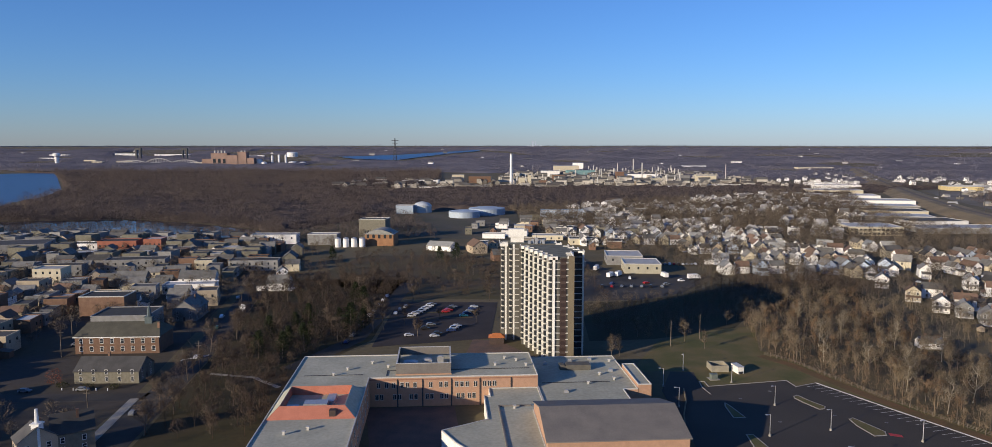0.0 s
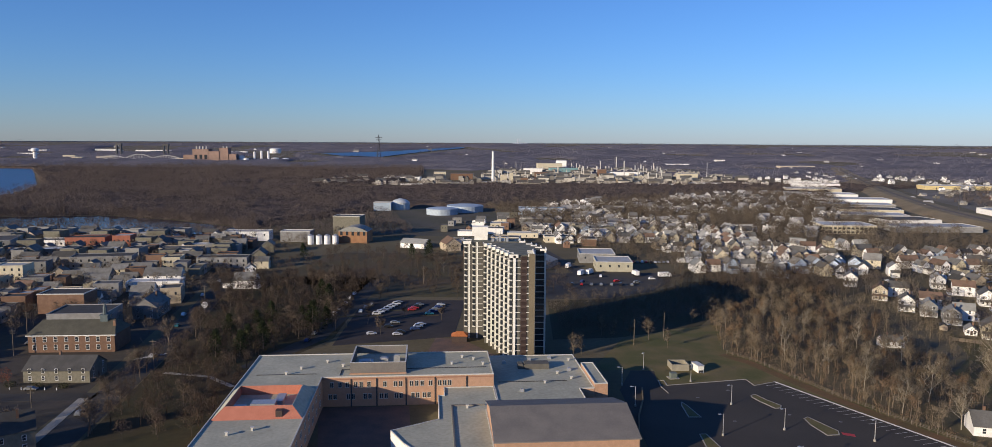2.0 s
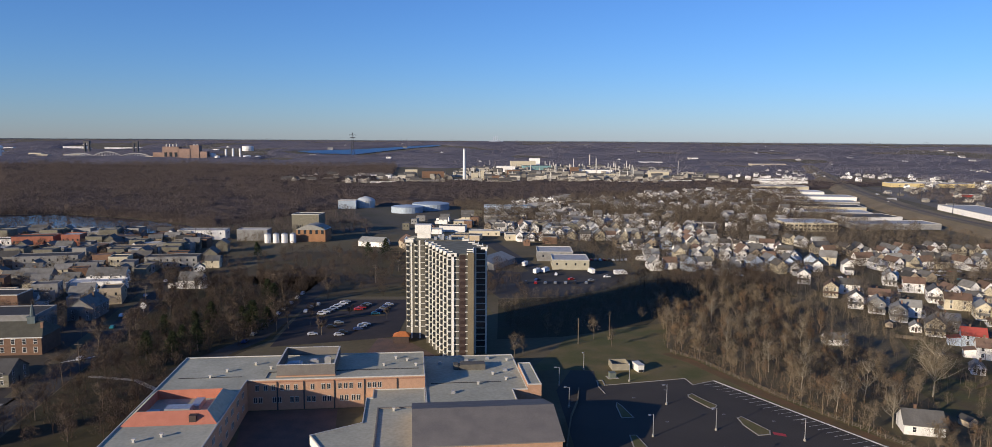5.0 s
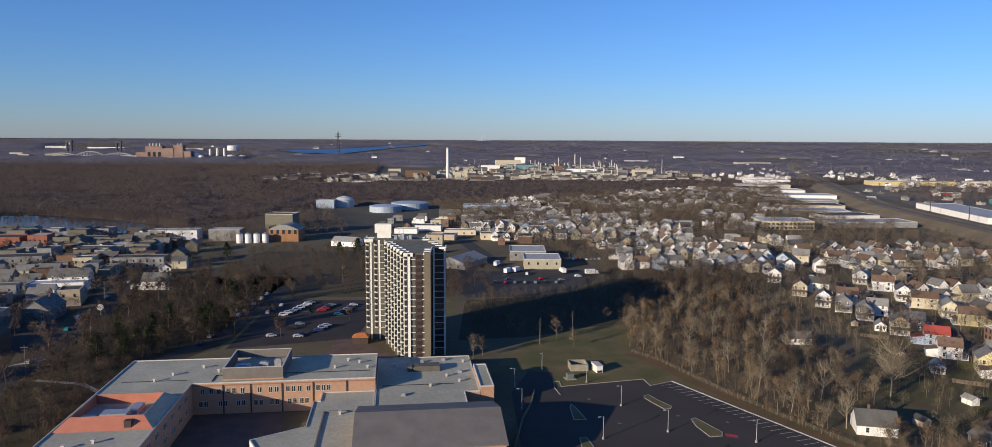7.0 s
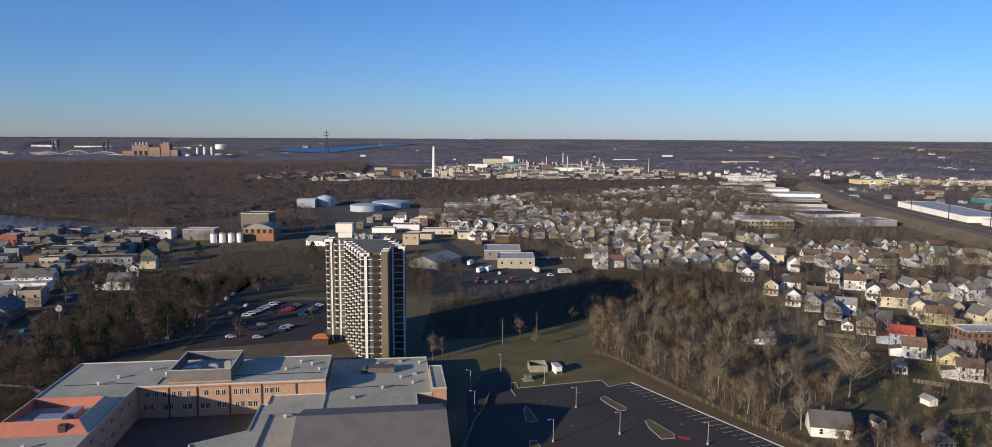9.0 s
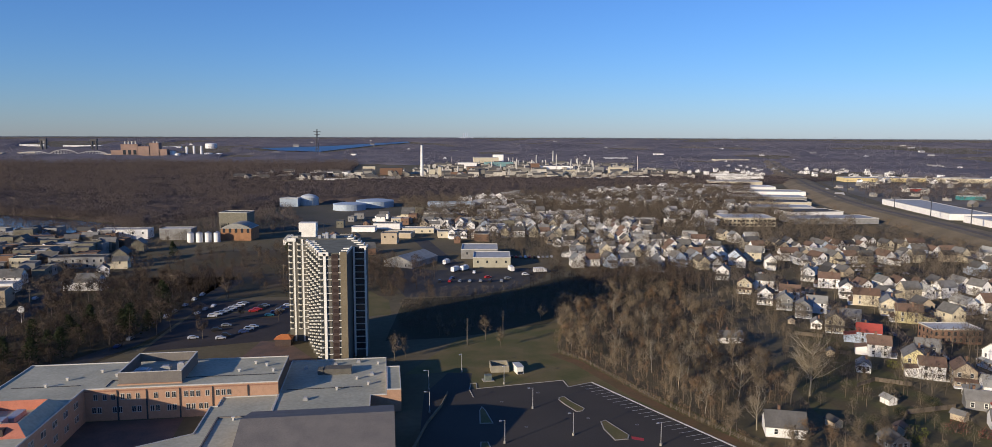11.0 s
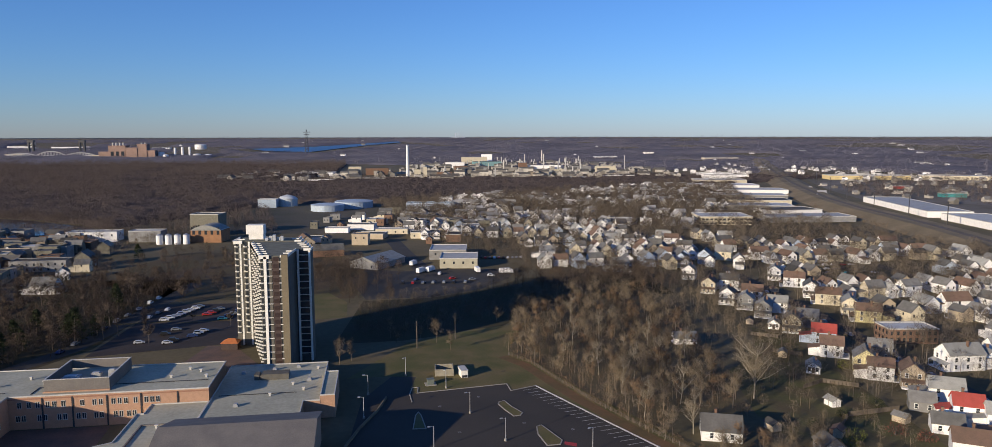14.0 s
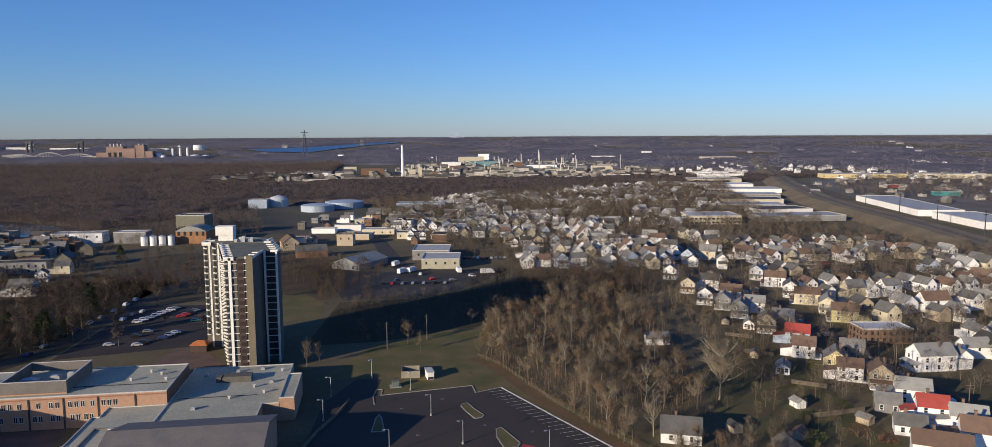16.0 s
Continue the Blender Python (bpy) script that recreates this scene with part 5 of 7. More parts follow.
def hamlet(name, spots, wall, roof, label, seed, size=(7.5, 10, 5.6), lift_by=None, flat=0.25):
    """Far houses past counting: gabled and flat-roofed bodies with eaves, some with a lean-to, as one mesh with wall and roof materials."""
    r = random.Random(seed)
    bm = bmesh.new()

    def prismatic(m, prof, y0, y1, roof_edges):
        p, q = [bm.verts.new(m @ Vector((u, y0, z))) for u, z in prof], [bm.verts.new(m @ Vector((u, y1, z))) for u, z in prof]
        faces = [bm.faces.new(p), bm.faces.new(q[::-1])]
        n = len(prof)
        for i in range(n):
            f = bm.faces.new((p[i], p[(i + 1) % n], q[(i + 1) % n], q[i]))
            f.material_index = 1 if i in roof_edges else 0
        return faces

    for x, y in spots:
        w, d, h = (v * r.uniform(0.8, 1.25) for v in size)
        m = pose(x, y, lift_by(x, y) if lift_by else 0, 0, 0, r.choice((0, 90)) + r.uniform(-10, 10))
        if r.random() < flat:
            prismatic(m, [(-w / 2, 0), (w / 2, 0), (w / 2, h * 1.15), (-w / 2, h * 1.15)], -d / 2, d / 2, (2,))
            prismatic(m, [(-w * 0.1, h * 1.15), (w * 0.1, h * 1.15), (w * 0.1, h * 1.15 + 1.2), (-w * 0.1, h * 1.15 + 1.2)], d * 0.1, d * 0.25, ())
        else:
            h1 = h + w * r.uniform(0.3, 0.48)
            prismatic(m, [(-w / 2, 0), (w / 2, 0), (w / 2, h), (0, h1), (-w / 2, h)], -d / 2, d / 2, (2, 3))
            e = (h1 - h) / (w / 2) * 0.4
            for f in prismatic(m, [(-w / 2 - 0.4, h - e), (0, h1), (w / 2 + 0.4, h - e), (w / 2 + 0.4, h - e + 0.25), (0, h1 + 0.25), (-w / 2 - 0.4, h - e + 0.25)], -d / 2 - 0.4, d / 2 + 0.4, (2, 3, 4, 5)):
                f.material_index = 1
        if r.random() < 0.6:
            prismatic(m, [(-w * 0.38, 0), (w * 0.38, 0), (w * 0.38, h * 0.55), (-w * 0.38, h * 0.55)], d / 2 + 0.02, d * 0.85, (2,))
    me = mesh_of(bm, None, name)
    me.materials.append(wall)
    me.materials.append(roof)
    tagged(new(name, me), label, "houses", kind="stuff")


FARWALL = island_mat("far_house_walls", (0.40, 0.385, 0.355), (0.92, 0.90, 0.86), 0.7, weight=0.9)
FARROOF = island_mat("far_house_roofs", (0.09, 0.085, 0.08), (0.38, 0.37, 0.35), 0.9, weight=0.9)
FARTOWN = [(40, 735), (320, 660), (330, 720), (430, 900), (510, 1280), (470, 1300), (150, 1080), (60, 1000)]
far_spots = []
for r in range(15):
    for k in range(52):
        x, y = 30 + 10.5 * k + rng.uniform(-2.5, 2.5), 668 + 44 * r + 17 * (k % 2) + 0.06 * k * 10.5 + rng.uniform(-2, 2)
        if inside(x, y, FARTOWN) and noise.noise(Vector((x * 0.012, y * 0.012, 5))) > -0.06:
            far_spots.append((x, y))
hamlet("far_houses", far_spots, FARWALL, FARROOF, "many small white and grey houses beyond the near streets", 31)
hamlet("distant_houses", [p for p in scatter([(560, 1350), (1000, 1350), (1800, 1500), (2300, 2400), (1000, 2500), (600, 1700)], 60, rng) if noise.noise(Vector((p[0] * 0.0045, p[1] * 0.003, 2.5))) > 0.16], FARWALL, FARROOF, "distant scattered suburban houses among bare woods", 32)
hamlet("horizon_houses", [(x, y) for x, y in scatter([(-2600, 2900), (2800, 2300), (2600, 3800), (0, 4400), (-2400, 3800)], 430, rng)], FARWALL, FARROOF, "faint scattered buildings near the horizon", 33, (11, 20, 4.5), lift)


# ---- shrubs and small things in the gardens ----
def shrub(seed, r, h, material, label):
    """A rounded bush: short stems and many small loose leaves with an uneven outline."""
    q = random.Random(seed)
    ob = thing("shrub", label, "shrub")
    stems, leaf = bmesh.new(), bmesh.new()
    for k in range(5):
        tube(stems, (0, 0, -0.1), (q.uniform(-0.5, 0.5) * r, q.uniform(-0.5, 0.5) * r, h * 0.6), 0.05, 0.02, 4)
    for k in range(340):
        a, u = q.uniform(0, 6.283), q.random()
        w = r * (0.45 + 0.6 * math.sin(math.pi * (0.2 + 0.7 * u))) * q.uniform(0.5, 1.05) * (1 + 0.2 * math.sin(3 * a + seed))
        c = Vector((math.cos(a) * w, math.sin(a) * w, h * (0.08 + 0.92 * u)))
        d1, d2 = (Vector((q.gauss(0, 1), q.gauss(0, 1), q.gauss(0, 0.8))).normalized() * 0.3 for _ in range(2))
        leaf.faces.new([leaf.verts.new(p) for p in (c, c + d1, c + d2)])
    part("stems", stems, BARK, ob)
    part("foliage", leaf, material, ob)
    return ob


LIMEBUSH = island_mat("yellow_green_leaves", (0.13, 0.14, 0.02), (0.22, 0.21, 0.04))
REDBUSH = island_mat("reddish_twigs_and_leaves", (0.13, 0.05, 0.035), (0.22, 0.085, 0.055))
HEDGE = island_mat("dark_hedge_leaves", (0.03, 0.036, 0.016), (0.06, 0.062, 0.03))
for i, (x, y, r, h, m, words) in enumerate((
    (206, 218, 3.2, 3.4, LIMEBUSH, "yellow-green evergreen bush in a back garden"), (203, 214, 2.2, 2.4, LIMEBUSH, "yellow-green evergreen bush in a back garden"),
    (220, 221, 3.4, 4.0, REDBUSH, "reddish winter bush in a back garden"), (226, 216, 2.6, 3.0, REDBUSH, "reddish winter bush in a back garden"),
    (238, 283, 2.6, 3.0, LIMEBUSH, "yellow-green bush beside the yellow house"), (240, 276, 2.0, 2.2, LIMEBUSH, "yellow-green bush beside the yellow house"),
    (199, 228, 2.0, 2.6, HEDGE, "dark evergreen bush on worn grass"), (212, 236, 1.8, 2.2, HEDGE, "dark evergreen bush on worn grass"), (228, 244, 2.0, 2.6, HEDGE, "dark evergreen bush on worn grass"),
    (310, 420, 2.2, 5.0, HEDGE, "dark conical evergreen between houses"), (322, 446, 2.4, 6.0, HEDGE, "dark conical evergreen between houses"), (300, 398, 2.0, 4.5, HEDGE, "dark conical evergreen between houses"),
    (-160, 262, 2.0, 1.8, HEDGE, "clipped dark bush before the stone house"), (-150, 261, 2.0, 1.8, HEDGE, "clipped dark bush before the stone house"), (-140, 261, 1.8, 1.7, HEDGE, "clipped dark bush before the stone house"), (-165, 266, 2.6, 3.2, REDBUSH, "brown leafless bush beside the stone house"), (-169, 272, 2.8, 3.6, REDBUSH, "brown leafless bush beside the stone house"),
)):
    at(shrub(70 + i, r, h, m, words), x, y, 40 * i)
bollard = thing("bollard", "short white bollard along the kerb of a lot", "bollard", -158, 258.5, group="bollards by the stone house")
bm = bmesh.new()
tube(bm, (0, 0, 0), (0, 0, 0.75), 0.17, 0.15, 8)
part("post", bm, WHITE, bollard)
bm = bmesh.new()
tube(bm, (0, 0, 0.75), (0, 0, 0.9), 0.2, 0.1, 8)
part("cap", bm, WHITE, bollard)
for k in range(1, 5):
    copy_thing(bollard, pose(-158 + 4.2 * k, 258.5, 0))
for x, y, a, roof in ((214, 246, 10, "pale"), (203, 222, -40, "brown"), (228, 231, 30, "grey"), (186, 228, 12, "tar"), (222, 300, -26, "grey"), (230, 352, -26, "tar"), (272, 420, 0, "brown"), (304, 352, -20, "grey"), (306, 388, 65, "pale"), (310, 306, 0, "grey")):
    at(house(3.2, 4.2, 2.1, "white" if roof == "pale" else "tan", roof, "small timber garden shed behind a house", 0, name="garden_shed", pitch=0.6), x, y, a)
plank = None
for k, line in enumerate((((232, 262), (222, 268), (212, 262)), ((230, 300), (220, 306), (214, 300)), ((233, 240), (214, 236), (206, 226)), ((232, 326), (222, 332)), ((300, 300), (312, 300), (312, 330)), ((300, 360), (312, 362), (313, 392)))):
    gf = thing("garden_fence", "weathered grey board fence between back gardens", "fence", group="garden fences")
    for (x0, y0), (x1, y1) in zip(line, line[1:]):
        n = int(math.hypot(x1 - x0, y1 - y0) / 1.2)
        ang = math.degrees(math.atan2(y1 - y0, x1 - x0))
        plank = plank or shared(boxes((0, 1.14, -0.03, 0.03, 0.05, 1.6), (0, 0.1, -0.06, 0.06, 0, 1.75)), BARK, "panel")
        for i in range(n):
            put("panel", plank, gf, x0 + (x1 - x0) * i / n, y0 + (y1 - y0) * i / n, 0, ang)


# ---- flat-roofed buildings ----
def flat_building(x, y, w, d, h, turn, wall, roof, label, name="building", rows=1, across=0, category="building", win=(1.2, 1.6), rim=True, edge=None):
    ob = thing(name, label, category, x, y, 0, turn)
    part("body", boxes((-w / 2, w / 2, -d / 2, d / 2, 0, h)), wall, ob)
    part("roof", boxes((-w / 2 + 0.3, w / 2 - 0.3, -d / 2 + 0.3, d / 2 - 0.3, h, h + 0.08)), roof, ob)
    if rim:
        t = 0.35
        part("coping", boxes((-w / 2 - 0.1, w / 2 + 0.1, -d / 2 - 0.1, -d / 2 + t, h, h + 0.5), (-w / 2 - 0.1, w / 2 + 0.1, d / 2 - t, d / 2 + 0.1, h, h + 0.5), (-w / 2 - 0.1, -w / 2 + t, -d / 2 + t, d / 2 - t, h, h + 0.5), (w / 2 - t, w / 2 + 0.1, -d / 2 + t, d / 2 - t, h, h + 0.5)), edge or PARAPET, ob)
    if across:
        me, fr = window_mesh(*win)
        for k in range(across):
            for r in range(rows):
                z = (1.0 if rows > 1 else max(1.0, h - 3.4)) + r * (h - 0.6) / rows
                put("window", me, ob, (k + 0.5) * w / across - w / 2, -d / 2 - 0.004, z)
                if d > 6 and k < max(1, int(across * d / w)):
                    n = max(1, int(across * d / w))
                    put("window", me, ob, -w / 2 - 0.004, (k + 0.5) * d / n - d / 2, z, -90)
    return ob


BRICKW, WHITEW, GREYW, CREAMW, TANW = WALLS["brick"], WALLS["white"], WALLS["grey"], WALLS["cream"], WALLS["tan"]

# town hall with a cupola and its neighbours
hall = thing("town_hall", "brown brick hall with grey roof, white windows and a cupola", "hall", -163, 314, 0, 4)
part("body", boxes((-17.5, 17.5, -8, 8, 0, 7.6)), WALLS["brick"], hall)
bm = bmesh.new()
v = [bm.verts.new(p) for p in ((-18.2, -8.7, 7.5), (18.2, -8.7, 7.5), (18.2, 8.7, 7.5), (-18.2, 8.7, 7.5), (-15, 0, 12.2), (15, 0, 12.2))]
for f in ((0, 1, 5, 4), (1, 2, 5), (2, 3, 4, 5), (3, 0, 4), (3, 2, 1, 0)):
    bm.faces.new([v[i] for i in f])
part("roof", bm, mat("olive_slate", (0.105, 0.098, 0.07), (0.08, 0.075, 0.055), 0.3, 0.85, fine=3), hall)
part("cornice", boxes((-18.1, 18.1, -8.6, -8.01, 7.1, 7.5)), WHITE, hall)
hw, hf = window_mesh(1.3, 2.0)
for k in range(8):
    for z in (1.2, 4.6):
        w = put("window", hw, hall, -15 + 4.3 * k, -8.005, z)
        put("window_frame", hf, w, 0, 0, 0)
bm = boxes((9.2, 12.2, -1.5, 1.5, 11, 14), (8.9, 12.5, -1.8, 1.8, 14, 14.4))
tube(bm, (10.7, 0, 14.4), (10.7, 0, 17), 1.1, 0.8, 8)
tube(bm, (10.7, 0, 17), (10.7, 0, 19.5), 0.9, 0.05, 8)
part("cupola", bm, mat("verdigris", (0.11, 0.14, 0.14), (0.085, 0.11, 0.115), 1, 0.7), hall, "grey-green cupola")
part("chimney", boxes((15.5, 16.5, -4, -3, 8, 12.4)), WALLS["brick"], hall)
annex = at(house(13, 24, 4.6, "stone", "tar", "low grey stone house with a dark roof and white windows", 2, porch=False, wing=False, pitch=0.6), -146, 273, 92)
flat_building(-207, 382, 23, 15, 10, 4, BRICKW, ROOFS["tar"], "plain red brick block behind the hall", rows=2, across=0)
at(house(12, 20, 6, "grey", "grey", "house with a dark gable and yellow brick front", 2, porch=False, wing=False), -160, 374, 6)
chapel = at(house(10, 11, 6.5, "stone", "tar", "grey stone chapel with a dark slate roof", 2, porch=False, wing=False, name="chapel", pitch=0.9), -124, 207.7, -57)
at(house(10, 7, 6.5, "tan", "tar", "tan gabled parish house with a dark roof", 2, porch=False, wing=False, pitch=0.7), -130.4, 200.3, 43)
bm = boxes((-1.1, 1.1, -1.1, 1.1, 0, 10.6), (-1.4, 1.4, -1.4, 1.4, 10.6, 11.0))
tube(bm, (0, 0, 11.0), (0, 0, 15), 0.6, 0.4, 8)
steeple = one("bell_turret", bm, WHITE, "slim white bell turret beside the chapel", "turret", -128.6, 198.8)

# ground of the built blocks, kept free of other houses: middle and size
TSPACE = [[(x - w / 2 - 4, y - d / 2 - 5), (x + w / 2 + 4, y - d / 2 - 5), (x + w / 2 + 4, y + d / 2 + 5), (x - w / 2 - 4, y + d / 2 + 5)] for x, y, w, d in ((-398, 590, 60, 50), (-320, 606, 80, 36), (-330, 560, 42, 20), (-290, 478, 40, 44), (-260, 520, 42, 22), (-187, 450, 34, 36), (-232, 458, 20, 12), (-262, 470, 12, 12), (-208, 512, 14, 12), (-176, 520, 36, 14), (-222, 560, 32, 14), (-262, 620, 36, 14), (-136, 450, 46, 96), (-146, 395, 26, 40))]
# old town: flat-roofed shops and gabled houses
OLD = []
for i, (wall, roof) in enumerate((("brick", "tar"), ("stone", "tar"), ("grey", "tar"), ("tan", "tar"), ("stone", "tar"), ("brick", "tar"), ("brick", "silver"), ("grey", "tar"))):
    w, d, h = (6.5, 8, 7.5, 10)[i % 4], (12, 14, 11)[i % 3], (6.2, 7.5, 5.8, 8)[i % 4]
    OLD.append(flat_building(0, 0, w, d, h, 0, WALLS[wall], ROOFS[roof], f"{wall} flat-roofed town building with a {'silvery' if roof == 'silver' else 'dark'} roof", "shop_building", 1, 2, win=(1.0, 1.5), edge=WALLS[wall]))
TOWNMIX = OLD + [house((7, 6.5, 8)[i % 3], (10, 12)[i % 2], 5.6, wall, roof, f"{wall} old town house with a {roof} gabled roof", 1, porch=False, wing=i % 2 == 0, pitch=0.75) for i, (wall, roof) in enumerate((("white", "grey"), ("grey", "grey"), ("cream", "grey"), ("grey", "grey"), ("brick", "grey"), ("tan", "brown")))]
TCLEAR = TSPACE + [[(-225, 195), (-100, 195), (-112, 262), (-125, 330), (-225, 330)], [(-220, 330), (-130, 330), (-130, 385), (-220, 385)], [(-137, 330), (-154, 423), (-170, 520), (-192, 665), (-177, 665), (-155, 520), (-139, 423), (-122, 330)], [(-150, 480), (-120, 480), (-120, 510), (-150, 510)]]
rows_of([(-390, 520), (-330, 345), (-240, 280), (-225, 220), (-205, 195), (-140, 330), (-122, 430), (-112, 520)], 11.5, (15, 21), 100, TOWNMIX, 0.1, 2.0, TCLEAR, faces=(90, -90, 0, 180))
rows_of([(-245, 350), (-225, 180), (-165, 180), (-172, 245), (-200, 262), (-200, 330)], 12, (16, 22), 95, TOWNMIX, 0.1, 2.0, [[(-190, 292), (-140, 292), (-140, 330), (-190, 330)], [(-240, 242), (-120, 242), (-120, 255), (-240, 255)]], faces=(90, 0, 180))
RED_OLD = mat("bright_old_brick", (0.36, 0.135, 0.085), (0.29, 0.11, 0.07), 0.4, 0.9, fine=4)
for x, y, w, d, h, a, wall, top, words, rows, n in (
    (-398, 590, 56, 34, 9, 18, GREYW, "tar", "big grey shed with a dark blue-grey roof", 1, 6),
    (-347, 612, 26, 14, 6, 6, WHITEW, "tar", "low white flat-roofed shop", 1, 6),
    (-322, 618, 22, 22, 8, 8, GREYW, "tar", "grey rendered block on the old street", 2, 5),
    (-314, 600, 30, 16, 10, 8, RED_OLD, "tar", "bright red brick warehouse", 2, 7),
    (-287, 604, 14, 14, 11, 6, RED_OLD, "silver", "tall red brick house with a pale cornice", 2, 4),
    (-330, 560, 40, 14, 6, 14, GREYW, "silver", "long grey row of shops with pale roofs", 1, 8),
    (-286, 462, 17, 14, 10.5, 6, CREAMW, "silver", "three-storey pale apartment house with rows of dark windows", 3, 4),
    (-300, 495, 30, 12, 7, 10, GREYW, "tar", "grey flat-roofed block behind the apartment house", 2, 6),
    (-260, 520, 40, 16, 7.5, 12, GREYW, "tar", "long grey block in the old town", 2, 8),
    (-187, 438, 30, 11, 5.4, 8, WHITEW, "silver", "low white building with a flat pale roof", 1, 6),
    (-178, 346, 26, 20, 9, 6, GREYW, "tar", "dark block beside the hall", 2, 0),
    (-208, 512, 12, 12, 8, 8, CREAMW, "tar", "two-storey cream house on the old street", 2, 3),
    (-176, 520, 34, 13, 7, 6, GREYW, "tar", "long grey terrace with a dark roof", 2, 8),
    (-222, 560, 30, 14, 7.5, 4, TANW, "tar", "tan terrace with a dark roof", 2, 8),
    (-262, 620, 34, 14, 7, 4, BRICKW, "tar", "brown brick terrace by the creek", 2, 8),
):
    flat_building(x, y, w, d, h, a, wall, ROOFS[top], words, "town_block", rows, n, win=(1.1, 1.6), edge=wall)
at(house(11, 22, 5, "white", "grey", "long white house with a grey gabled roof in the town", 2, porch=False), -192, 462, 98)
at(house(10, 18, 5.5, "grey", "grey", "grey town house with white dormers", 2, porch=False), -232, 458, 96)
at(house(9, 12, 5, "tan", "grey", "tan gabled house with dark shingles", 2, porch=False, wing=False), -262, 470, 20)
PLAINTOWN = [flat_building(0, 0, (8, 10, 12, 7)[i % 4], (12, 14)[i % 2], (6, 7.5, 8.5)[i % 3], 0, WALLS[wall], ROOFS[roof], f"{wall} flat-roofed house by the creek with a {'silvery' if roof == 'silver' else 'dark'} roof", "creek_house", 0, 0, edge=WALLS[wall]) for i, (wall, roof) in enumerate((("brick", "tar"), ("grey", "silver"), ("stone", "tar"), ("tan", "tar"), ("grey", "tar")))]
PLAINTOWN += [house((7, 8, 7.5)[i % 3], (11, 14)[i % 2], 6, wall, roof, f"{wall} gabled house by the creek with a {roof} roof", 0, name="creek_house") for i, (wall, roof) in enumerate((("white", "grey"), ("grey", "tar"), ("stone", "grey"), ("brick", "tar"), ("tan", "grey")))]
for x, y in scatter([(-500, 685), (-540, 560), (-400, 525), (-150, 525), (-165, 600), (-200, 625), (-210, 680)], 14.5, rng, TCLEAR):
    settle(PLAINTOWN, x, y, rng.choice((4, 94, 184)) + rng.uniform(-8, 8), rng.uniform(0.85, 1.15))
at(house(11, 13, 5, "white", "grey", "white clapboard house with grey gables beside the park", 2), -136, 447, 92)
at(house(8, 9, 5.5, "brick", "grey", "orange brick house with a dark roof", 2, porch=False), -152, 531, 70)
at(house(7, 8, 5, "white", "grey", "small white gabled house", 2, porch=False), -147, 488, 20)

# depot, works and yards beyond the tower
TANCREAM = mat("dull_cream_cladding", (0.42, 0.39, 0.29), (0.36, 0.335, 0.25), 0.3, 0.8, fine=3)
RED_DEPOT = mat("orange_depot_brick", (0.32, 0.17, 0.085), (0.26, 0.135, 0.07), 0.3, 0.9, fine=3)
depot = flat_building(-108, 652, 25, 20, 10, -4, RED_DEPOT, ROOFS["tar"], "orange brick depot with arched windows and a curved roof", "depot", 1, 5, win=(2.2, 6))
bm = bmesh.new()
arc = [(-13 + 26 * k / 12, 10.1 + 4.2 * math.sin(math.pi * k / 12)) for k in range(13)]
va, vb = [bm.verts.new((x, -10.4, z)) for x, z in arc], [bm.verts.new((x, 10.4, z)) for x, z in arc]
for k in range(12):
    bm.faces.new((va[k], va[k + 1], vb[k + 1], vb[k]))
bm.faces.new(va)
bm.faces.new(vb[::-1])
part("curved_roof", bm, ROOFS["pale"], depot, "pale curved roof")
flat_building(-121, 690, 25, 18, 19, -6, WALLS["stone"], ROOFS["tar"], "tall grey-tan block behind the depot", "warehouse", 0, 0)
silo = thing("silo", "squat white storage silo", "silo", -143, 634, group="row of silos")
bm = bmesh.new()
tube(bm, (0, 0, 0), (0, 0, 7.5), 2.6, 2.6, 14)
part("drum", bm, WHITE, silo)
bm = bmesh.new()
tube(bm, (0, 0, 7.5), (0, 0, 8.6), 2.7, 0.5, 14)
part("cone", bm, STEEL, silo)
for k in range(1, 4):
    copy_thing(silo, pose(-143 + 6.9 * k, 634 + 0.6 * k, 0))
flat_building(-160, 655, 26, 14, 9, 0, GREYW, ROOFS["silver"], "grey shed behind the silos", "shed", 0, 0)
flat_building(-205, 660, 40, 16, 8, 4, WHITEW, ROOFS["silver"], "long pale warehouse in the town", "warehouse", 1, 5)
at(house(14, 22, 4, "white", "pale", "white hall with a broad pale roof", 1, porch=False, wing=False, pitch=0.45), -52, 620, 70)
at(house(12, 18, 6, "tan", "brown", "tan house with a brown gable on the slope", 1, porch=False), -22, 606, 20)
flat_building(97, 520, 25, 26, 6.4, -3, TANCREAM, ROOFS["silver"], "pale works garage with a flat silver roof", "garage", 1, 4)
flat_building(90, 556, 26, 28, 6.6, -3, GREYW, ROOFS["silver"], "grey works shed with a flat pale roof", "shed", 1, 3)
at(house(22, 34, 4, "grey", "pale", "broad pale grey shed with a low gable", 1, porch=False, wing=False, pitch=0.35, name="works_shed"), 42, 524, -28)
at(house(10, 22, 5, "brick", "grey", "brick hall with a dark roof", 1, porch=False, wing=False), 2, 566, -75)
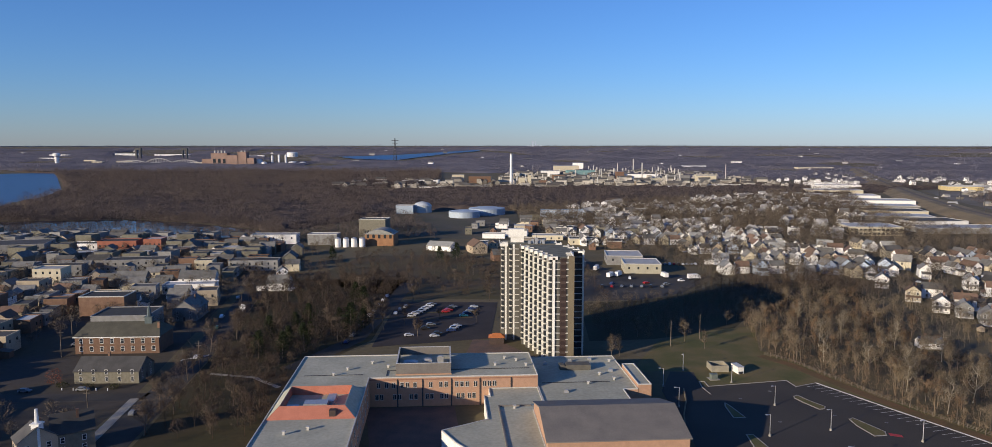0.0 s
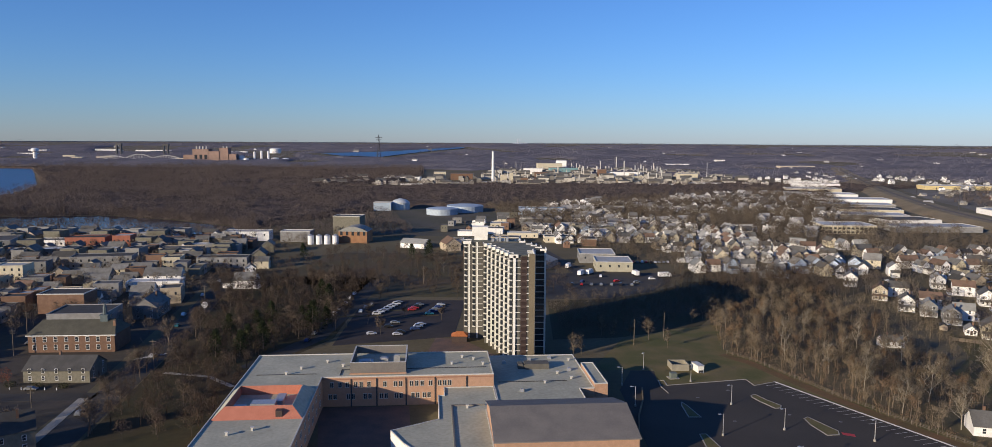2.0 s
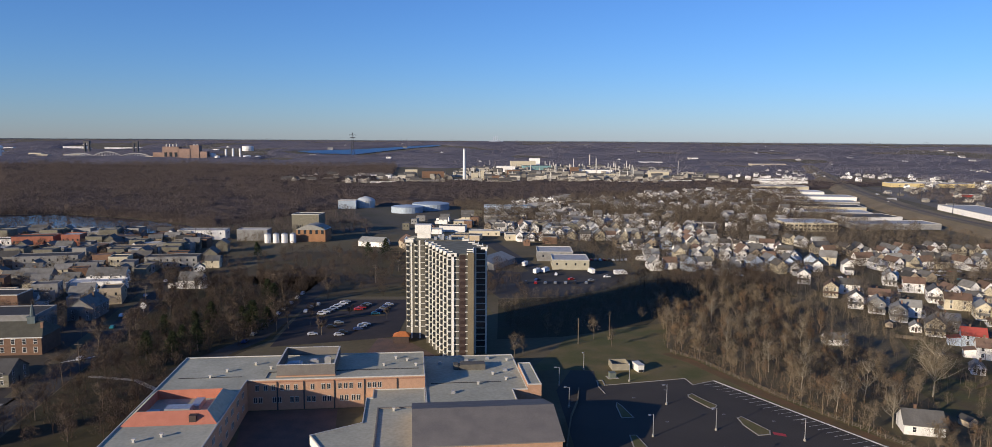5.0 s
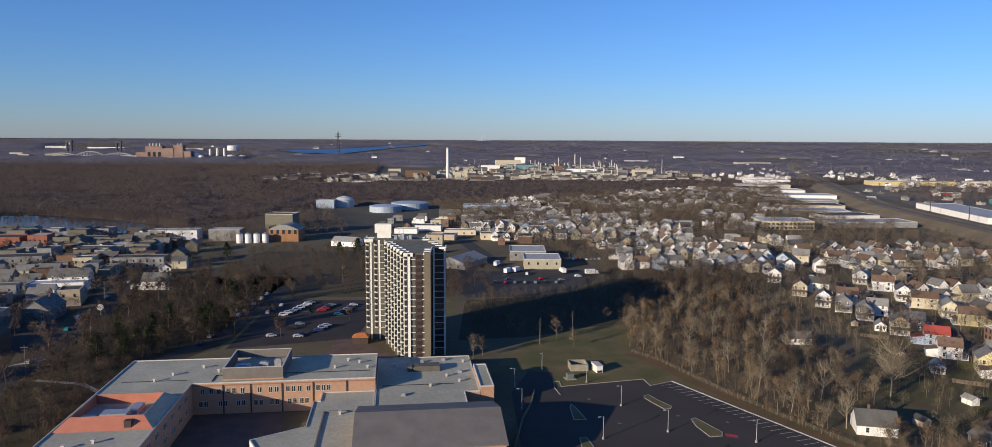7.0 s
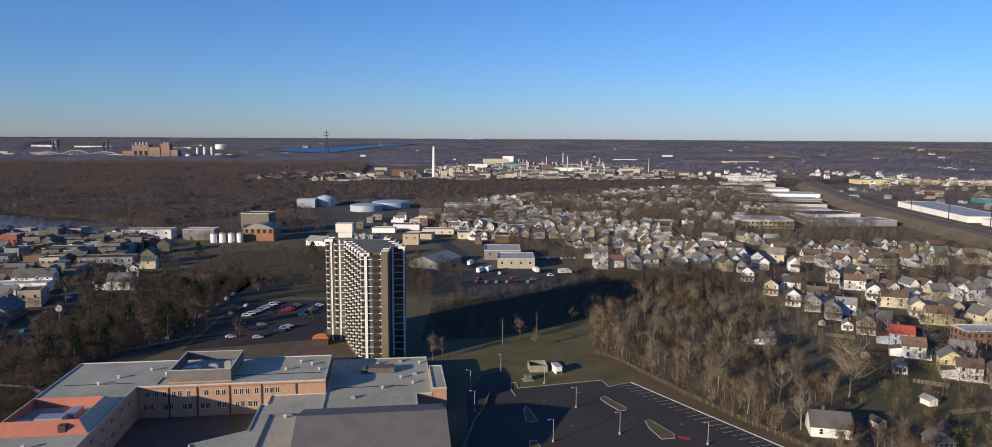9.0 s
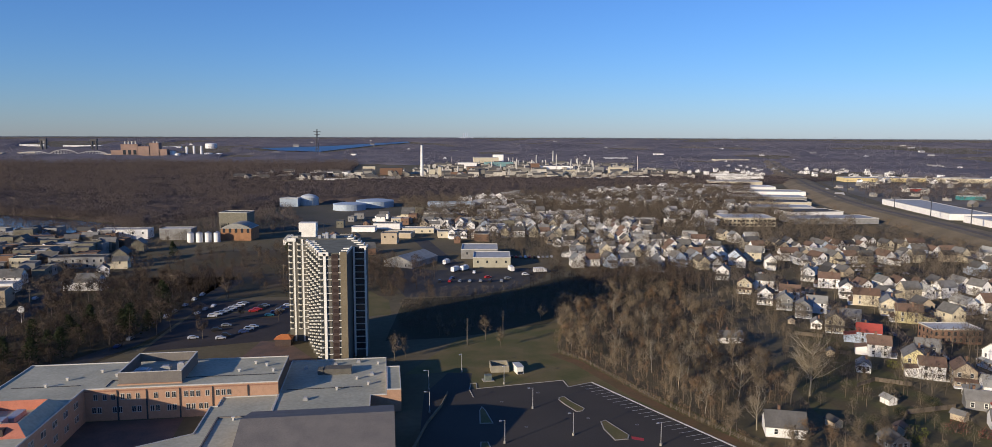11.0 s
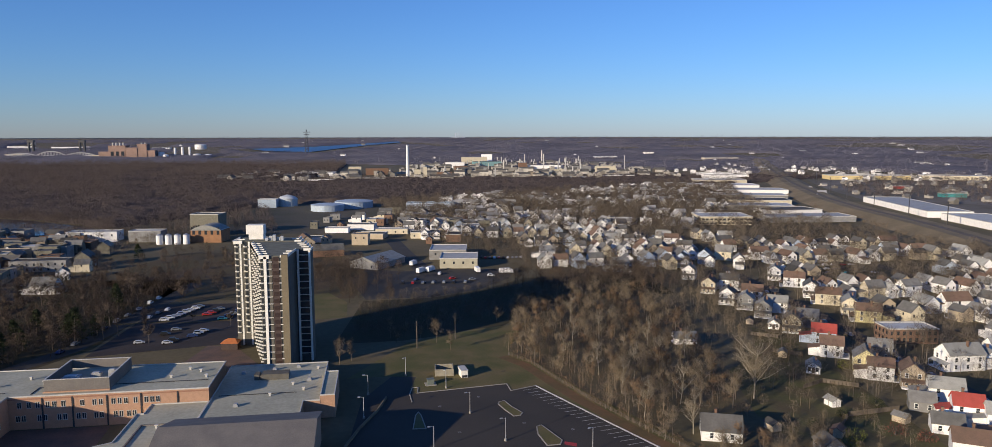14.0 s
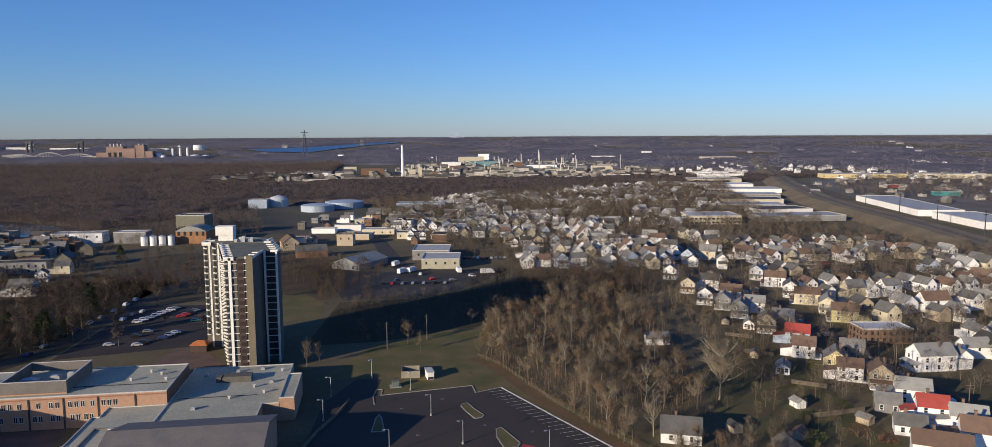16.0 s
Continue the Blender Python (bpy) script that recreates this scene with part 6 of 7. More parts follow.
for i, (x, y, w, d, h, wall, roof) in enumerate(((10, 720, 40, 16, 6, WHITEW, "tar"), (40, 690, 46, 14, 5, CREAMW, "silver"), (-10, 700, 34, 12, 5, WHITEW, "silver"), (60, 735, 26, 18, 8, WHITEW, "tar"), (24, 660, 40, 18, 5, TANW, "tar"), (70, 660, 40, 16, 6, CREAMW, "tar"), (95, 640, 20, 22, 7, BRICKW, "tar"), (20, 770, 34, 16, 5, CREAMW, "silver"), (110, 690, 26, 18, 8, WHITEW, "silver"), (60, 800, 60, 18, 7, GREYW, "silver"), (-20, 640, 20, 12, 5, WHITEW, "tar"))):
    flat_building(x, y, w * 0.62, d * 0.9, h * 0.85, rng.uniform(-12, 4), wall, ROOFS[roof], "low flat-roofed commercial building", "commercial_building", 1, 4 if i % 2 else 0)
flat_building(70, 905, 56, 20, 8, -3, WALLS["blue"], mat("light_blue_roof", (0.35, 0.55, 0.68), (0.30, 0.48, 0.6), 0.1, 0.6), "long shed with a light blue roof", "shed", 0, 0)


def storage_tank(x, y, r, h, dome, material, label):
    t = thing("storage_tank", label, "tank", x, y)
    bm = bmesh.new()
    tube(bm, (0, 0, 0), (0, 0, h), r, r, 32)
    part("shell", bm, material, t)
    bm = bmesh.new()
    tube(bm, (0, 0, h), (0, 0, h + dome * 0.6), r + 0.2, r * 0.7, 32)
    tube(bm, (0, 0, h + dome * 0.6), (0, 0, h + dome), r * 0.7, r * 0.1, 32)
    part("cover", bm, material, t)


TANKBLUE = mat("pale_blue_tank", (0.40, 0.47, 0.53), (0.34, 0.40, 0.46), 0.05, 0.5)
storage_tank(-50, 900, 19, 7, 1.6, TANKBLUE, "wide pale blue storage tank with a low roof")
storage_tank(-24, 938, 23, 7.5, 1.6, TANKBLUE, "wide pale blue storage tank with a low roof")
storage_tank(-108, 960, 12, 9, 5, mat("pale_tank", (0.52, 0.55, 0.55), (0.44, 0.47, 0.47), 0.05, 0.5), "white domed tank beside the bigger ones")
flat_building(-128, 945, 22, 16, 10, 0, TANKBLUE, ROOFS["silver"], "small blue-grey pump building", "pump_house", 0, 0)

# light industry, railway bank and shopping sheds to the east
flat_building(361, 742, 50, 38, 8.2, -4, CREAMW, ROOFS["silver"], "two-storey cream factory with brick panels", "factory", 2, 12, win=(2.6, 1.8))
LONGSHED = "long flat-roofed warehouse beside the railway"
for x, y, w, d, h, a, wall, top in (
    (455, 756, 88, 34, 5.4, 1, GREYW, "silver"), (468, 826, 62, 36, 5.0, 6, WHITEW, "tar"), (452, 880, 84, 40, 5.2, -12, GREYW, "silver"),
    (484, 945, 74, 44, 5.6, -12, CREAMW, "tar"), (505, 1020, 92, 40, 5.6, -12, GREYW, "silver"), (540, 1110, 104, 44, 6, -10, WHITEW, "silver"),
    (545, 1215, 96, 46, 6, -10, WHITEW, "white"), (575, 1330, 90, 44, 7, -10, CREAMW, "silver"), (632, 1450, 84, 30, 9, -8, WHITEW, "white"),
    (640, 1530, 70, 24, 9, -8, WHITEW, "white"),
):
    flat_building(x, y, w, d, h, a, wall, ROOFS[top], LONGSHED, "warehouse", 1, 0)
BANK = [(462, 330), (484, 450), (504, 550), (526, 650), (541, 740), (553, 830), (578, 945), (664, 1223), (800, 1600), (980, 2080), (1214, 2673), (1400, 3090)]
bm = bmesh.new()
ring = []
for i, p in enumerate(BANK):
    a, b = Vector(BANK[max(i - 1, 0)]), Vector(BANK[min(i + 1, len(BANK) - 1)])
    n = Vector((b.y - a.y, a.x - b.x)).normalized()
    ring.append([bm.verts.new((p[0] + n.x * o, p[1] + n.y * o, z)) for o, z in ((-34, 0), (-14, 5.5), (14, 5.5), (32, 0))])
for r0, r1 in zip(ring, ring[1:]):
    for k in range(3):
        bm.faces.new((r0[k], r0[k + 1], r1[k + 1], r1[k]))
DRYGRASS = mat("dry_bank_grass", (0.235, 0.18, 0.105), (0.165, 0.13, 0.075), 0.03, 0.95, fine=0.5, place="World")
one("railway_bank", bm, DRYGRASS, "long brown grassy railway embankment", "embankment", kind="structure")
strip("railway", [(p[0], p[1]) for p in BANK], 7, 5.65, mat("ballast", (0.15, 0.122, 0.092), (0.11, 0.09, 0.07), 0.2, 0.95, place="World"), "ballasted railway on the bank", "railway")
mast = thing("line_mast", "dark steel mast along the railway", "mast", group="masts along the railway")
bm = bmesh.new()
tube(bm, (0, 0, 0), (0, 0, 22), 0.5, 0.35, 6)
part("pole", bm, DARKMETAL, mast)
part("crossarm", boxes((-3, 3, -0.2, 0.2, 18, 18.4), (-2.2, 2.2, -0.2, 0.2, 20.6, 21)), DARKMETAL, mast)
for i, (x, y) in enumerate(((540, 600), (560, 690), (573, 770), (588, 860), (610, 960), (650, 1080), (525, 530), (700, 1220))):
    if i:
        copy_thing(mast, pose(x, y, 2.5, 0, 0, 20))
    else:
        mast.matrix_basis = pose(x, y, 2.5, 0, 0, 20)
for x, y, w, d in ((613, 704, 44, 92), (634, 858, 46, 187)):
    flat_building(x, y, w, d, 6.4, -7 if y < 800 else -10.8, WHITEW, ROOFS["silver"], "long white distribution shed with a pale roof", "distribution_shed", 1, 0)
flat_building(903, 1425, 152, 40, 7.5, -7, mat("ochre_wall", (0.62, 0.50, 0.24), (0.55, 0.44, 0.22), 0.05, 0.8), ROOFS["silver"], "long ochre shopping centre", "shopping_centre", 0, 0)
flat_building(1060, 1390, 120, 40, 8, -24, CREAMW, ROOFS["silver"], "long pale shopping centre wing", "shopping_centre", 0, 0)
flat_building(792, 1015, 32, 15, 5, -12, mat("teal_roof", (0.05, 0.30, 0.30), (0.05, 0.25, 0.25), 0.1, 0.6), mat("teal_top", (0.06, 0.36, 0.36), (0.05, 0.3, 0.3), 0.1, 0.6), "low shop with a teal roof", "shop", 0, 0)
flat_building(812, 1175, 34, 12, 4, -8, mat("red_shopfront", (0.42, 0.06, 0.05), (0.35, 0.05, 0.045), 0.2, 0.7), ROOFS["silver"], "low shop row with red signs", "shop", 0, 0)

# chemical works with its chimney
stack = thing("chimney_stack", "tall white chimney stack of the works", "chimney", 8, 1600)
bm = bmesh.new()
tube(bm, (0, 0, 0), (0, 0, 64), 3.4, 2.4, 16)
part("shaft", bm, WHITE, stack)
bm = bmesh.new()
tube(bm, (0, 0, 64), (0, 0, 66), 2.7, 2.7, 16)
part("rim", bm, STEEL, stack)
WORKS = [(-112, 1690, 34, 22, 21, CREAMW), (-62, 1680, 62, 20, 17, BRICKW), (30, 1560, 16, 12, 20, CREAMW), (46, 1560, 9, 9, 26, CREAMW), (-190, 1640, 100, 20, 9, WHITEW), (-190, 1700, 90, 16, 8, GREYW), (-300, 1640, 90, 18, 7, CREAMW), (-255, 1580, 70, 16, 6, TANW), (-140, 1460, 80, 12, 5, WHITEW), (-60, 1500, 50, 12, 6, GREYW), (10, 1520, 60, 12, 6, CREAMW), (112, 1990, 62, 26, 18, WHITEW), (200, 2080, 96, 30, 16, mat("teal_grey_roof", (0.20, 0.34, 0.34), (0.17, 0.3, 0.3), 0.1, 0.7)), (170, 2200, 90, 30, 26, CREAMW), (210, 2260, 40, 30, 34, WHITEW), (125, 1840, 40, 20, 13, BRICKW), (170, 1830, 50, 18, 10, GREYW), (275, 1850, 24, 16, 22, BRICKW), (330, 1860, 100, 24, 14, WHITEW), (360, 1760, 150, 18, 8, CREAMW), (455, 1730, 56, 22, 17, CREAMW), (410, 1800, 60, 20, 14, GREYW), (430, 1520, 100, 16, 7, WHITEW), (340, 1480, 60, 14, 6, WHITEW), (520, 2200, 90, 24, 8, GREYW), (640, 2600, 100, 26, 12, WHITEW), (860, 2850, 46, 24, 22, WHITEW), (950, 2750, 190, 36, 11, WHITEW), (1010, 2500, 150, 30, 10, CREAMW), (260, 1620, 80, 18, 8, TANW), (80, 1640, 50, 16, 9, BRICKW)]
for x, y, w, d, h, wall in WORKS:
    flat_building(x, y, w * 0.8, d, h * 0.85, rng.uniform(-6, 6), wall, ROOFS["silver"] if rng.random() < 0.55 else ROOFS["tar"], "plain block of the chemical works in the distance", "works_block", 0, 0, rim=False)
CLUTTER = island_mat("works_clutter", (0.10, 0.09, 0.075), (0.62, 0.58, 0.50), 0.8)
hamlet("works_sheds", [p for p in scatter([(-340, 1440), (560, 1480), (620, 1900), (420, 2250), (60, 2250), (-60, 1720), (-340, 1700)], 48, rng)], CLUTTER, ROOFS["tar"], "small sheds, tanks and roofs of the works", 35, (9, 20, 7))
hamlet("east_buildings", scatter([(560, 980), (700, 900), (1500, 1000), (1700, 1400), (900, 1440), (720, 1300)], 60, rng), CLUTTER, FARROOF, "low shops and houses beyond the railway", 36, (7, 10, 3.6))
bm = bmesh.new()
for k in range(60):
    x, y = rng.uniform(20, 520), rng.uniform(1560, 2250)
    tube(bm, (x, y, 0), (x, y, rng.uniform(12, 34) * (1.3 if rng.random() < 0.15 else 0.8)), rng.uniform(0.6, 2.4), rng.uniform(0.5, 2), 7)
one("process_columns", bm, PARAPET, "cluster of pale process columns and pipes at the works", "process plant", kind="stuff")

# power station, bridge, water tower and masts across the river
STATION = mat("sooty_brick", (0.30, 0.20, 0.16), (0.24, 0.165, 0.13), 0.05, 0.9)
ps = thing("power_station", "brown power station with stepped blocks across the river", "power station", -1020, 2745, lift(-1020, 2745) - 2)
for x, w, d, h in ((-38, 58, 34, 41), (10, 40, 34, 34), (46, 32, 30, 46), (-84, 36, 30, 20), (76, 26, 26, 24)):
    part("block", boxes((x - w / 2, x + w / 2, -d / 2, d / 2, 0, h), (x - w / 2 - 1, x + w / 2 + 1, -d / 2 - 1, d / 2 + 1, h, h + 1.5)), STATION, ps)
for x in (-58, -46, -34, -22, 40, 52):
    bm = bmesh.new()
    tube(bm, (x, 0, 40), (x, 0, 52), 3.0, 2.6, 10)
    part("stack", bm, PARAPET, ps)
for k in range(3):
    part("window_bay", boxes((-60 + 18 * k, -50 + 18 * k, -17.6, -17.0, 6, 22)), GLASS, ps)
for x, y, r, h in ((-920, 2760, 11, 16), (-882, 2790, 4, 30), (-858, 2795, 4, 33), (-834, 2800, 4, 33), (-890, 2720, 9, 10), (-963, 3330, 24, 20), (-806, 2790, 14, 9), (-770, 2800, 12, 7)):
    bm = bmesh.new()
    tube(bm, (0, 0, -3), (0, 0, h), r, r, 16)
    tube(bm, (0, 0, h), (0, 0, h + 2), r, r * 0.3, 16)
    one("storage_drum", bm, WHITE, "white tank or drum across the river", "tank", x, y, lift(x, y))
wt = thing("water_tower", "white bulb water tower on the far shore", "water tower", -1580, 2600, lift(-1580, 2600) - 2)
bm = bmesh.new()
tube(bm, (0, 0, 0), (0, 0, 28), 6.5, 6.5, 12)
part("stem", bm, WHITE, wt)
bm = bmesh.new()
tube(bm, (0, 0, 28), (0, 0, 32), 6.5, 12, 16)
tube(bm, (0, 0, 32), (0, 0, 39), 12, 12, 16)
tube(bm, (0, 0, 39), (0, 0, 42), 12, 5, 16)
part("bowl", bm, WHITE, wt)
br = thing("bridge", "long pale arched river bridge with two dark lift towers", "bridge", -1275, 2716, 8, 14)
part("deck", boxes((-135, 135, -7, 7, 6, 9)), CREAM, br)
for side in (-7, 7):
    bm = bmesh.new()
    for a0 in range(3):
        x0 = -135 + 90 * a0
        rise_at = lambda f: 9 + (26 if a0 == 1 else 16) * 4 * f * (1 - f) * 0.55
        for k in range(10):
            f0, f1 = k / 10, (k + 1) / 10
            tube(bm, (x0 + 90 * f0, side, rise_at(f0)), (x0 + 90 * f1, side, rise_at(f1)), 1.3, 1.3, 5)
            tube(bm, (x0 + 90 * f1, side, 9), (x0 + 90 * f1, side, rise_at(f1) + 0.1), 0.7, 0.7, 4)
    part("arch_truss", bm, PARAPET, br)
for x in range(-135, 136, 45):
    part("pier", boxes((x - 4, x + 4, -6, 6, -8, 6)), CREAM, br)
for x, y in ((-1478, 2978), (-1310, 3020)):
    lt = thing("lift_tower", "dark steel lift-bridge tower on the far shore", "tower", x, y, lift(x, y) - 2)
    for sx in (-8, 8):
        part("leg", boxes((sx - 2.5, sx + 2.5, -5, 5, 0, 46)), DARKMETAL, lt)
    part("head_beam", boxes((-12, 12, -6, 6, 40, 48)), DARKMETAL, lt)
FARSHED = "long pale shed on the far shore of the river"
for x, y, w, h in ((-1690, 3300, 150, 12), (-1500, 3330, 240, 9), (-1250, 3300, 180, 9), (-1130, 3340, 120, 8), (-1900, 3150, 120, 10), (-1420, 2760, 90, 9), (-1500, 2720, 60, 8), (-1560, 2780, 70, 10), (-1130, 2745, 60, 8), (-1790, 2900, 110, 9)):
    sh = flat_building(x, y, w * 0.62, 24, h * 0.8, 6, WALLS["white"] if w > 100 else WALLS["cream"], ROOFS["silver"], FARSHED, "far_shed", 0, 0, rim=False)
    sh.location.z = lift(x, y) - 1
bm = bmesh.new()
reach = [(-640, 3150), (-460, 3080), (-380, 3400), (-290, 3720), (-150, 4060), (-170, 4180), (-330, 3900), (-520, 3560), (-760, 3330)]
bm.faces.new([bm.verts.new((x, y, lift(x, y) + 2.5)) for x, y in reach])
bmesh.ops.triangulate(bm, faces=bm.faces)
one("far_river", bm, WATER, "far blue reach of the river", "river", kind="structure")
py = thing("pylon", "tall dark lattice pylon far off", "pylon", -455, 3010, 12)
bm = bmesh.new()
for sx, sy in ((-1, -1), (1, -1), (1, 1), (-1, 1)):
    tube(bm, (6 * sx, 6 * sy, 0), (1 * sx, 1 * sy, 95), 0.9, 0.6, 4)
for k in range(6):
    z, r0 = 12 + 14 * k, 6 - 0.8 * k
    tube(bm, (-r0, -r0, z), (r0, -r0, z + 12), 0.5, 0.5, 4)
    tube(bm, (r0, -r0, z), (-r0, -r0, z + 12), 0.5, 0.5, 4)
part("lattice", bm, DARKMETAL, py)
part("crossarm", boxes((-14, 14, -0.8, 0.8, 84, 86), (-11, 11, -0.8, 0.8, 74, 76)), DARKMETAL, py)
# city skyline at the edge of sight: faint tower row, haze in its colour
bm = bmesh.new()
for k in range(14):
    x = 120 + 6.5 * k + rng.uniform(-2, 2)
    box(bm, x, x + rng.uniform(3, 6), 4820, 4826, 55, 66 + (28 if k == 6 else 20 if k in (4, 8) else 0) + rng.uniform(4, 14))
one("skyline", bm, mat("haze_blue_grey", (0.42, 0.47, 0.56), (0.38, 0.43, 0.52), 0.01, 0.9), "faint city skyline on the horizon, blue-grey with haze in its colour", "skyline", kind="stuff")


# ---- cars ----
def car(paint, label, tall=False):
    ob = thing("car", label, "car", group="parked cars")
    bm = bmesh.new()
    h = 1.75 if tall else 1.45
    side = [(-2.2, 0.35), (2.2, 0.35), (2.25, 0.8), (1.2, 0.95), (0.55, h), (-1.4, h), (-2.1, 0.98), (-2.28, 0.8)]
    a, b = [bm.verts.new((x, -0.88 + (0.14 if z > 1 else 0), z)) for x, z in side], [bm.verts.new((x, 0.88 - (0.14 if z > 1 else 0), z)) for x, z in side]
    bm.faces.new(a)
    bm.faces.new(b[::-1])
    for i in range(8):
        bm.faces.new((a[i], a[(i + 1) % 8], b[(i + 1) % 8], b[i]))
    part("body", bm, paint, ob)
    bm = bmesh.new()
    box(bm, -1.5, 0.72, -0.86, 0.86, 1.0, h - 0.12)
    part("glazing", bm, GLASS, ob)
    wheel = shared(boxes((-0.33, 0.33, -0.1, 0.1, -0.2, 0.2), (-0.2, 0.2, -0.1, 0.1, -0.33, 0.33)), TYRE, "wheel")
    for x in (-1.4, 1.4):
        for y in (-0.82, 0.82):
            put("wheel", wheel, ob, x, y, 0.34)
    return ob


PAINTS = [("white", (0.75, 0.75, 0.74)), ("silver", (0.50, 0.51, 0.53)), ("red", (0.42, 0.03, 0.03)), ("dark blue", (0.03, 0.05, 0.14)), ("black", (0.02, 0.02, 0.022)), ("grey", (0.20, 0.21, 0.22)), ("teal", (0.03, 0.20, 0.24))]
CARS = [car(mat(n.replace(" ", "_") + "_car_paint", c, tuple(0.9 * v for v in c), 0.5, 0.3, spec=0.5), f"{n} parked car on asphalt", i in (0, 4)) for i, (n, c) in enumerate(PAINTS)]
parked = set()


def park(x, y, turn, k=None, z=0.06):
    k = rng.choice((0, 0, 1, 1, 1, 3, 4, 4, 5, 5, 5, 2, 6)) if k is None else k
    m = pose(x, y, z, 0, 0, turn)
    if k in parked:
        copy_thing(CARS[k], m)
    else:
        parked.add(k)
        CARS[k].matrix_basis = m


for x, y, a, k in ((-46, 376, 14, 0), (-44.6, 380, 14, 0), (-43.2, 384, 14, 1), (-42, 388, 14, 0), (-41, 392, 14, 0), (-40, 396, 14, 1), (-39, 400, 14, 0), (-38, 404, 14, 5),
                   (-29, 386, 14, 2), (-28, 390, 14, 2), (-27, 394, 14, 4), (-26, 398, 14, 5), (-19, 377, 14, 6), (-17.6, 383, 14, 3), (-16.4, 388, 14, 5), (-15.4, 393, 14, 3), (-14.6, 398, 14, 1),
                   (-22, 351, 14, 0), (-20.8, 355, 14, 1), (-23, 346, 14, 3), (-42, 337, 20, 1), (-30, 336, 16, 1), (-29, 340, 16, 4), (-55, 382, 90, 1), (-54, 391, 90, 5), (-52, 398, 90, 1), (-36, 350, 14, 4), (-34, 358, 14, 5)):
    park(x, y, a, k)
for k in range(9):
    park(-68.5 + 0.25 * k, 326 + 12.5 * k + rng.uniform(-2, 2), 88, z=0.05)
for x, y, a in ((-187, 318, 20), (-185.5, 324, 15), (-150, 258, 2), (-170, 256, 2), (-126, 300, 97), (-137, 350, 100), (-152, 420, 100), (-143, 372, 100), (-158, 462, 100), (-120, 235, 97), (92, 470, 30), (104, 466, 20), (70, 468, 60), (116, 478, 10), (84, 486, 80)):
    park(x, y, a, z=0.05)
for k in range(14):
    park(264.6 + (0.3 * max(0, k - 5)), 205 + 21 * k + rng.uniform(-4, 4), 88, z=0.05)
for k in range(18):
    park(330 + 6 * (k % 6), 470 + 14 * (k // 6), rng.uniform(0, 20), z=0.02)


def lorry(paint, label):
    ob = thing("lorry", label, "lorry", group="lorries in the works yard")
    part("cargo_box", boxes((-4.2, 2.6, -1.2, 1.2, 0.9, 3.6)), WHITE, ob)
    bm = bmesh.new()
    prism(bm, [(2.8, -1.1), (4.6, -1.1), (4.6, 1.1), (2.8, 1.1)], 0.6, 1.7)
    prism(bm, [(2.8, -1.05), (4.2, -1.05), (4.2, 1.05), (2.8, 1.05)], 1.7, 2.7)
    part("cab", bm, paint, ob)
    part("windscreen", boxes((4.2, 4.26, -0.95, 0.95, 1.75, 2.55)), GLASS, ob)
    part("chassis", boxes((-4.2, 4.4, -0.5, 0.5, 0.5, 0.9)), DARKMETAL, ob)
    wheel = shared(boxes((-0.45, 0.45, -0.14, 0.14, -0.27, 0.27), (-0.27, 0.27, -0.14, 0.14, -0.45, 0.45)), TYRE, "wheel")
    for x in (-3, -1.8, 3.6):
        for y in (-1.0, 1.0):
            put("wheel", wheel, ob, x, y, 0.47)
    return ob


van = lorry(CARS[0].children[0].data.materials[0], "white box lorry parked in the works yard")
for i, (x, y, a) in enumerate(((72, 492, 62), (78, 496, 62), (108, 492, 100), (66, 520, 70), (126, 486, 10))):
    m = pose(x, y, 0.05, 0, 0, a)
    if i:
        copy_thing(van, m)
    else:
        van.matrix_basis = m
for k in range(7):
    park(62 + 6.2 * (k % 8) + rng.uniform(-0.5, 0.5), 458 + 9 * (k // 8), 80 + rng.uniform(-6, 6), z=0.05)
for k in range(14):
    park(100 + 3.2 * k, 545 + rng.uniform(-1, 1), 88, z=0.05)

# ---- utility poles ----
pole = thing("utility_pole", "wooden utility pole with crossarms", "utility pole", group="utility poles")
bm = bmesh.new()
tube(bm, (0, 0, 0), (0, 0, 11.5), 0.2, 0.13, 6)
part("shaft", bm, BARK, pole)
part("crossarm", boxes((-1.3, 1.3, -0.08, 0.08, 10.5, 10.68)), BARK, pole)
part("crossarm", boxes((-1.0, 1.0, -0.08, 0.08, 9.5, 9.66)), BARK, pole)
for i, (x, y, a) in enumerate(((-108, 219, 5), (-131, 228, 8), (-118.5, 285, 8), (-124, 345, 8), (-141, 395, 8), (-196, 330, 8), (-183, 300, 8), (76, 322, 40), (92, 335, 40), (261.5, 232, 0), (261.5, 270, 0), (273, 300, 0), (274, 340, 0), (276, 400, 0), (277, 440, 0), (-30, 460, 0), (-84, 430, 0), (64, 700, 0), (-15, 720, 0))):
    if i:
        copy_thing(pole, pose(x, y, 0, 0, 0, a))
    else:
        pole.matrix_basis = pose(x, y, 0, 0, 0, a)

# brick block on the residential street
rows_of([(-30, 610), (30, 600), (130, 620), (130, 830), (40, 860), (-40, 800)], 24, (24, 26), -4, TOWNMIX, 0.25, 4, [[(-30, 640), (130, 640), (130, 700), (-30, 700)], [(50, 560), (66, 560), (48, 650), (30, 650)]], faces=(0, 90))
blk = flat_building(285, 319, 21, 12, 6.2, -4, WALLS["brick"], ROOFS["silver"], "two-storey brown brick block with white trim and flat roof", "brick_block", 2, 8, win=(1.1, 1.6))


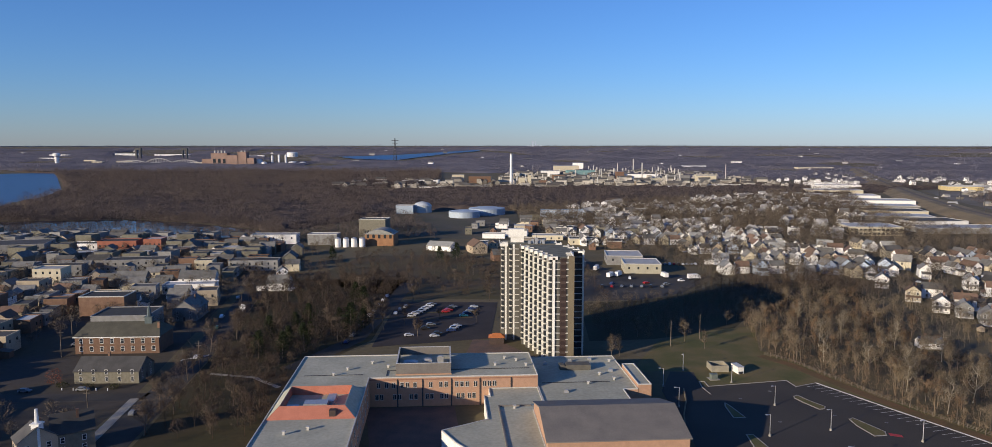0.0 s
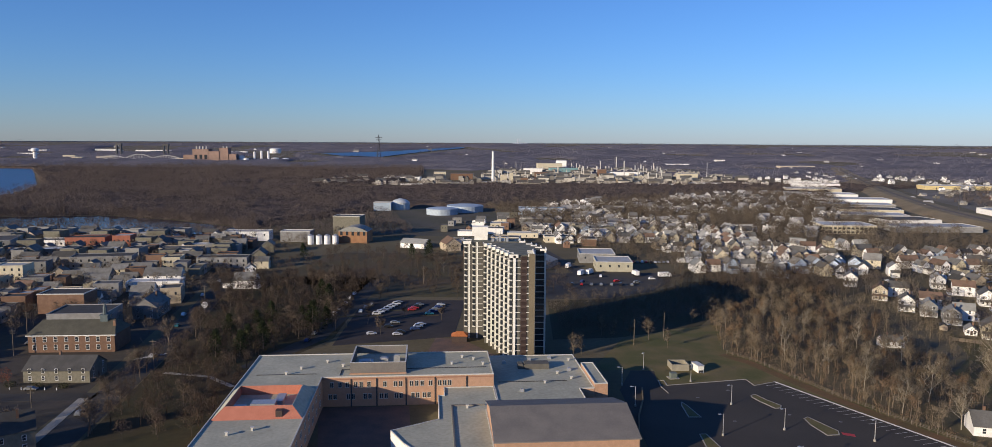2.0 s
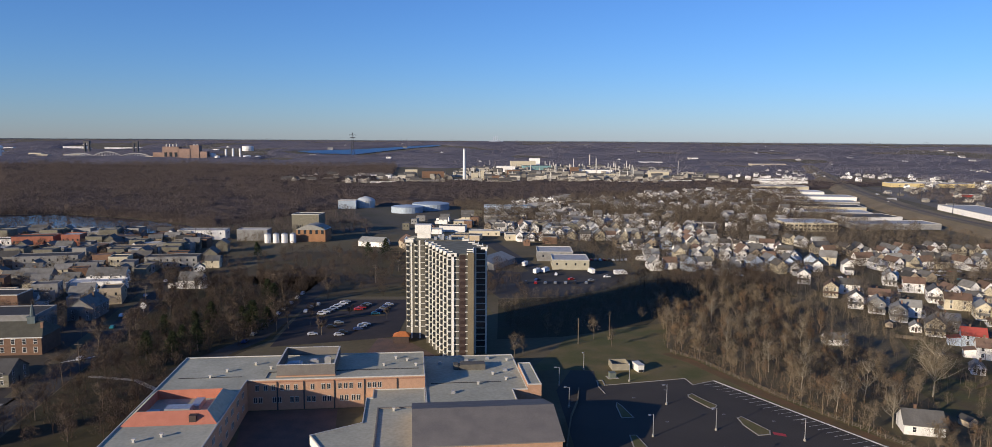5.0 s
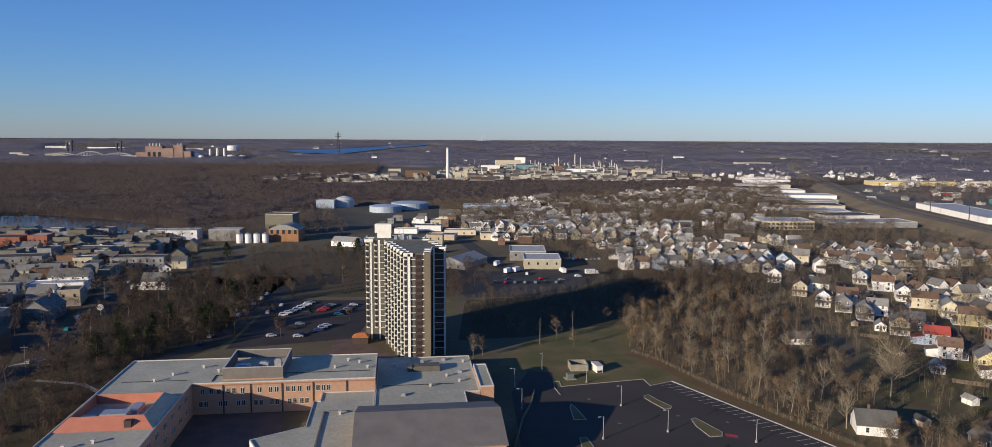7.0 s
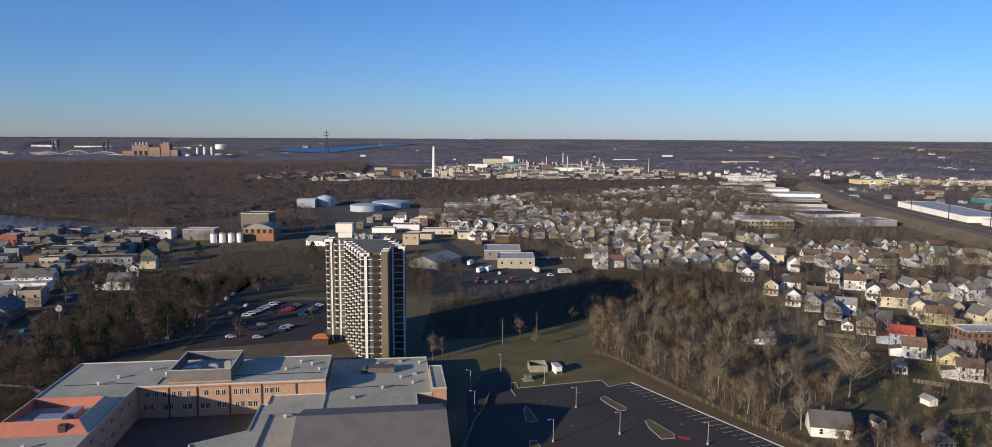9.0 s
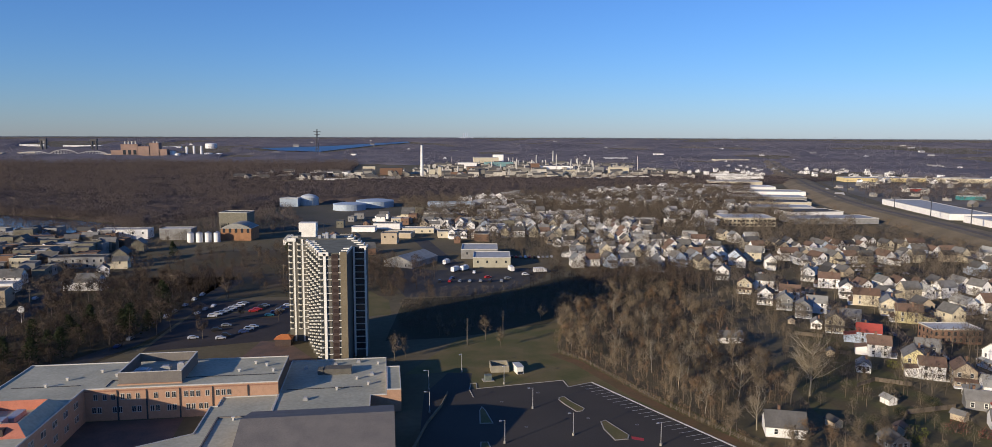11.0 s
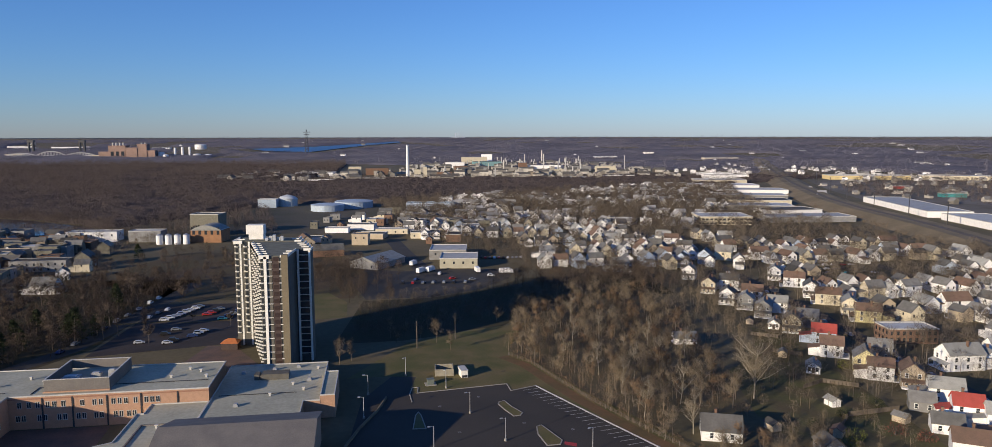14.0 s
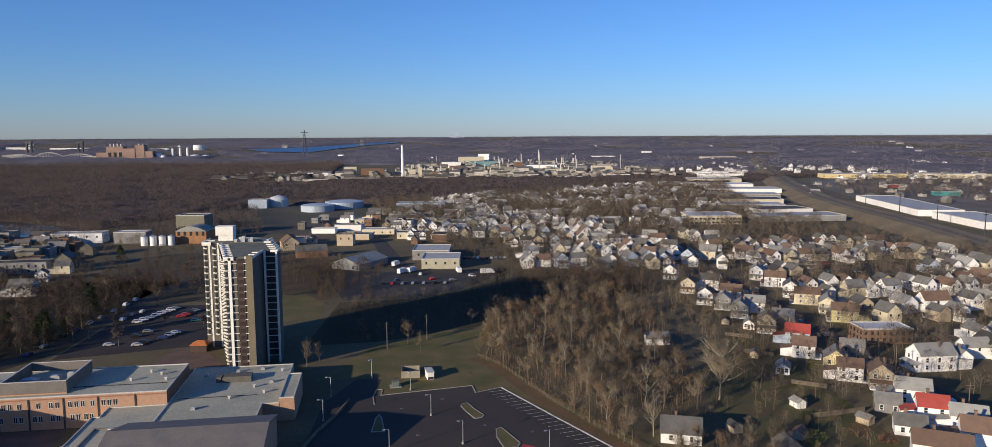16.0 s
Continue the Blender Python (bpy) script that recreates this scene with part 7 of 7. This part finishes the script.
# ---- trees between the houses, kept clear of walls and roads ----
CELLS = {}
for x, y in HOMES:
    CELLS.setdefault((int(x // 12), int(y // 12)), []).append((x, y))


def free(x, y, gap=5.2):
    cx, cy = int(x // 12), int(y // 12)
    return all(math.hypot(x - hx, y - hy) > gap for i in (-1, 0, 1) for j in (-1, 0, 1) for hx, hy in CELLS.get((cx + i, cy + j), ()))


ROADWAY = [(261, 150), (261, 300), (264, 363), (266, 640), (280, 640), (277, 363), (274, 300), (274, 150)]
YARDS = [(188, 270), (300, 200), (470, 300), (480, 520), (440, 800), (560, 1250), (150, 1010), (0, 1000), (40, 700), (150, 480), (215, 420), (228, 340), (215, 290)]
woods("yard_trees", [p for p in scatter(YARDS, 8.2, rng, [ROADWAY]) if free(*p, 6.8)], 8.0, 170, 0.045, YARDTWIG, "bare yard trees between the houses", 16, spread=0.4)
TOWN = [(-470, 690), (-560, 560), (-300, 330), (-200, 200), (-125, 200), (-150, 420), (-140, 690)]
woods("town_trees", [p for p in scatter(TOWN, 9.5, rng, TCLEAR[len(TSPACE) + 2:len(TSPACE) + 3] + [[(-205, 225), (-112, 225), (-125, 332), (-205, 332)]]) if free(*p)], 8, 200, 0.05, YARDTWIG, "bare street trees in the old town", 17)
woods("yard_groves", [p for p in scatter(YARDS, 17, rng, [ROADWAY]) if free(*p, 7.4)], 12.5, 420, 0.05, YARDTWIG, "taller bare shade trees among the houses", 23, spread=0.38)
woods("house_groves", [p for p in scatter(FARTOWN, 9.5, rng) if noise.noise(Vector((p[0] * 0.012, p[1] * 0.012, 5))) < -0.02], 11, 150, 0.085, YARDTWIG, "dark bare groves between the far house rows", 44, spread=0.42, low=0.12)
woods("bank_scrub", [(x + u, y + v) for (x, y), (x2, y2) in zip(BANK[:8], BANK[1:9]) for k in range(24) for u, v in [((x2 - x) * k / 24 + rng.uniform(-42, -14), (y2 - y) * k / 24 + rng.uniform(-6, 6))]], 3.2, 110, 0.06, RUSTTWIG, "dry scrub along the foot of the railway bank", 45, low=0.02, spread=0.6)
